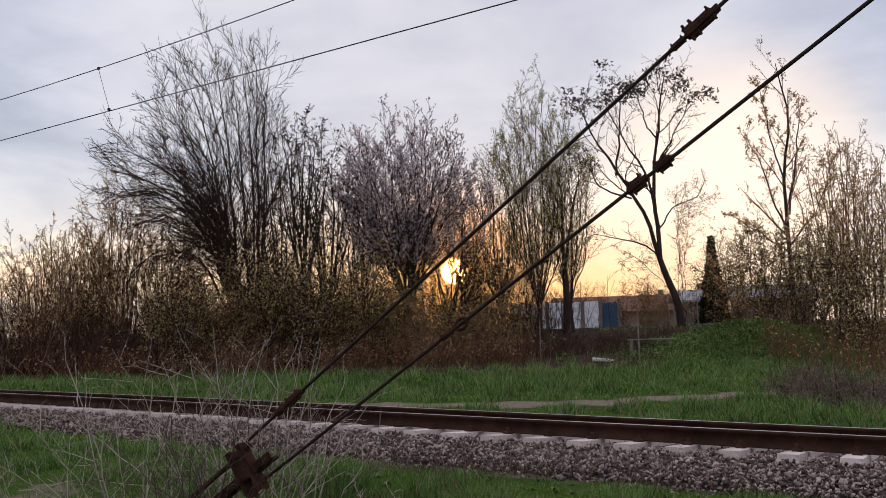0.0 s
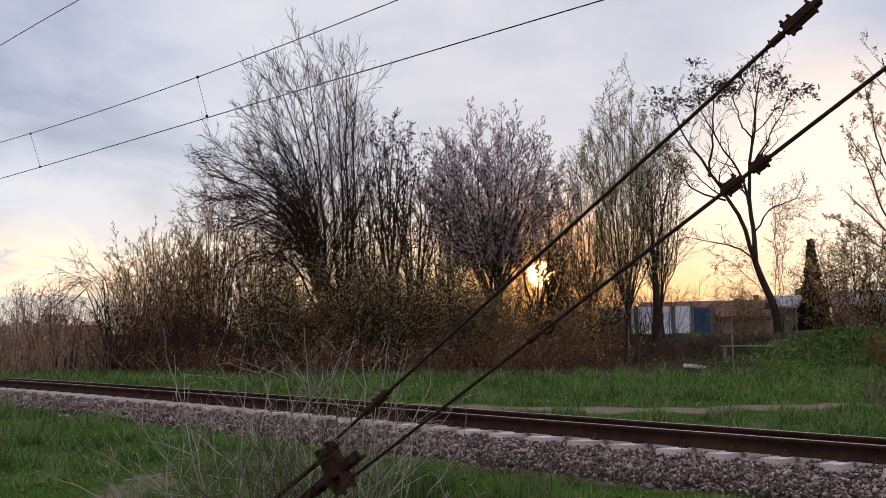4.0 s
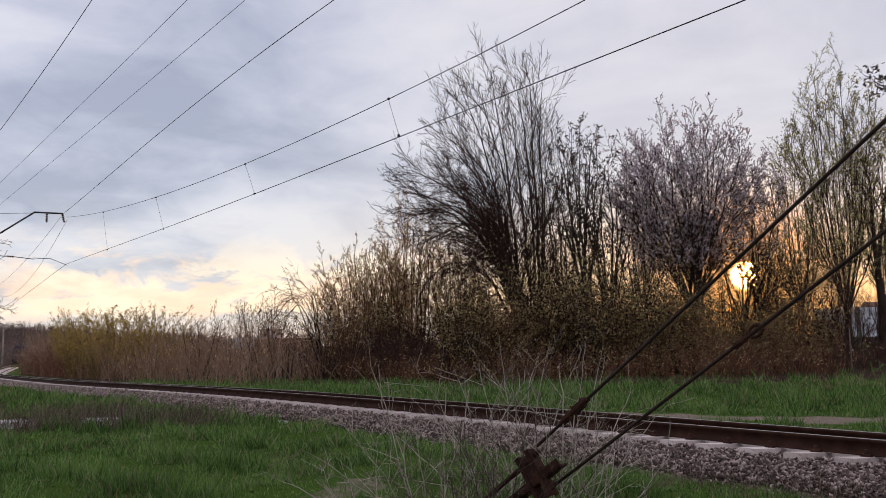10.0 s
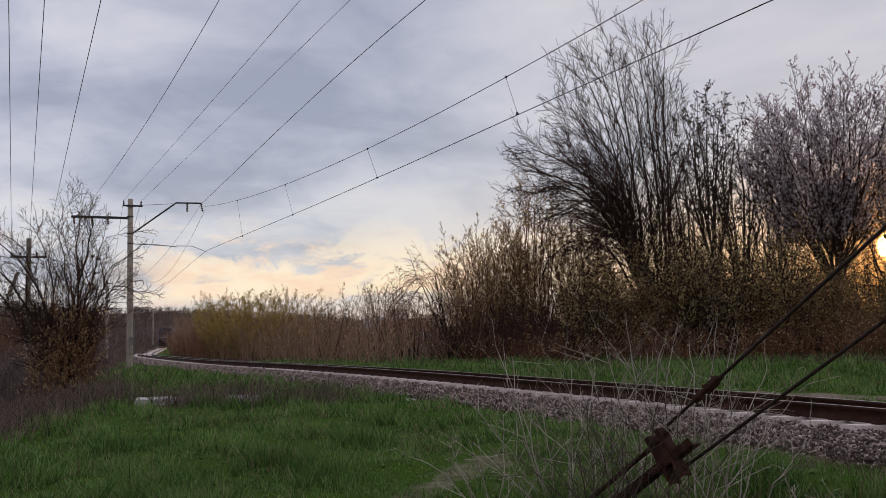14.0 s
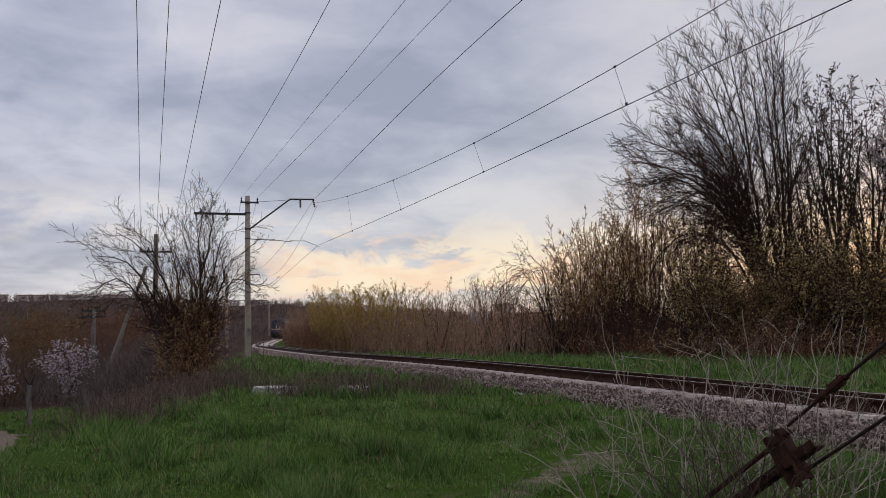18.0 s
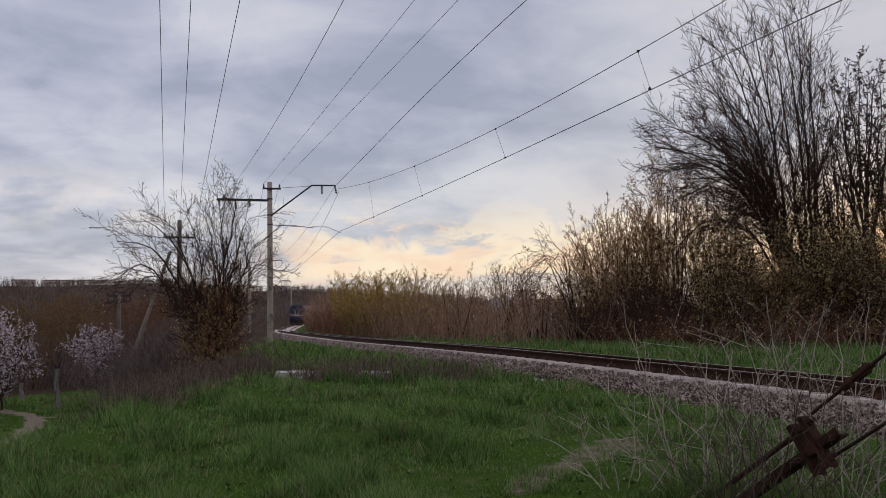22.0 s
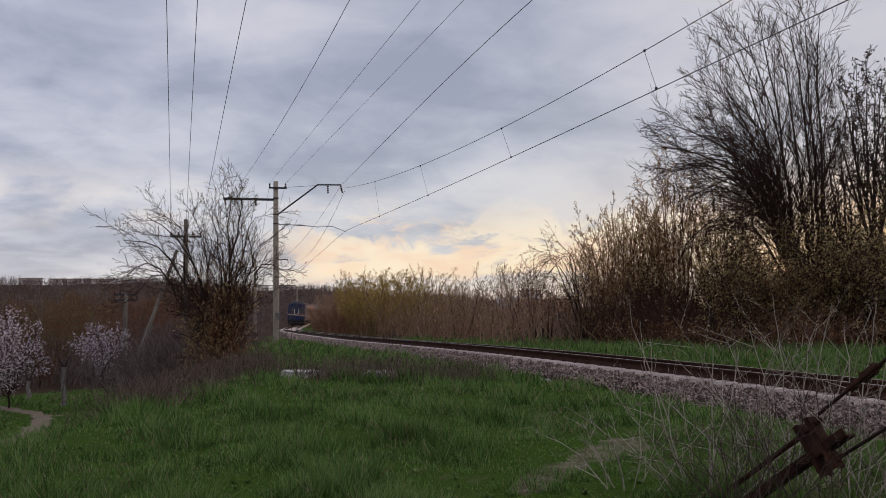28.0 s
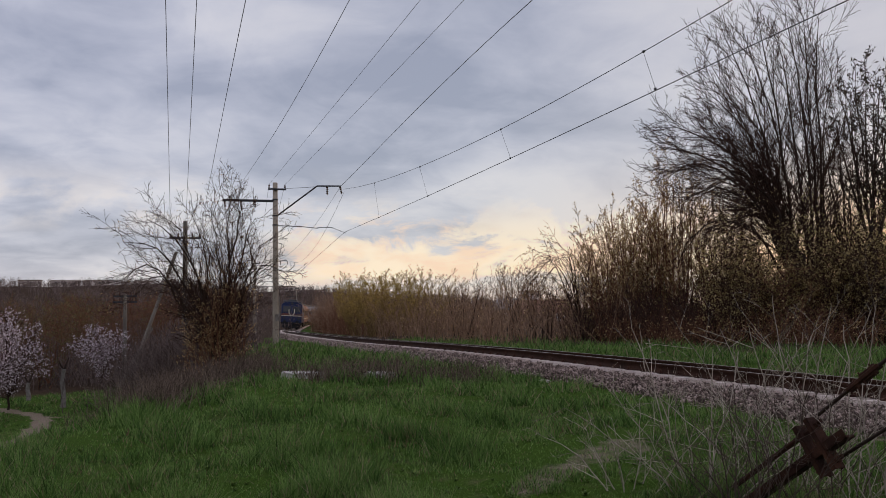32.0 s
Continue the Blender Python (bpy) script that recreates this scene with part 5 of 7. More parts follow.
def thickets():
    pl = [(*spot(az, d), 2.0) for az, d in ((13, 40), (15, 39), (17, 38.5), (19, 37), (21, 36), (23, 35), (25, 35), (27, 35), (29, 35.5), (31, 36))]
    bramble("dark_bramble_thicket", "dark tangled bramble and hop stems smothering the thicket", M_BRAMBLE, pl, 181, 950, 2.6, -0.07, 0.012)
    pl = [(*spot(az, d), 3.0) for az in range(20, 50, 3) for d in (39, 43)]
    foot = [(*spot(az, d), 0.9) for az, d in zip(np.arange(14, 47, 1.2), np.interp(np.arange(14, 47, 1.2), [14, 20, 30, 40, 47], [37.5, 33.2, 31.2, 31.6, 32]))]
    foot += [(*spot(az, d), 0.9) for az, d in ((63.5, 30), (65, 28.5), (66.5, 27), (68, 26), (69.5, 25), (71, 24), (72.5, 23.5))]
    bramble("thicket_foot", "reddish-brown stems and brambles along the foot of the thicket", M_TWIG_RED, foot, 184, 900, 1.35, -0.04, 0.010, leafm=M_BUD, nl=3500, lsize=0.06, sub=(5, 40, 0.45))
    # low scrub, added dark to imitate the tree shade before the fence
    edge = [(*spot(az, d), 0.9) for az, d in ((44, 33), (46, 33.5), (48, 33.5), (50, 34), (52, 34), (54, 34.5), (49, 36), (52.5, 37), (55.5, 37), (46, 36))]
    bramble("garden_edge_scrub", "low dark bramble and leaf litter before the garden fence, added to imitate tree shade", M_BRAMBLE, edge, 186, 700, 0.75, -0.08, 0.010, sub=(5, 45, 0.5))
    bramble("thicket_understorey", "crowded bare understorey stems behind the shrubs", M_BRAMBLE, pl, 182, 800, 2.7, 0.0, 0.015)
    # brown belt beyond the bend
    pl = []
    for s in np.arange(34, 150, 4.0):
        for u in (-5.5, -8.5, -12):
            p, _ = track_at(s, u - GAUGE)
            pl.append((p[0], p[1], 2.2))
    bramble("brown_scrub_belt", "dense belt of reddish-brown bare scrub along the track", M_TWIG_TAN, pl, 183, 2400, 3.3, 0.0, 0.015, leafm=M_BUD, nl=7000, lsize=0.09)
    pl = []
    for s in np.arange(70, 150, 3.0):
        p, _ = track_at(s, -4.4 - GAUGE)
        pl.append((p[0], p[1], 1.5))
    bramble("curve_scrub", "fine reddish-brown bare scrub close inside the curve", M_TWIG_RED, pl, 187, 1300, 2.9, 0.0, 0.016)
    pl = [(*spot(az, d), 1.6) for az, d in ((-6.3, 112), (-6.0, 106), (-5.7, 100), (-5.3, 94), (-4.8, 90), (-5.6, 110), (-5.0, 104), (-4.4, 98))]
    bramble("tall_curve_scrub", "taller brown scrub screening the distant curve", M_TWIG_TAN, pl, 188, 700, 4.6, 0.0, 0.018)
    for s, u, h, sp in ((60, -4.6, 5.0, 3.0), (66, -4.0, 5.0, 2.6), (56, -6.5, 4.6, 3.0)):
        p, _ = track_at(s, u - GAUGE)
        r = np.random.RandomState(int(s))
        o = fan(r, 40, 2, 26, 0, 180, h, 0.03, 1.6)
        plant("yellow_willow_bush", "rounded willow bush glowing yellow-green", "shrub", p[0], p[1], r, (*o, 6, 0.05, 0.02),
              [(7, 0.15, 26, (0.25, 0.45), 4, 0.1, 0.03, 0.6), (4, 0.1, 30, (0.3, 0.6), 2, 0.1, 0.02, 0.7)],
              (M_TWIG_OLIVE, M_TWIG_OLIVE), (M_BUD_YELLOW, 21000, 0.062, 0.05, 0.4, 2), "yellow willow bushes")
    for s, u, h in ((50, -11, 5.0), (44, -10, 4.8), (40, -13, 5.2), (36, -12, 4.2), (74, -7, 4.2), (47, -7, 3.8), (38, -8.5, 3.6)):
        p, _ = track_at(s, u - GAUGE)
        r = np.random.RandomState(int(s * 3))
        o = fan(r, 8, 3, 26, 0, 180, h, 0.05, 0.7)
        plant("brown_shrub", "bare reddish shrub with a few dry leaves", "shrub", p[0], p[1], r, (*o, 6, 0.07, 0.02),
              [(8, 0.2, 34, (0.28, 0.5), 4, 0.12, 0.03, 0.55), (6, 0.1, 36, (0.3, 0.6), 3, 0.13, 0.02, 0.6)],
              (M_BARK, M_TWIG_TAN), (M_BUD_DARK, 900, 0.07, 0.05, 0.6, 2), "brown shrubs beyond the bend")


def bank_bush():
    at = stand(-13.4, 30)
    g = at[2]
    limbs = []
    for off, z, d, hump in ((-3.9, 2.7, 0.2, 1.3), (-3.8, 4.1, -0.5, 0.7), (-3.0, 5.1, 0.5, 0.3), (-3.5, 1.8, -0.8, 1.7), (-2.0, 4.9, -0.9, 0.2), (-1.2, 5.3, 0.9, 0.1), (-0.4, 5.5, -0.4, 0.0), (0.4, 6.1, 0.3, 0.0), (1.0, 5.5, -0.8, 0.0), (1.7, 5.2, 0.6, 0.2), (2.5, 4.3, -0.3, 0.5), (3.0, 3.0, 0.4, 1.0), (2.2, 3.0, -1.0, 0.7), (-2.2, 3.3, 1.2, 0.7), (0.7, 4.2, 1.3, 0.1)):
        zz = 0.92 * (z - g)
        off *= 0.86 if off < 0 else 0.74
        limbs.append([(0.12 * np.sign(off), 0.1 * d, -0.2), (0.10 * off, 0.2 * d, 0.26 * zz), (0.40 * off, 0.5 * d, 0.60 * zz + 0.5 * hump), (0.75 * off, 0.8 * d, 0.88 * zz + 0.7 * hump), (off, d, zz)])
    limbed("bank_tree", "spreading bare tree with tiny buds on the bank", "tree", at, -13.4, 191, limbs, 0.055,
           [(14, 0.14, 34, (0.2, 0.42), 6, 0.07, 0.02, 0.5, 0.35), (8, 0.10, 34, (0.36, 0.66), 4, 0.07, 0.015, 0.62, 0.4), (3, 0.15, 34, (0.4, 0.7), 3, 0.07, 0.0, 0.75, 0.4)],
           (M_BARK, M_TWIG), (M_BUD, 1500, 0.05, 0.03, 0.55), end=0.2, wob=0.06, fine=0.0075)
    for az, dist, off, h, n, seed in ((-13.0, 29.4, 0.2, 3.6, 16, 192), (-14.2, 29.6, -0.1, 2.8, 12, 194)):
        r = np.random.RandomState(seed)
        limbed("budding_shrub", "shrub with small yellowish buds at the foot of the tree", "shrub", stand(az, dist), az, seed + 400, upswept(r, n, 1.0, h, 0.3, 0.9, 0.5, 0.0, 0.5, 0.6), 0.02,
               [(9, 0.15, 36, (0.18, 0.36), 4, 0.1, 0.03, 0.6, 0.3), (4, 0.15, 40, (0.35, 0.6), 3, 0.1, 0.02, 0.7)], (M_TWIG_RED, M_TWIG_RED), (M_BUD, 2400, 0.048, 0.04, 0.6), end=0.3, fine=0.0068)
    pl = [(*spot(-15, 33), 2.0), (*spot(-17, 36), 2.5), (*spot(-14, 37), 2.0), (*spot(-13.0, 38), 1.2), (*spot(-15.5, 42), 3), (*spot(-16.5, 34), 1.6), (*spot(-17.4, 36), 1.4), (*spot(-18.4, 39), 1.4)]
    bramble("bank_scrub", "reddish-brown bare scrub on the bank below the mast", M_TWIG_HILL, pl, 193, 1000, 2.3, 0.0, 0.011)


def valley_plants():
    for az, dist, cr, seed, n in ((-26.3, 42, [(-0.6, 2.3, 3.0, 1.7, 1), (0.8, 1.4, 2.2, 1.0, 0.4)], 201, 260), (-29.3, 40, [(0, 2.3, 3.2, 1.8, 1)], 203, 240), (-20.9, 50, [(0, 1.8, 2.4, 1.3, 1)], 202, 200), (-27.6, 37, [(-0.5, 2.2, 2.6, 1.7, 1)], 204, 240)):
        grown("almond_tree", "low fruit tree in pale pink blossom in the valley", "tree", stand(az, dist), az, cr, n, seed, 0.34, 0.02, 0.35, 1.5, 1, 0.3, [(0, 0.9)], 0.008, 2.2,
              (3, 0.5, 44, 0.03), (2, 0.25, 42, 0.03), (M_BARK, M_TWIG), (M_BLOSSOM, 15 * n, 0.07, 0.05, 0.8), "blossoming trees in the valley", stems=9)
    for az, dist, h, seed in ((-23.2, 60, 2.3, 211), (-25.6, 64, 2.0, 212), (-21.6, 58, 2.0, 213), (-18.6, 56, 2.0, 214), (-16.8, 54, 1.9, 215), (-28.5, 62, 2.2, 216), (-24.4, 54, 2.0, 217), (-22.4, 66, 2.4, 218), (-19.8, 64, 2.4, 219), (-27, 70, 2.6, 220), (-17.6, 66, 2.2, 221)):
        grown("valley_tree", "bare valley tree with a haze of olive buds", "tree", stand(az, dist), az, [(0, 2.0, h + 1.5, h, 1)], 200, seed, 0.42, 0.12, 0.28, 1.5, 2, 0.5, [(0, 1.0)], 0.01, 2.2,
              (3, 0.7, 42, 0.05), (2, 0.4, 42, 0.0), (M_BARK, M_TWIG_RED), (M_BUD_OLIVE, 2600 if az < -20 else 700, 0.07, 0.06, 0.7), "trees on the valley floor", stems=8, fine=0.010)
    pl = [(*spot(a, d), 2.4) for a, d in ((-31, 56), (-28.5, 54), (-26.5, 57), (-24.5, 60), (-22.5, 55), (-20.3, 56), (-18.2, 52), (-16.4, 50), (-15, 52))]
    bramble("valley_scrub", "brown bare scrub along the edge of the valley meadow", M_TWIG_HILL, pl, 217, 700, 3.0, 0.0, 0.014, sub=(5, 38, 0.5))
    # whitewashed trunks
    for az, dist, h, rad in ((-23.2, 40, 1.75, 0.12), (-25.2, 46, 0.9, 0.12), (-31, 44, 1.8, 0.15)):
        x, y = spot(az, dist)
        top = thing("whitewashed_stump", Matrix.Translation((x, y, ground_z(x, y))), "cut tree trunk with flaking whitewash", "stump", "whitewashed trunks")
        P, _ = spline([(0, 0, -0.2), (0.03, 0, h * 0.3), (-0.04, 0.02, h * 0.65), (0.03, 0, h)], 9)
        v, f = tubes(P[None], (rad * (0.72 + 0.2 * np.linspace(1, 0, 9) + 0.35 * np.exp(-np.arange(9.0))))[None], 9)
        raw("trunk", v, f, M_WHITEWASH, top, smooth=True)
        b = B()
        rod(b, (0.03, 0, h * 0.97), (0.2, 0.1, h + 0.5), 0.06, 0.02, 6)
        rod(b, (0.0, 0, h * 0.97), (-0.18, -0.1, h + 0.35), 0.05, 0.02, 6)
        part("snag", b, M_BARK, top)


def far_woods():
    r = np.random.RandomState(221)
    n = 7000
    az = np.radians(r.uniform(-38, 9, n))
    dist = 64 + 420 * r.uniform(0, 1, n) ** 0.9
    keep = ~((np.degrees(az) > -12.5) & (dist < 240))
    az, dist = az[keep], dist[keep]
    x, y = dist * np.sin(az), dist * np.cos(az)
    S, U, _ = lateral(x, y)
    keep = np.abs(U) > 7
    x, y, dist = x[keep], y[keep], dist[keep]
    n = len(x)
    start = np.stack([x, y, terrain(x, y) - 0.2], -1)
    ln = r.uniform(2.2, 4.0, n)
    d = unit(np.stack([0.3 * r.normal(size=n), 0.3 * r.normal(size=n), np.ones(n)], -1))
    P = run_out(r, start, d, ln, 3, 0.05, 0.02)
    k = np.maximum(1, dist / 110)[:, None]
    R = 0.04 * k * np.linspace(1, 0.3, 4)[None]
    C, RC, cl = branch(r, P, R, ln, 7, 0.15, 48, (0.45, 0.8), 2, 0.12, 0.06, 0.5, fine=0.03)
    D, RD, _ = branch(r, C, RC, cl, 3, 0.2, 34, (0.4, 0.7), 1, 0.1, 0.1, 0.7, fine=0.03)
    v, f = gather([tubes(P, R, 3), tubes(C, RC, 3), tubes(D, RD, 3)])
    tagged(raw("hillside_woods", v, f, M_TWIG_HILL), "bare brown woods covering the far hillside", "woods", kind="stuff")


def soil_near(x, y):
    w = np.zeros(x.shape)
    for pts, half, full in PATHS:
        w = np.maximum(w, 1 - smoothstep(near_line(x, y, pts), half, half + 1.2))
    return w


def grass():
    r = np.random.RandomState(231)
    n = 900000
    az = np.radians(r.uniform(-31, 76, n))
    dist = 4.6 + 44 * r.uniform(0, 1, n) ** 2.0
    x, y = dist * np.sin(az), dist * np.cos(az)
    S, U, _ = lateral(x, y)
    bare = np.maximum(soil_of(x, y), shaded_litter_of(x, y) * 0.93)
    verge = smoothstep(np.abs(U + 0.90) + 0.35 * wavy(x, y, 41, 1.2, 3), 1.95, 2.45)
    clump = np.clip(0.5 + 0.8 * wavy(x, y, 42, 1.5, 4), 0, 1)
    keep = r.uniform(0, 1, n) < (1 - bare) * verge * (0.22 + 0.78 * clump)
    x, y, dist, clump, U = x[keep], y[keep], dist[keep], clump[keep], U[keep]
    n = len(x)
    z = terrain(x, y)
    tall = 0.5 + 0.5 * wavy(x, y, 43, 5.0, 4)
    near = soil_near(x, y)
    h = (0.020 + 0.075 * tall ** 2 + 0.19 * clump ** 4) * r.uniform(0.4, 1.5, n) * np.where(U < -4, 1.25, 1.0) * (1 - 0.6 * near)
    w = np.maximum(0.0028, 0.00062 * dist) * r.uniform(0.7, 1.4, n)
    a = r.uniform(0, 6.283, n)
    lean = 0.45 * r.normal(size=(n, 2))
    base = np.stack([x, y, z - 0.01], -1)
    side = np.stack([np.cos(a), np.sin(a), 0 * a], -1) * w[:, None]
    tip = base + np.stack([lean[:, 0] * h, lean[:, 1] * h, h], -1)
    V = np.stack([base - side, base + side, tip + side * 0.1], 1)
    dry = r.uniform(0, 1, n) < 0.04 + 0.18 * (1 - tall) ** 2
    for nm, m, mat, lab in (("meadow_grass", ~dry, M_GRASS, "short bright spring grass in uneven tufts"), ("dry_grass", dry, M_STRAW, "scattered straw-coloured dry blades")):
        k = int(m.sum())
        ob = raw(nm, V[m].reshape(-1, 3), np.arange(3 * k).reshape(k, 3), mat)
        tagged(ob, lab, "grass", kind="stuff")


def meadow_herbs():
    """Low broad-leaved plants and fallen leaves between the grass."""
    r = np.random.RandomState(235)
    n = 2600
    az, dist = np.radians(r.uniform(-30, 74, n)), 5 + 20 * r.uniform(0, 1, n) ** 1.5
    x, y = dist * np.sin(az), dist * np.cos(az)
    _, U, _ = lateral(x, y)
    keep = (np.abs(U + 0.9) > 2.3) & (soil_of(x, y) < 0.5) & (shaded_litter_of(x, y) < 0.6)
    x, y = x[keep], y[keep]
    k = 14
    n = len(x)
    c = np.repeat(np.stack([x, y, terrain(x, y)], -1), k, 0)
    a = r.uniform(0, 6.283, n * k)
    up = r.uniform(0.25, 1.3, n * k)
    d = unit(np.stack([np.cos(a), np.sin(a), up], -1))
    s = np.repeat(r.uniform(0.018, 0.06, n), k)[:, None] * r.uniform(0.6, 1.2, (n * k, 1))
    b = unit(np.cross(d, np.array([0, 0, 1.0]))) * s * 0.22
    V = np.stack([c, c + d * s * 0.55 + b, c + d * s, c + d * s * 0.55 - b], 1)
    m = 1500
    mx, my = 29.3 + 1.9 * r.normal(size=m), 15.9 + 1.9 * r.normal(size=m)
    k2 = 16
    cm = np.repeat(np.stack([mx, my, terrain(mx, my)], -1), k2, 0) + np.array([0.16, 0.16, 0.0]) * r.normal(size=(m * k2, 3))
    dm = unit(r.normal(size=(m * k2, 3)) + np.array([0, 0, 0.9]))
    sm = r.uniform(0.05, 0.13, (m * k2, 1))
    bm_ = unit(np.cross(dm, np.array([0, 0, 1.0]))) * sm * 0.3
    cm[:, 2] += r.uniform(0, 0.22, m * k2)
    VM = np.stack([cm, cm + dm * sm * 0.55 + bm_, cm + dm * sm, cm + dm * sm * 0.55 - bm_], 1)
    tagged(raw("mound_herbs", VM.reshape(-1, 3), np.arange(4 * m * k2).reshape(-1, 4), M_HERB), "dark green leafy weeds covering the mound", "plants", kind="stuff")
    tagged(raw("meadow_herbs", V.reshape(-1, 3), np.arange(4 * n * k).reshape(-1, 4), M_HERB), "low broad-leaved weeds in the meadow", "plants", kind="stuff")


def weeds():
    """Dry stalks on the shoulder, the bank and the far verge."""
    pl = [(*spot(a, d), w) for a, d, w in ((-6, 18.2, 0.9), (-4, 17.8, 0.9), (-2, 17.4, 0.9), (0, 17.2, 0.9), (2.2, 17.0, 0.8), (-9.5, 19.4, 0.8), (-7.0, 17.6, 0.5), (-5, 19.8, 0.7), (-1.5, 19.5, 0.7), (4.0, 16.6, 0.6), (-11.5, 22, 1.0))]
    bramble("dry_weeds", "standing dry brown weed stalks by the concrete slabs", M_WEED, pl, 241, 1000, 0.50, 0.05, 0.005, sub=(4, 28, 0.5))
    pl = [(*spot(a, d), w) for a, d, w in ((-13, 20, 0.8), (-14.5, 18.4, 0.8), (-16, 17, 0.8), (-17.5, 15.4, 0.8), (-18.8, 14, 0.7), (-12.3, 22, 0.9), (-15.5, 20, 0.8), (-17, 18, 0.8), (-11.6, 25, 0.8))]
    bramble("bank_weeds", "brown dead weeds matted on the bank", M_WEED, pl, 242, 1700, 0.62, 0.0, 0.005, sub=(4, 42, 0.5))
    pl = [(*spot(a, d), w) for a, d, w in ((66, 17.6, 0.9), (68, 17.0, 1.0), (70, 16.4, 1.0), (72, 16.4, 1.0), (74, 16, 1.0), (64.4, 18.4, 0.5))]
    bramble("dead_brushwood", "low heap of dead brown brushwood beside the track", M_WEED, pl, 243, 900, 0.75, -0.16, 0.007, sub=(5, 50, 0.5))
    pl = [(*spot(a, d), w) for a, d, w in ((40, 8.4, 0.5), (43, 8.6, 0.45), (46, 8.6, 0.4), (50, 8.4, 0.4), (36.5, 8.8, 0.4), (55, 8.2, 0.4), (60, 8.0, 0.35))]
    bramble("ballast_weeds", "short brown dead weeds at the foot of the ballast", M_WEED, pl, 245, 260, 0.34, -0.02, 0.0028, sub=(4, 42, 0.5))
    pl = [(*spot(a, d), w) for a, d, w in ((45, 24, 1.2), (47.5, 25, 1.0), (55, 28, 1.5), (66, 26, 1.6), (69, 25, 1.6), (63, 30, 1.5), (57.5, 31, 1.5), (72, 24, 1.5), (51, 33, 2))]
    bramble("verge_weeds", "pale dry stalks standing in the far meadow", M_STRAW, pl, 244, 420, 0.5, 0.04, 0.004, sub=(4, 28, 0.45))


def dead_shrub():
    """Pale leafless shrubs of straight thin stems round the anchor."""
    for az, dist, n, a, top, seed, pale in ((19.6, 6.8, 10, 1.2, 1.55, 251, True), (25.0, 7.2, 11, 1.15, 1.9, 252, True), (30.6, 6.5, 7, 0.7, 1.3, 253, True), (14.6, 7.0, 6, 0.8, 0.9, 254, True), (28.4, 7.0, 9, 1.0, 1.65, 256, True),
                                            (23.2, 6.1, 9, 0.75, 1.15, 255, False), (26.6, 6.4, 9, 0.6, 1.25, 257, False), (21.6, 6.5, 7, 0.6, 0.95, 258, False), (35.5, 5.9, 5, 0.5, 0.55, 259, True)):
        r = np.random.RandomState(seed)
        limbed("dead_shrub", "pale leafless shrub of thin straight stems round the anchor" if pale else "dark leafless shrub of fine twigs beside the anchor", "shrub", stand(az, dist), az, seed + 400,
               upswept(r, n, a, top, 0.45, 0.5, 0.12, 0.0, 0.55, 0.55), 0.0065 if pale else 0.006, [(7, 0.18, 40, (0.22, 0.5), 4, 0.07, 0.02, 0.62, 0.35), (3, 0.2, 42, (0.3, 0.6), 3, 0.08, 0.02, 0.7)],
               (M_TWIG_PALE if pale else M_STEM, M_TWIG_PALE if pale else M_STEM), None, "dead shrubs round the anchor", end=0.35, wob=0.012, fine=0.0021)


tall_ash()
slender_tree()
plum_trees()
willow_trees()
left_willow()
acacia()
right_trees()
hedge_shrubs()
saplings()
thickets()
bank_bush()
valley_plants()
far_woods()
grass()
meadow_herbs()
weeds()
dead_shrub()

# ---- masts, wires, anchor ----
def frame_at(x, y, z, heading):
    """Pose with local x across the track (away from the camera's side) and y along it."""
    return Matrix.Translation((x, y, z)) @ Euler((0, 0, -heading)).to_matrix().to_4x4()


def insulator(name, parent, a, b, discs=4, r=0.075):
    bm = B()
    a, b = Vector(a), Vector(b)
    rod(bm, a, b, 0.016, 0.016, 6)
    for i in range(discs):
        c = a.lerp(b, (i + 0.7) / (discs + 0.4))
        d = (b - a).normalized() * 0.035
        rod(bm, c - d, c + d, r, r * 0.55, 10)
    return part(name, bm, M_PORCELAIN, parent, "brown disc insulator")


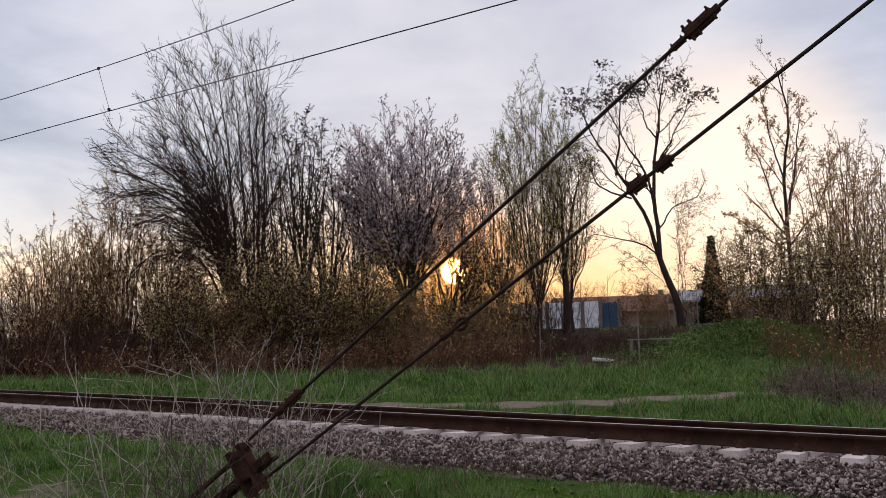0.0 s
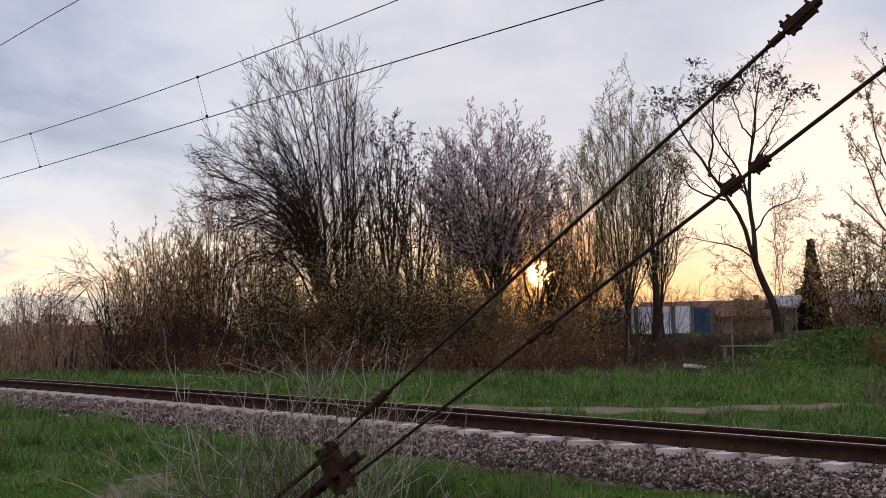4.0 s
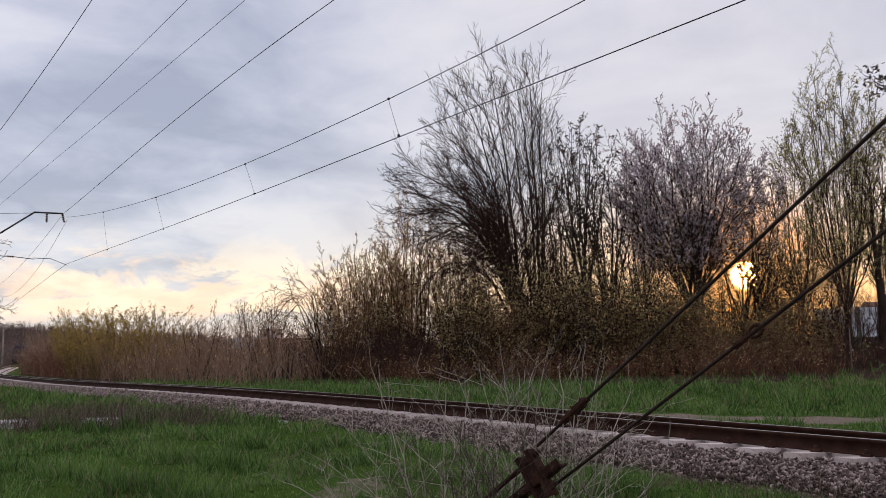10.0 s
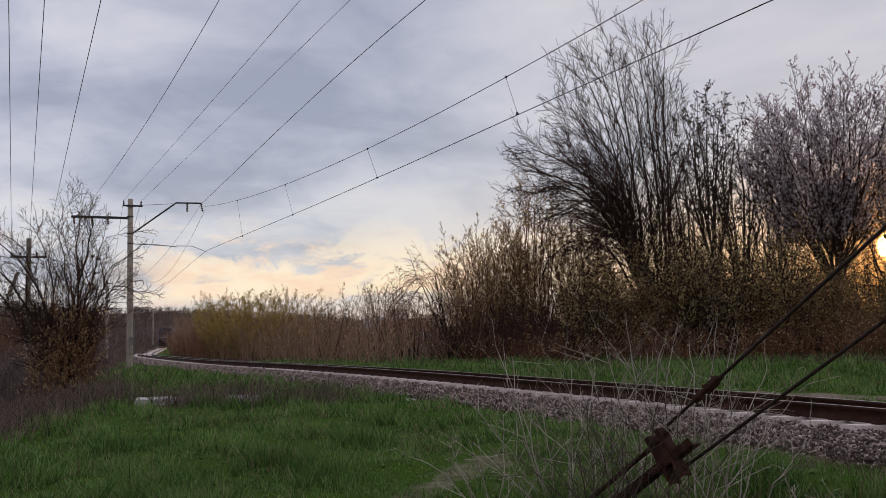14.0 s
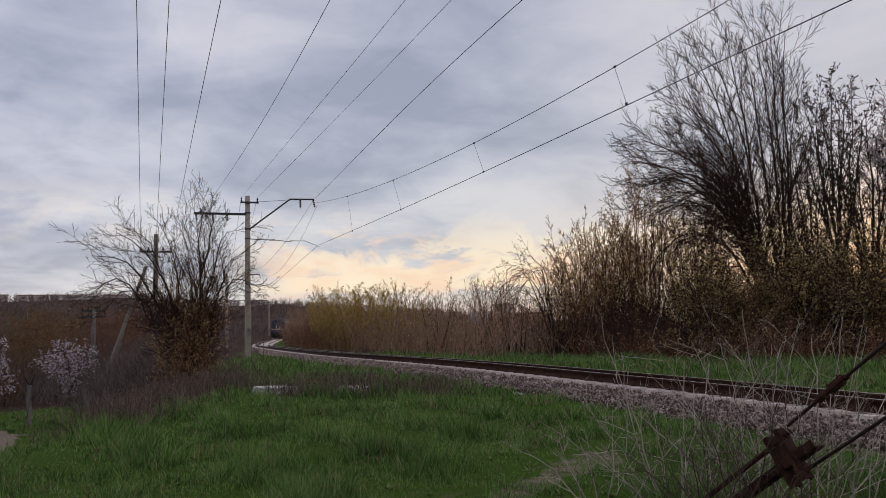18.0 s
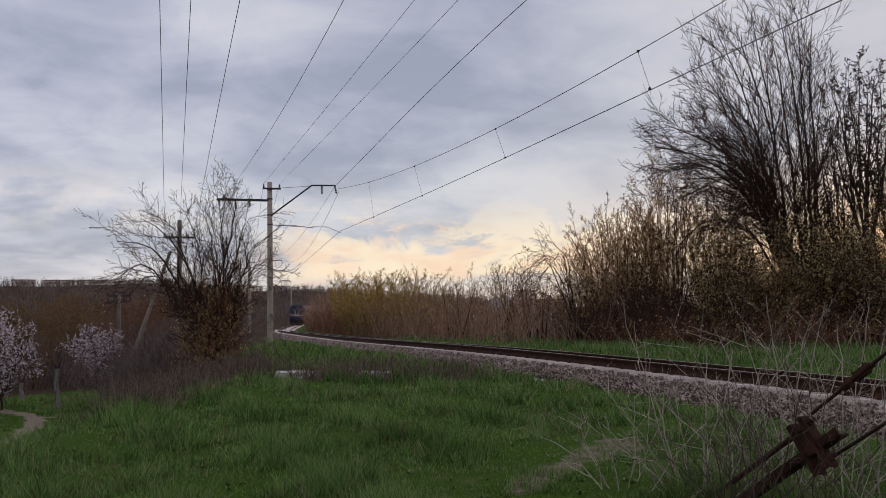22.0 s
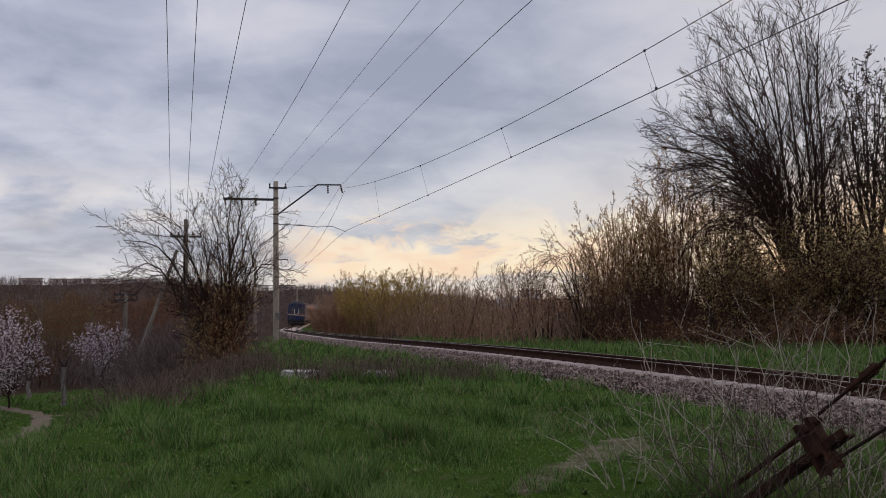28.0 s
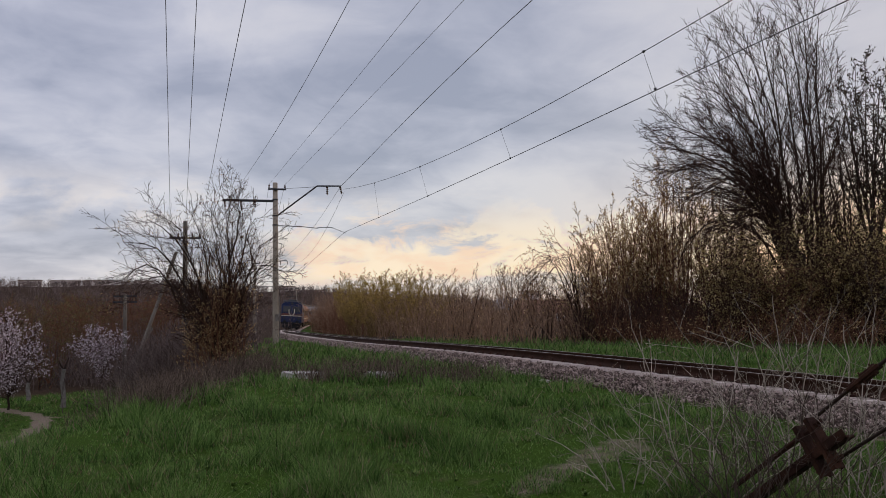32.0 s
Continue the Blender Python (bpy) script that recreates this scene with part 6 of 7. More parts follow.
def mast(x, y, height, heading, label, left_arm=True, reg=True):
    z = ground_z(x, y)
    top = thing("catenary_mast", frame_at(x, y, z, heading), label, "mast", "catenary masts")
    b = B()
    n = 14
    rings = []
    for k, (zz, r) in enumerate(((-0.6, 0.185), (0.3, 0.178), (height * 0.5, 0.160), (height - 0.02, 0.138), (height, 0.120))):
        rings.append([b.verts.new((r * math.cos(2 * math.pi * i / n), r * math.sin(2 * math.pi * i / n), zz)) for i in range(n)])
    for p, q in zip(rings[:-1], rings[1:]):
        for i in range(n):
            b.faces.new((p[i], p[(i + 1) % n], q[(i + 1) % n], q[i]))
    b.faces.new(rings[-1])
    part("pole", b, M_CONCRETE, top, smooth=True)
    h = height
    b = B()
    box(b, -0.42, 0.62, -0.21, -0.14, h - 0.46, h - 0.36, 0.008)
    part("top_crossarm", b, M_IRON, top)
    b = B()
    for zz in (h - 0.41, h - 1.0, h - 1.95, h - 2.5):
        rod(b, (0, 0, zz - 0.035), (0, 0, zz + 0.035), 0.172, 0.172, 14)
    part("clamp_band", b, M_IRON, top)
    for px in (-0.36, 0.55):
        insulator("pin_insulator", top, (px, -0.175, h - 0.37), (px, -0.175, h - 0.13), 2, 0.06)
    if left_arm:
        b = B()
        box(b, -2.98, -0.1, -0.20, -0.14, h - 1.13, h - 1.04, 0.006)
        box(b, -2.98, -0.1, 0.14, 0.20, h - 1.13, h - 1.04, 0.006)
        part("side_crossarm", b, M_IRON, top)
        for px in (-2.85, -1.95, -1.15):
            insulator("insulator_string", top, (px, 0, h - 1.12), (px + 0.03, 0, h - 1.50), 3)
    # cantilever over the track
    b = B()
    rod(b, (0.1, 0, h - 1.95), (2.45, 0, h - 0.13), 0.045, 0.045, 8)
    rod(b, (2.42, 0, h - 0.13), (3.85, 0, h - 0.10), 0.045, 0.045, 8)
    part("cantilever", b, M_IRON, top, "bent dark tubular cantilever")
    b = B()
    rod(b, (0.1, 0, h - 0.38), (2.5, 0, h - 0.17), 0.012, 0.012, 6)
    part("stay_rod", b, M_IRON, top)
    insulator("messenger_insulator", top, (3.05, 0, h - 0.14), (3.05, 0, h - 0.66), 4)
    insulator("end_insulator", top, (3.82, 0, h - 0.12), (3.92, 0, h - 0.6), 4)
    if reg:
        b = B()
        rod(b, (0.1, 0, h - 2.52), (1.2, 0, h - 2.56), 0.022, 0.022, 8)
        rod(b, (1.55, 0, h - 2.57), (2.5, 0, h - 2.66), 0.020, 0.020, 8)
        rod(b, (2.45, 0, h - 2.60), (3.3, 0, h - 2.60), 0.018, 0.018, 8)
        rod(b, (3.3, 0, h - 2.60), (4.15, 0, h - 2.93), 0.016, 0.013, 8)
        part("registration_arm", b, M_IRON, top, "kinked registration arm holding the contact wire")
        insulator("arm_insulator", top, (1.2, 0, h - 2.56), (1.58, 0, h - 2.57), 3, 0.06)
    b = B()
    box(b, 0.19, 0.23, -0.03, 0.03, 0.1, 2.8, 0.004)
    part("cable_guard", b, M_WHITEWASH, top, "pale cable guard at the mast foot")
    b = B()
    box(b, -0.05, 0.16, -0.215, -0.20, 1.35, 1.75, 0.004)
    part("plate", b, M_WHITEWASH, top, "small pale plate")
    return top


MX, MY = spot(-9.68, 47.2)
MH = float(np.interp(46.0, TS, TH))
MZ = ground_z(MX, MY)
mast(MX, MY, 8.74 - MZ, MH, "weathered round concrete catenary mast with iron crossarms")
HX, HY = 2.84 + 10 * 0.385, 5.6 - 10 * 0.923
HZ = ground_z(HX, HY)
mast(HX, HY, 8.9 - HZ, float(TH[0]), "concrete catenary mast held by two steel guys", True, False)
for s, u in ((97.0, 3.4), (148.0, 3.3), (205.0, 3.3)):
    p, h = track_at(s, u)
    mast(float(p[0]), float(p[1]), 8.9, float(h), "distant concrete catenary mast beside the curve", True, True)
for s, u, hh in ((182.0, -5.0, 7.0), (150.0, -5.2, 5.0)):
    p, h = track_at(s, u)
    x, y = float(p[0]), float(p[1])
    top = thing("trackside_post", Matrix.Translation((x, y, ground_z(x, y))), "slim whitish post beside the distant curve", "post", "trackside posts")
    b = B()
    rod(b, (0, 0, -0.3), (0, 0, hh), 0.13, 0.10, 8)
    part("pole", b, M_WHITEWASH, top)
    b = B()
    rod(b, (0, 0, hh), (0, 0, hh + 0.12), 0.13, 0.05, 8)
    part("cap", b, M_IRON, top)


def wire(name, label, pts, r, group="overhead wires"):
    """A wire through the given places, smoothed."""
    pts = np.array(pts, float)
    t = np.concatenate([[0], np.cumsum(np.linalg.norm(np.diff(pts, axis=0), axis=1))])
    q = np.linspace(0, t[-1], 40)
    P = np.stack([cubic(q, t, pts[:, i]) if len(pts) > 2 else np.interp(q, t, pts[:, i]) for i in range(3)], -1)
    v, f = tubes(P[None], np.full((1, 40), r), 5)
    ob = raw(name, v, f, M_WIRE, None, "", True)
    return tagged(ob, label, "wire", group)


def mast_point(mx, my, mz, h, lx, lz):
    return (mx + lx * math.cos(h), my - lx * math.sin(h), mz + lz)


def sagging(a, b, sag, n=9, over=0.0):
    a, b = np.array(a, float), np.array(b, float)
    t = np.linspace(0, 1 + over, n)[:, None]
    return a + (b - a) * t - np.array([0, 0, 1.0]) * 4 * sag * t * (1 - t)


def overhead():
    top = 8.74 - MZ
    # contact wire: through two places over the track axis
    a, b = track_at(45.0, -0.76)[0], track_at(4.25, -0.76)[0]
    a[2], b[2] = 5.78, 5.66
    c = b + (b - a) * 0.75
    c[2] = 5.75
    mid = (a + b) / 2
    mid[2] = 5.62
    wire("contact_wire", "taut dark contact wire over the track", [a, mid, b, c], 0.0105)
    P = []
    for s in np.arange(45.4, -12, -4.0):
        p = track_at(s, -0.76)[0]
        p[2] = 6.5 + 0.0023 * (s - 17) ** 2
        P.append(p)
    wire("messenger_wire", "sagging messenger wire above the contact wire", P, 0.0095)
    # next span, round the bend
    for s0, s1 in ((45.2, 97.0), (97.0, 148.0)):
        a, b = track_at(s0, -0.76)[0], track_at(s1, -0.76)[0]
        za, zb = float(a[2]) + 6.05, float(b[2]) + 6.05
        a[2], b[2] = (5.78, zb) if s0 < 50 else (za, zb)
        wire("contact_wire", "taut dark contact wire over the track", [a, b], 0.011)
        a[2], b[2] = a[2] + 2.4, b[2] + 2.4
        wire("messenger_wire", "sagging messenger wire above the contact wire", sagging(a, b, 1.6), 0.010)
    # droppers
    for s in (37.0, 29.2, 21.0, 13.4):
        k = (45.0 - s) / (45.0 - 4.25)
        lo = track_at(45.0, -0.76)[0] * (1 - k) + track_at(4.25, -0.76)[0] * k
        lo[2] = 5.62 + 0.16 * (2 * abs(k - 0.5)) ** 2
        hi = track_at(s + 0.2, -0.76)[0]
        hi[2] = 6.5 + 0.0023 * (s - 17) ** 2
        dr = thing("dropper", Matrix.Translation(lo), "thin wire dropper between contact and messenger wire", "dropper", "droppers")
        b = B()
        rod(b, (0, 0, 0.03), Vector(hi - lo) - Vector((0, 0, 0.03)), 0.005, 0.005, 5)
        part("hanger", b, M_WIRE, dr)
        for q in (Vector((0, 0, 0)), Vector(hi - lo)):
            b = B()
            box(b, q.x - 0.024, q.x + 0.024, q.y - 0.03, q.y + 0.03, q.z - 0.024, q.z + 0.024, 0.005)
            part("clip", b, M_IRON, dr)
    # feeders along the masts
    mtop = lambda lx, dz: mast_point(MX, MY, 8.74, MH, lx, dz)
    for name, a, via, r in (
            ("feeder_wire", mtop(3.85, -0.12), (3.45, 21.42, 9.65), 0.0115),
            ("feeder_wire", mtop(0.55, -0.12), (1.36, 18.85, 8.63), 0.0062),
            ("feeder_wire", mtop(-0.36, -0.12), (0.30, 18.9, 8.66), 0.0062),
            ("feeder_wire", mtop(-2.82, -1.5), (-1.02, 13.4, 6.45), 0.006)):
        a, via = np.array(a), np.array(via)
        d = via - a
        k = np.hypot(d[0], d[1])
        e = a + d * (54.0 / k)
        e[2] = a[2] + 0.3
        wire(name, "single feeder wire slung along the masts", [a, via, e], r)
        b_, _ = track_at(97.0, 3.4 - 0.3)
        b_[2] += 8.4
        wire(name, "single feeder wire slung along the masts", sagging(a, b_ + (a - np.array(mtop(0, -0.12))) * 0.6, 0.9), 0.009)


overhead()


def anchor():
    """Rusty anchor of the mast guys."""
    ax = Vector((0.385, -0.923, 0.71)).normalized()
    side = Vector((0, 0, 1)).cross(ax).normalized()
    upv = ax.cross(side).normalized()
    bx, by, bz = 2.84, 5.6, 0.12
    m = Matrix((side, ax, upv)).transposed().to_4x4()
    top = thing("guy_anchor", Matrix.Translation((bx, by, bz)) @ m, "heavily rusted steel guy anchor with bolted cross channels", "anchor")
    b = B()
    box(b, -0.045, 0.045, -1.0, 0.26, -0.075, -0.055, 0.004)
    box(b, -0.045, -0.033, -1.0, 0.26, -0.075, -0.005, 0.004)
    part("anchor_bar", b, M_RUST, top, "flat rusty anchor bar with bolt holes")
    for y0 in (-0.075, 0.045):
        b = B()
        box(b, -0.05, 0.05, y0, y0 + 0.012, -0.20, 0.19, 0.003)
        box(b, -0.05, -0.04, y0 - 0.03, y0 + 0.012, -0.20, 0.19, 0.003)
        box(b, 0.04, 0.05, y0 - 0.03, y0 + 0.012, -0.20, 0.19, 0.003)
        part("channel", b, M_RUST, top, "rusty steel channel")
    for z0 in (-0.14, 0.0, 0.13):
        b = B()
        rod(b, (0, -0.14, z0), (0, 0.12, z0), 0.014, 0.014, 8)
        rod(b, (0, 0.06, z0), (0, 0.085, z0), 0.028, 0.028, 6)
        rod(b, (0, -0.11, z0), (0, -0.085, z0), 0.028, 0.028, 6)
        part("bolt", b, M_RUST, top)
    for yy in (0.16, 0.22, -0.2, -0.3):
        b = B()
        rod(b, (0.0, yy, -0.052), (0.0, yy, -0.045), 0.014, 0.014, 8)
        part("rivet", b, M_IRON, top)
    b = B()
    rod(b, (0, -1.0, 0.12), (0, 0.05, 0.12), 0.02, 0.02, 8)
    part("ground_rod", b, M_RUST, top)
    # guys
    for nm, z0, sl, off in (("upper", 0.33, 0.753, 0.0), ("lower", -0.03, 0.676, 0.06)):
        at = lambda k: Vector((2.84 + 0.385 * k + off * 0.9, 5.6 - 0.923 * k + off * 0.3, z0 + sl * k))
        g = thing("guy_wire", Matrix.Translation(at(0.05)), "dark twisted steel guy cable with clamps" if nm == "upper" else "dark steel guy cable with a ring joint and clamps", "cable", "guys of the mast")
        o = at(0.05)
        R = lambda k: at(k) - o
        P = np.array([R(k) for k in np.linspace(0.0, 9.9, 60)])
        v, f = tubes(P[None], np.full((1, 60), 0.0125), 6)
        raw("cable", v, f, M_CABLE, g, "", True)
        d = (R(1) - R(0)).normalized()
        sd = Vector((0, 0, 1)).cross(d).normalized()

        def knot(k, length, r, name="clamp"):
            c = R(k)
            nn = d.cross(sd).normalized()
            turn = Matrix((d, sd, nn)).transposed().to_4x4()
            b = B()
            box(b, -length * 0.5, length * 0.5, -r * 0.95, r * 0.95, -r * 0.5, r * 0.5, 0.005)
            box(b, -length * 0.36, length * 0.30, -r * 0.6, r * 0.6, -r * 1.05, r * 1.05, 0.005)
            for q in (-0.28, 0.24):
                rod(b, (q * length, -r * 0.5, -r * 1.5), (q * length, -r * 0.5, r * 1.5), r * 0.22, r * 0.22, 6)
                rod(b, (q * length, r * 0.5, r * 1.0), (q * length, r * 0.5, r * 1.35), r * 0.42, r * 0.42, 6)
            bmesh.ops.transform(b, matrix=Matrix.Translation(c) @ turn, verts=b.verts)
            part(name, b, M_RUST, g, "rusty cable clamp")
        if nm == "upper":
            knot(0.42, 0.20, 0.03)
            knot(0.30, 0.12, 0.026)
            knot(3.43, 0.22, 0.036)
            knot(3.36, 0.09, 0.042)
            knot(3.28, 0.14, 0.02)
        else:
            b = B()
            for i in range(14):
                a0, a1 = 2 * math.pi * i / 14, 2 * math.pi * (i + 1) / 14
                nrm = d.cross(sd)
                c = R(1.76)
                rod(b, c + (d * math.cos(a0) * 1.5 + nrm * math.sin(a0)) * 0.034, c + (d * math.cos(a1) * 1.5 + nrm * math.sin(a1)) * 0.034, 0.011, 0.011, 6)
            part("ring", b, M_RUST, g, "rusty steel ring")
            knot(2.98, 0.15, 0.036)
            knot(3.14, 0.13, 0.034)
            knot(1.66, 0.16, 0.018)


anchor()


# ---- small things on the ground ----
def slab(az, dist, w, d, h, turn, label):
    x, y = spot(az, dist)
    r = random.Random(int(dist * 10))
    top = thing("concrete_slab", pose(x, y, ground_z(x, y), 0, 2, turn), label, "slab", "slabs on the shoulder")
    b = B()
    box(b, -w / 2, w / 2, -d / 2, d / 2, -0.1, h, 0.02)
    bmesh.ops.subdivide_edges(b, edges=b.edges[:], cuts=2, use_grid_fill=True)
    for v in b.verts:
        v.co += Vector((r.uniform(-1, 1), r.uniform(-1, 1), r.uniform(-1, 1))) * 0.012
    part("block", b, M_SLAB, top)
    b = B()
    for q in (-0.3, 0.3):
        rod(b, (q * w, 0, h - 0.01), (q * w, 0.03, h + 0.07), 0.008, 0.008, 6)
        rod(b, (q * w, 0.03, h + 0.07), (q * w + 0.08, 0.05, h + 0.01), 0.008, 0.008, 6)
    part("lifting_loop", b, M_RUST, top, "bent rusty lifting loops")


slab(-7.85, 18.6, 0.95, 0.5, 0.14, 6, "pale weathered concrete slab lying in dry weeds")
slab(-2.35, 18.2, 0.72, 0.5, 0.12, -4, "pale broken concrete slab lying in dry weeds")
slab(8.9, 16.4, 0.35, 0.3, 0.05, 20, "small pale concrete fragment in the grass")


def power_pole(az, dist, h, label, strut, arm_w, arm_drop, conc=True):
    x, y = spot(az, dist)
    top = thing("power_pole", Matrix.Translation((x, y, ground_z(x, y))) @ Euler((0, 0, -radians(az))).to_matrix().to_4x4(), label, "pole", "power poles")
    m = M_CONCRETE if conc else M_OLDPOLE
    b = B()
    rod(b, (0, 0, -0.5), (0, 0, h), 0.14, 0.10, 10)
    part("pole", b, m, top)
    if strut:
        b = B()
        rod(b, strut[0], strut[1], 0.095, 0.08, 10)
        part("strut", b, m, top)
    for k, dz in enumerate(arm_drop):
        b = B()
        box(b, -arm_w / 2, arm_w / 2, -0.05, 0.05, h - dz - 0.05, h - dz + 0.05, 0.006)
        part("crossarm", b, M_IRON, top)
        for q in (-0.46, -0.22, 0.22, 0.46):
            insulator("pin_insulator", top, (q * arm_w, 0, h - dz + 0.05), (q * arm_w, 0, h - dz + 0.24), 2, 0.055)
    return top


PZ = ground_z(*spot(-19.55, 50))
power_pole(-19.55, 50, 2.4 - PZ, "grey utility pole with a slanting strut and crossarms in the valley", ((-0.5, -0.4, -0.3), (1.5, 0.2, 3.3)), 1.3, (0.12, 0.45), conc=False)
QZ = ground_z(*spot(-15.75, 41))
power_pole(-15.75, 41, 5.75 - QZ, "old concrete pole with a leaning strut and crossarm", ((-0.42 - 0.36 * (4.15 - QZ), 0.3, -0.3), (-0.42, 0.0, 4.2 - QZ)), 1.5, (0.85,), conc=False)
for az, el_az, k in ((-17.05, -17.14, -0.69), (-15.75, -15.07, 0.0), (-14.4, -11.78, 0.69)):
    a = np.array([*spot(-15.75, 41), 5.2])
    a[:2] += np.array(spot(-15.75 + 90, k))
    dd = 15.0
    via = np.array([*spot(el_az, dd), EYE_Z + dd * math.tan(radians(21.0))])
    e = via + (via - a) * 0.8
    e[2] = via[2] + 0.6
    wire("power_line", "thin power line from the valley poles", [a, via, e], 0.0075, "power lines")


# ---- gardens behind the thicket ----
M_WHITE = surf("white_fence_paint", [(0.55, 0.56, 0.58), (0.72, 0.73, 0.75), (0.80, 0.80, 0.81)], 1.5, 0.6, 0.1, 0, 20)
M_BLUE = surf("blue_painted_metal", [(0.028, 0.06, 0.105), (0.045, 0.088, 0.15)], 2, 0.5, 0.1, 0, 20)
M_ROOF = surf("reddish_tile_roof", [(0.09, 0.04, 0.03), (0.15, 0.07, 0.052), (0.20, 0.10, 0.075)], 1.2, 0.9, 0.4, 0, 14)
M_GREYROOF = surf("grey_sheet_roof", [(0.22, 0.22, 0.23), (0.34, 0.34, 0.35)], 2, 0.7, 0.3, 0, 20, stretch=(6, 1, 1))
M_WALL = surf("brown_brick_wall", [(0.16, 0.10, 0.075), (0.26, 0.17, 0.13)], 2, 0.9, 0.2, 0, 25)
M_BOARD = surf("old_grey_boards", [(0.10, 0.085, 0.07), (0.20, 0.17, 0.145)], 3, 0.9, 0.3, 0, 30, stretch=(4, 4, 0.5))
M_PALEWALL = surf("pale_plaster_block", [(0.60, 0.50, 0.45), (0.76, 0.66, 0.60)], 0.3, 0.9, 0.1, 0, 3)
M_PANE = surf("dark_window_glass", [(0.02, 0.025, 0.03), (0.05, 0.055, 0.065)], 3, 0.12, 0, 0, 20)


def garden_fence():
    x0, y0 = spot(45.6, 63)
    x1, y1 = spot(53.0, 60)
    L = math.hypot(x1 - x0, y1 - y0)
    ang = math.degrees(math.atan2(y1 - y0, x1 - x0))
    z = (ground_z(x0, y0) + ground_z(x1, y1)) / 2
    top = thing("garden_fence", pose(x0, y0, z, 0, 0, ang), "garden fence of white panels with a blue gate", "fence")
    n = 6
    w = L / n
    for k in range(n):
        a, bb = k * w + 0.14, (k + 1) * w - 0.14
        if k == n - 1:
            b = B()
            box(b, a, bb, -0.03, 0.03, 0.05, 1.95, 0.01)
            g = part("gate", b, M_BLUE, top, "blue sheet-metal gate")
            b = B()
            box(b, a, bb, -0.05, -0.034, 0.9, 1.0, 0.005)
            part("rail", b, M_BLUE, g)
            continue
        b = B()
        box(b, a, bb, -0.03, 0.03, 0.05, 1.62, 0.01)
        p = part("panel", b, M_WHITE, top)
        b = B()
        m = 9
        for i in range(m):
            q = a + (bb - a) * (i + 0.5) / m
            box(b, q - 0.05, q + 0.05, -0.02, 0.02, 1.64, 1.98)
        box(b, a, bb, -0.03, 0.03, 1.98, 2.06)
        part("balustrade", b, M_WHITE, p, "openwork white top")
    for k in range(n + 1):
        b = B()
        box(b, k * w - 0.13, k * w + 0.13, -0.13, 0.13, -0.3, 2.15, 0.015)
        part("post", b, M_BOARD, top, "dark post")


def gable_house(az, dist, w, d, wall, roof_h, turn, label, mroof, mwall, z=None, base_drop=0.3, glazed=True):
    x, y = spot(az, dist)
    z = ground_z(x, y) if z is None else z
    top = thing("house", pose(x, y, z, 0, 0, -az + turn), label, "house", "houses beyond the thicket")
    b = B()
    box(b, -w / 2, w / 2, -d / 2, d / 2, -base_drop, wall)
    walls = part("wall", b, mwall, top)
    b = B()
    e = 0.4
    pr = [(-d / 2 - e, wall - 0.12), (0, wall + roof_h), (d / 2 + e, wall - 0.12), (d / 2 + e, wall + 0.06), (0, wall + roof_h + 0.18), (-d / 2 - e, wall + 0.06)]
    vs = [[b.verts.new((sx * (w / 2 + e), p, q)) for p, q in pr] for sx in (-1, 1)]
    for i in range(6):
        b.faces.new((vs[0][i], vs[0][(i + 1) % 6], vs[1][(i + 1) % 6], vs[1][i]))
    for q in vs:
        b.faces.new((q[0], q[1], q[4], q[5]))
        b.faces.new((q[1], q[2], q[3], q[4]))
    bmesh.ops.recalc_face_normals(b, faces=b.faces)
    roof = part("roof", b, mroof, top)
    b = B()
    for sx in (-1, 1):
        x_ = sx * w / 2 * 0.995
        f = [b.verts.new((x_, -d / 2, wall - 0.05)), b.verts.new((x_, d / 2, wall - 0.05)), b.verts.new((x_, 0, wall + roof_h - 0.05))]
        g = [b.verts.new((x_ - sx * 0.2, v.co.y, v.co.z)) for v in f]
        b.faces.new(f)
        b.faces.new(g[::-1])
    part("gable", b, mwall, top)
    b = B()
    box(b, w * 0.2, w * 0.2 + 0.5, 0.3, 0.8, wall + roof_h * 0.4, wall + roof_h + 0.7, 0.02)
    part("chimney", b, M_WALL, roof)
    for k in range(max(2, int(w / 3)) if glazed else 0):
        cx = -w / 2 + (k + 0.5) * w / max(2, int(w / 3))
        b = B()
        for q in ((-0.6, -0.5), (0.5, 0.6)):
            box(b, cx + q[0], cx + q[1], -d / 2 - 0.06, -d / 2 + 0.02, 0.8, 2.2)
        box(b, cx - 0.5, cx + 0.5, -d / 2 - 0.06, -d / 2 + 0.02, 2.1, 2.2)
        box(b, cx - 0.5, cx + 0.5, -d / 2 - 0.06, -d / 2 + 0.02, 0.8, 0.9)
        wnd = part("window", b, M_WHITE, top, "white window frame")
        b = B()
        box(b, cx - 0.5, cx + 0.5, -d / 2 - 0.02, -d / 2 + 0.03, 0.9, 2.1)
        part("pane", b, M_PANE, wnd)
    return top


garden_fence()
gable_house(53.6, 84, 15, 8, 1.6, 1.5, -8, "low house with a reddish tiled roof behind the fence", M_ROOF, M_WALL, glazed=False)
gable_house(57.9, 66, 2.6, 2.6, 1.9, 0.7, 10, "small grey-roofed shed with weathered board walls", M_GREYROOF, M_BOARD, glazed=False)
gable_house(62.8, 60, 5.0, 3.5, 1.9, 0.7, 5, "low old shed with a grey roof among the scrub", M_GREYROOF, M_BOARD, glazed=False)
gable_house(9.3, 125, 8, 6, 2.0, 1.9, 12, "brown-roofed house beyond the scrub belt", M_ROOF, M_WALL)
gable_house(7.4, 140, 6, 6, 2.8, 1.8, -15, "house with a dark roof beyond the scrub belt", M_GREYROOF, M_WALL)


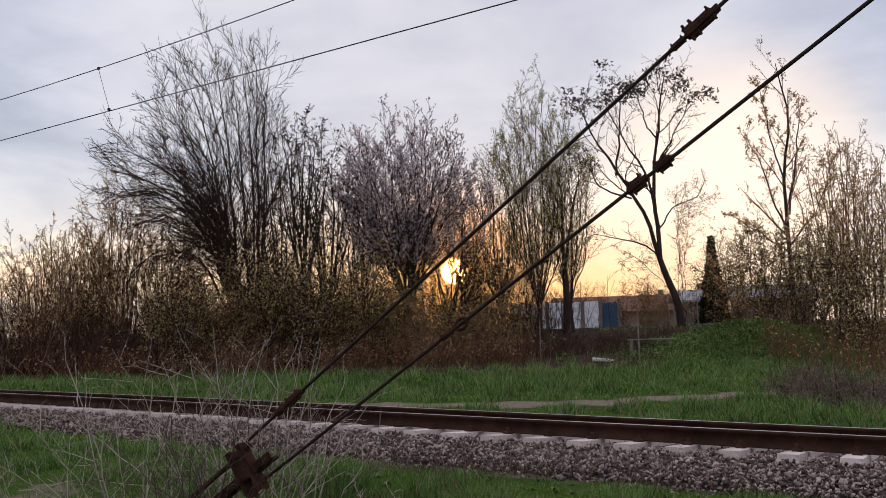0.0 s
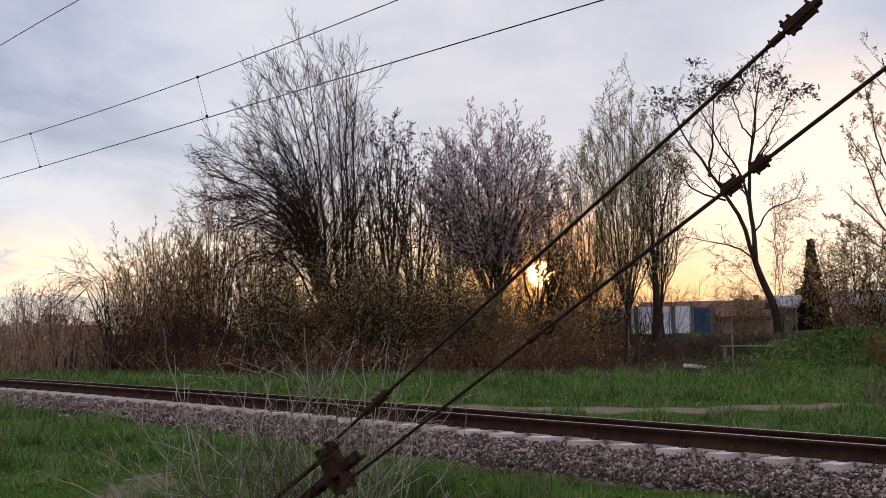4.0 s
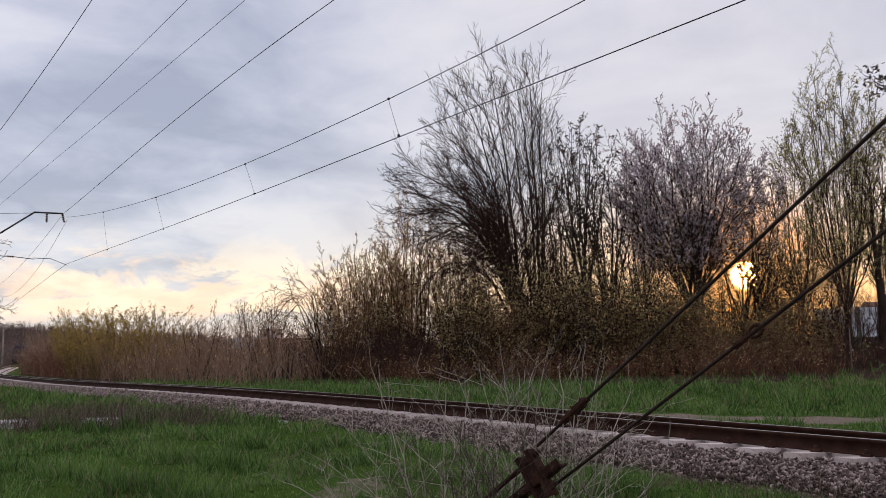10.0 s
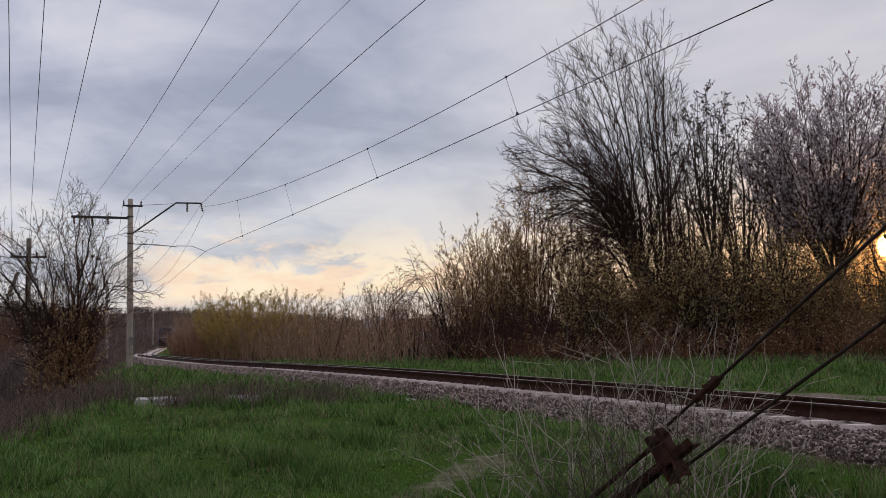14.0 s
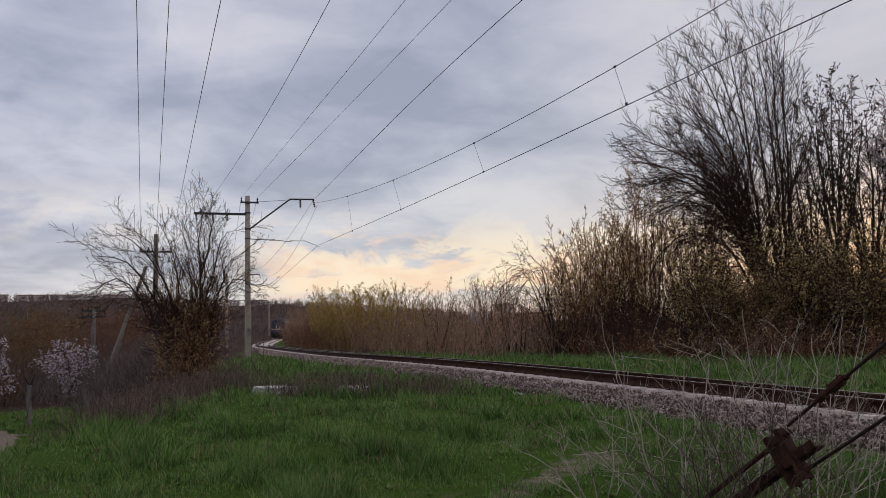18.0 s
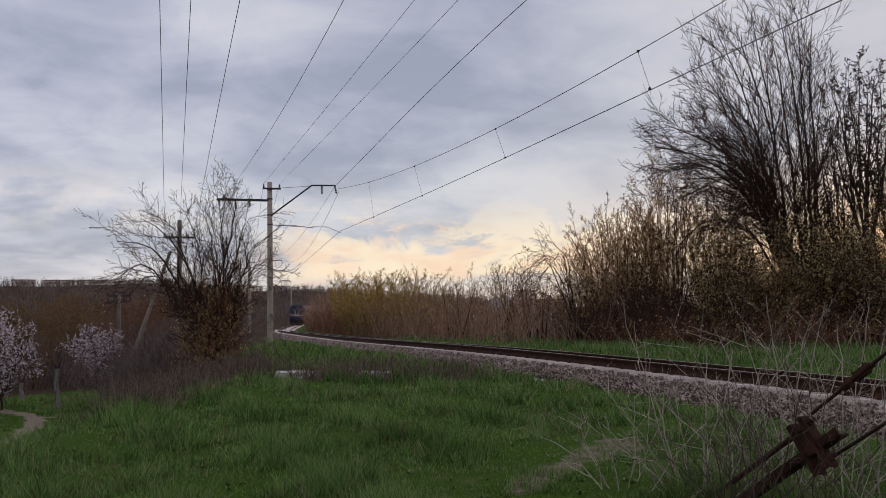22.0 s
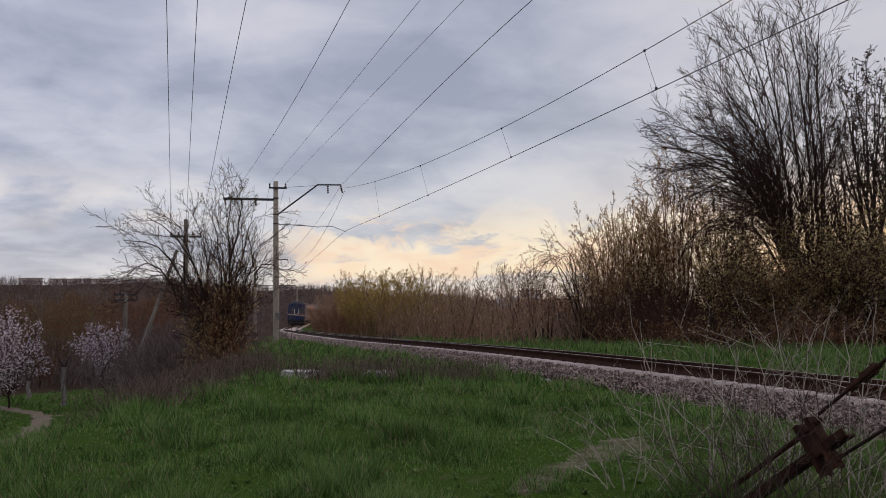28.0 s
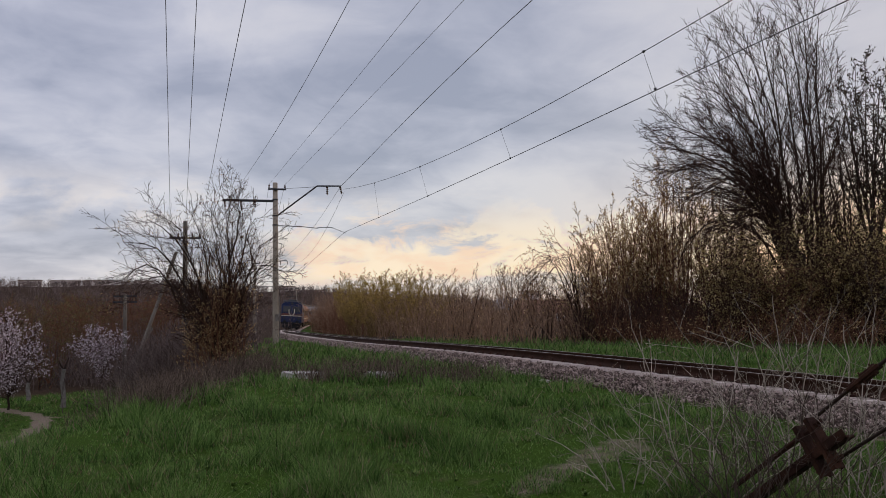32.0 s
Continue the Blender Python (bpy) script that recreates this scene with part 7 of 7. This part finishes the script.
def garden_bits():
    # board pile and bench by the trees
    x, y = spot(55.0, 33)
    top = thing("plank_bench", pose(x, y, ground_z(x, y), 0, 0, -50), "rough plank bench on short posts in the grass", "bench")
    b = B()
    box(b, -0.9, 0.9, -0.16, 0.16, 0.42, 0.47, 0.008)
    part("seat", b, M_BOARD, top)
    for q in (-0.75, 0.75):
        b = B()
        box(b, q - 0.06, q + 0.06, -0.13, 0.13, -0.1, 0.42, 0.008)
        part("leg", b, M_BOARD, top)
    x, y = spot(51.8, 31)
    top = thing("concrete_rubble", pose(x, y, ground_z(x, y), 4, 6, 15), "flat pale piece of concrete rubble in the grass", "rubble")
    b = B()
    box(b, -0.45, 0.45, -0.3, 0.3, -0.05, 0.09, 0.03)
    part("piece", b, M_SLAB, top)
    # thin stakes
    for az, dist, h in ((54.2, 30, 1.9), (47.4, 33, 1.5), (58.2, 45, 1.8), (56.3, 45, 1.7)):
        x, y = spot(az, dist)
        top = thing("wooden_stake", Matrix.Translation((x, y, ground_z(x, y))), "thin pale wooden stake standing in the grass", "stake", "stakes")
        b = B()
        rod(b, (0, 0, -0.2), (0.03, 0.02, h), 0.03, 0.02, 6)
        part("stick", b, M_TWIG_PALE, top)


garden_bits()


# ---- the far skyline ----
def flats(az, dist, w, h, z, label):
    x, y = spot(az, dist)
    top = thing("apartment_block", pose(x, y, z, 0, 0, -az + 6), label, "building", "blocks on the skyline")
    b = B()
    box(b, -w / 2, w / 2, -6, 6, -12, h)
    part("wall", b, M_PALEWALL, top)
    b = B()
    box(b, -w / 2 - 0.4, w / 2 + 0.4, -6.4, 6.4, h, h + 0.6)
    part("roof", b, M_WALL, top)
    fl = max(2, int(h / 3))
    n = max(3, int(w / 6))
    for k in range(fl):
        for i in range(n):
            cx = -w / 2 + (i + 0.5) * w / n
            zz = 0.9 + 3 * k
            if zz + 1.6 > h:
                continue
            b = B()
            box(b, cx - 0.6, cx + 0.6, -6.08, -5.9, zz, zz + 1.4)
            part("window", b, M_PANE, top)


for az, w, h in ((-27.4, 22, 8), (-25.2, 26, 10), (-23.2, 34, 9.5), (-21.2, 36, 9.5), (-18.4, 20, 8.5)):
    flats(az, 640, w * 0.55, h * 0.62, 21.3, "pale far apartment block on the hilltop")
for az, dist, w, h, z in ((-9.0, 520, 10, 6, 11.5), (-7.5, 560, 22, 4.5, 11.5), (8.4, 420, 10, 3.5, 6)):
    flats(az, dist, w, h, z, "grey far building above the trees")

# ---- the train ----
M_LOCO = surf("deep_blue_loco_paint", [(0.010, 0.014, 0.045), (0.016, 0.025, 0.075), (0.025, 0.034, 0.08)], 1.2, 0.4, 0.05, 0, 12)
M_LOCO_MID = surf("worn_blue_front_paint", [(0.018, 0.024, 0.058), (0.030, 0.040, 0.095)], 1.2, 0.45, 0.05, 0, 12)
M_LOCO_DARK = surf("dark_grey_running_gear", [(0.015, 0.015, 0.018), (0.035, 0.034, 0.036)], 2, 0.8, 0.2, 0.2, 20)
M_LOCO_GREY = surf("sooty_grey_roof", [(0.06, 0.06, 0.065), (0.11, 0.11, 0.115)], 1.5, 0.8, 0.1, 0, 15)
# dull reddish paint turned orange for low sunlight; also the loco's red stripe
M_COACH = surf("sunlit_coach_and_stripe_paint", [(0.18, 0.068, 0.04), (0.26, 0.10, 0.06)], 0.8, 0.5, 0.05, 0, 10)
M_COACH_BLUE = surf("blue_coach_paint", [(0.05, 0.075, 0.14), (0.075, 0.105, 0.18)], 0.8, 0.5, 0.05, 0, 10)
M_STRIPE = surf("cream_stripe_paint", [(0.50, 0.45, 0.36), (0.62, 0.57, 0.47)], 1, 0.5, 0.05, 0, 12)
M_GLASS = surf("reflecting_cab_glass", [(0.035, 0.038, 0.045), (0.06, 0.064, 0.072)], 1.5, 0.15, 0, 0, 12, spec=0.5)


def bogie(parent, y0, wheels=2, r=0.62, pitch=3.0):
    b = B()
    for sx in (-1, 1):
        box(b, sx * 1.0 - 0.09, sx * 1.0 + 0.09, y0 - pitch / 2 - 0.8, y0 + pitch / 2 + 0.8, 0.45, 0.85, 0.03)
    box(b, -1.0, 1.0, y0 - 0.25, y0 + 0.25, 0.5, 0.9, 0.03)
    bg = part("bogie", b, M_LOCO_DARK, parent)
    for k in range(wheels):
        yy = y0 + (k - (wheels - 1) / 2) * pitch
        b = B()
        for sx in (-1, 1):
            rod(b, (sx * 0.70, yy, r), (sx * 0.84, yy, r), r, r, 20)
            rod(b, (sx * 0.66, yy, r), (sx * 0.70, yy, r), r + 0.03, r + 0.03, 20)
        rod(b, (-0.7, yy, r), (0.7, yy, r), 0.09, 0.09, 8)
        part("wheelset", b, M_LOCO_DARK, bg)


def shell(bm, y0, y1, half, z0, z1, crown, nose=0.0):
    """Rounded vehicle body between two ends."""
    prof = [(-half, z0), (-half, z1), (-half * 0.86, z1 + crown * 0.55), (-half * 0.5, z1 + crown * 0.92), (0, z1 + crown), (half * 0.5, z1 + crown * 0.92), (half * 0.86, z1 + crown * 0.55), (half, z1), (half, z0)]
    rings = []
    for yy, ins in ((y0, nose), (y0 + 0.35, 0), (y1 - 0.35, 0), (y1, nose)):
        dy = 0
        rings.append([bm.verts.new((x * (1 - 0.05 * (ins > 0)), yy + dy, z if z < 2.0 else z - 0.0)) for x, z in prof])
    k = len(prof)
    for a, b in zip(rings[:-1], rings[1:]):
        for i in range(k):
            bm.faces.new((a[i], b[i], b[(i + 1) % k], a[(i + 1) % k]))
    bm.faces.new(rings[0])
    bm.faces.new(rings[-1][::-1])
    bmesh.ops.recalc_face_normals(bm, faces=bm.faces)
    return bm


def locomotive():
    """Front end at y = 0, body towards +y; z = 0 at the rail heads."""
    top = thing("locomotive", Matrix(), "dark blue electric locomotive with a pale wing mark", "locomotive")
    L = 16.8
    b = B()
    shell(b, 0, L, 1.53, 1.05, 3.55, 0.45, 0.1)
    part("body", b, M_LOCO, top)
    b = B()
    box(b, -1.28, 1.28, 0.6, L - 0.6, 3.92, 4.16, 0.05)
    for yy in (4.2, 6.4, 10.4, 12.6):
        box(b, -0.7, 0.7, yy - 0.6, yy + 0.6, 4.1, 4.42, 0.06)
    part("roof", b, M_LOCO_GREY, top)
    b = B()
    box(b, -1.40, 1.40, -0.028, 0.02, 2.36, 3.46, 0.04)
    part("window_band", b, M_LOCO_MID, top, "grey-blue panel round the cab windows")
    b = B()
    box(b, -1.44, 1.44, -0.03, 0.02, 1.12, 1.84, 0.03)
    part("lower_panel", b, M_LOCO_MID, top, "lighter blue lower front panel")
    for z0 in (2.08, 2.22):
        b = B()
        box(b, -1.44, 1.44, -0.034, 0.01, z0, z0 + 0.06)
        part("red_stripe", b, M_COACH, top, "thin reddish stripe")
    for sx in (-1, 1):
        b = B()
        box(b, sx * 0.68 - 0.58, sx * 0.68 + 0.58, -0.045, 0.03, 2.48, 3.34, 0.05)
        part("windscreen", b, M_GLASS, top, "large cab windscreen")
        b = B()
        rod(b, (sx * 1.05, -0.08, 1.62), (sx * 1.05, 0.05, 1.62), 0.17, 0.2, 12)
        part("headlight", b, M_GLASS, top)
        b = B()
        rod(b, (sx * 0.88, -0.55, 1.08), (sx * 0.88, 0.05, 1.08), 0.10, 0.16, 10)
        rod(b, (sx * 0.88, -0.62, 1.08), (sx * 0.88, -0.55, 1.08), 0.24, 0.24, 14)
        part("buffer", b, M_LOCO_DARK, top)
        b = B()
        for q in (5.2, 7.2, 9.6, 11.6):
            rod(b, (sx * 1.50, q, 2.85), (sx * 1.56, q, 2.85), 0.32, 0.32, 16)
        part("portholes", b, M_GLASS, top)
    b = B()
    rod(b, (0, -0.08, 3.78), (0, 0.1, 3.78), 0.2, 0.22, 14)
    part("top_lamp", b, M_GLASS, top)
    b = B()
    for sx in (-1, 1):
        pts = [(sx * 0.10, 2.05), (sx * 0.34, 2.25), (sx * 0.40, 2.62), (sx * 0.38, 2.95)]
        for (ax, az), (bx, bz) in zip(pts[:-1], pts[1:]):
            rod(b, (ax, -0.05, az), (bx, -0.05, bz), 0.065, 0.055, 6)
    part("wing_mark", b, M_STRIPE, top, "pale curved wing mark")
    b = B()
    box(b, -1.45, 1.45, -0.05, 0.0, 1.92, 2.02, 0.01)
    part("front_stripe", b, M_STRIPE, top, "cream stripe")
    b = B()
    box(b, -1.42, 1.42, -0.3, 0.25, 0.72, 1.06, 0.04)
    box(b, -1.3, 1.3, -0.2, 0.1, 0.22, 0.72, 0.05)
    part("pilot", b, M_LOCO_DARK, top, "dark front beam and rail guard")
    b = B()
    rod(b, (0, -0.5, 1.0), (0, 0.1, 1.0), 0.12, 0.16, 8)
    part("coupler", b, M_LOCO_DARK, top)
    for y0, raised in ((3.0, False), (13.6, True)):
        b = B()
        hgt = 5.75 if raised else 4.85
        for sx in (-0.5, 0.5):
            rod(b, (sx, y0 - 0.6, 4.3), (sx * 0.9, y0 + 0.9, (4.3 + hgt) / 2), 0.03, 0.03, 6)
            rod(b, (sx * 0.9, y0 + 0.9, (4.3 + hgt) / 2), (sx * 0.8, y0 - 0.1, hgt), 0.025, 0.025, 6)
        rod(b, (-0.95, y0 - 0.1, hgt), (0.95, y0 - 0.1, hgt), 0.03, 0.03, 6)
        rod(b, (-0.75, y0 + 0.15, hgt), (0.75, y0 + 0.15, hgt), 0.03, 0.03, 6)
        rod(b, (-0.6, y0 - 0.7, 4.3), (0.6, y0 - 0.7, 4.3), 0.04, 0.04, 6)
        part("pantograph", b, M_IRON, top)
    b = B()
    box(b, -1.2, 1.2, 6.2, 10.6, 0.45, 1.05, 0.05)
    part("underframe_box", b, M_LOCO_DARK, top)
    bogie(top, 3.6)
    bogie(top, L - 3.6)
    return top


def coach(paint, label):
    top = thing("passenger_coach", Matrix(), label, "coach", "coaches of the train")
    L = 24.0
    b = B()
    shell(b, 0, L, 1.50, 1.0, 3.45, 0.72, 0.1)
    part("body", b, paint, top)
    b = B()
    box(b, -1.25, 1.25, 0.3, L - 0.3, 3.98, 4.19, 0.06)
    for q in range(6):
        box(b, -0.25, 0.25, 2 + 4 * q, 2.5 + 4 * q, 4.15, 4.34, 0.03)
    part("roof", b, M_LOCO_GREY, top)
    for sx in (-1, 1):
        for k in range(10):
            q = 2.6 + 2.05 * k
            b = B()
            box(b, sx * 1.50 - 0.02, sx * 1.50 + 0.02, q - 0.5, q + 0.5, 2.15, 3.05, 0.012)
            part("window", b, M_PANE, top)
        b = B()
        box(b, sx * 1.505 - 0.012, sx * 1.505 + 0.012, 0.4, L - 0.4, 1.55, 1.75)
        part("stripe", b, M_STRIPE, top, "cream stripe")
        for q in (0.9, L - 0.9):
            b = B()
            box(b, sx * 1.505 - 0.015, sx * 1.505 + 0.015, q - 0.4, q + 0.4, 1.15, 3.2, 0.01)
            part("door", b, M_COACH_BLUE, top)
    b = B()
    box(b, -0.7, 0.7, -0.35, 0.0, 1.1, 3.4, 0.06)
    part("gangway", b, M_LOCO_DARK, top)
    b = B()
    box(b, -1.2, 1.2, 8, 16, 0.5, 1.0, 0.05)
    part("underframe_box", b, M_LOCO_DARK, top)
    bogie(top, 3.5, 2, 0.48, 2.4)
    bogie(top, L - 3.5, 2, 0.48, 2.4)
    return top


LOCO = locomotive()
# first coach has the low sun's orange put into its paint
COACHES = [coach(M_COACH if k == 0 else M_COACH_BLUE, "passenger coach behind the locomotive, paint tinted orange for low sunlight" if k == 0 else "blue passenger coach of the train") for k in range(4)]


def on_track(s, length, inset=3.5):
    """Pose of a vehicle whose leading end is at length s and whose body lies further along."""
    a, _ = track_at(s + inset, -GAUGE / 2)
    b, _ = track_at(s + length - inset, -GAUGE / 2)
    d = Vector(b - a)
    d.normalize()
    side = d.cross(Vector((0, 0, 1))).normalized()
    upv = side.cross(d)
    m = Matrix((side, d, upv)).transposed().to_4x4()
    return Matrix.Translation(Vector(a) - d * inset) @ m @ Matrix.Rotation(CANT / GAUGE, 4, "Y")


def motions():
    when = [0, 4, 8, 12, 16, 18, 20, 22, 24, 25.5, 28, 29, 30, 31, 32]
    where = [214, 206.5, 199.5, 192, 183, 178, 172, 166, 159, 152.5, 141, 134.7, 128.5, 122.6, 117]
    walk(LOCO, [(t, on_track(s, 16.8)) for t, s in zip(when, where)])
    for k, c in enumerate(COACHES):
        walk(c, [(t, on_track(s + 17.6 + 24.9 * k, 24.0)) for t, s in zip(when, where)])


motions()
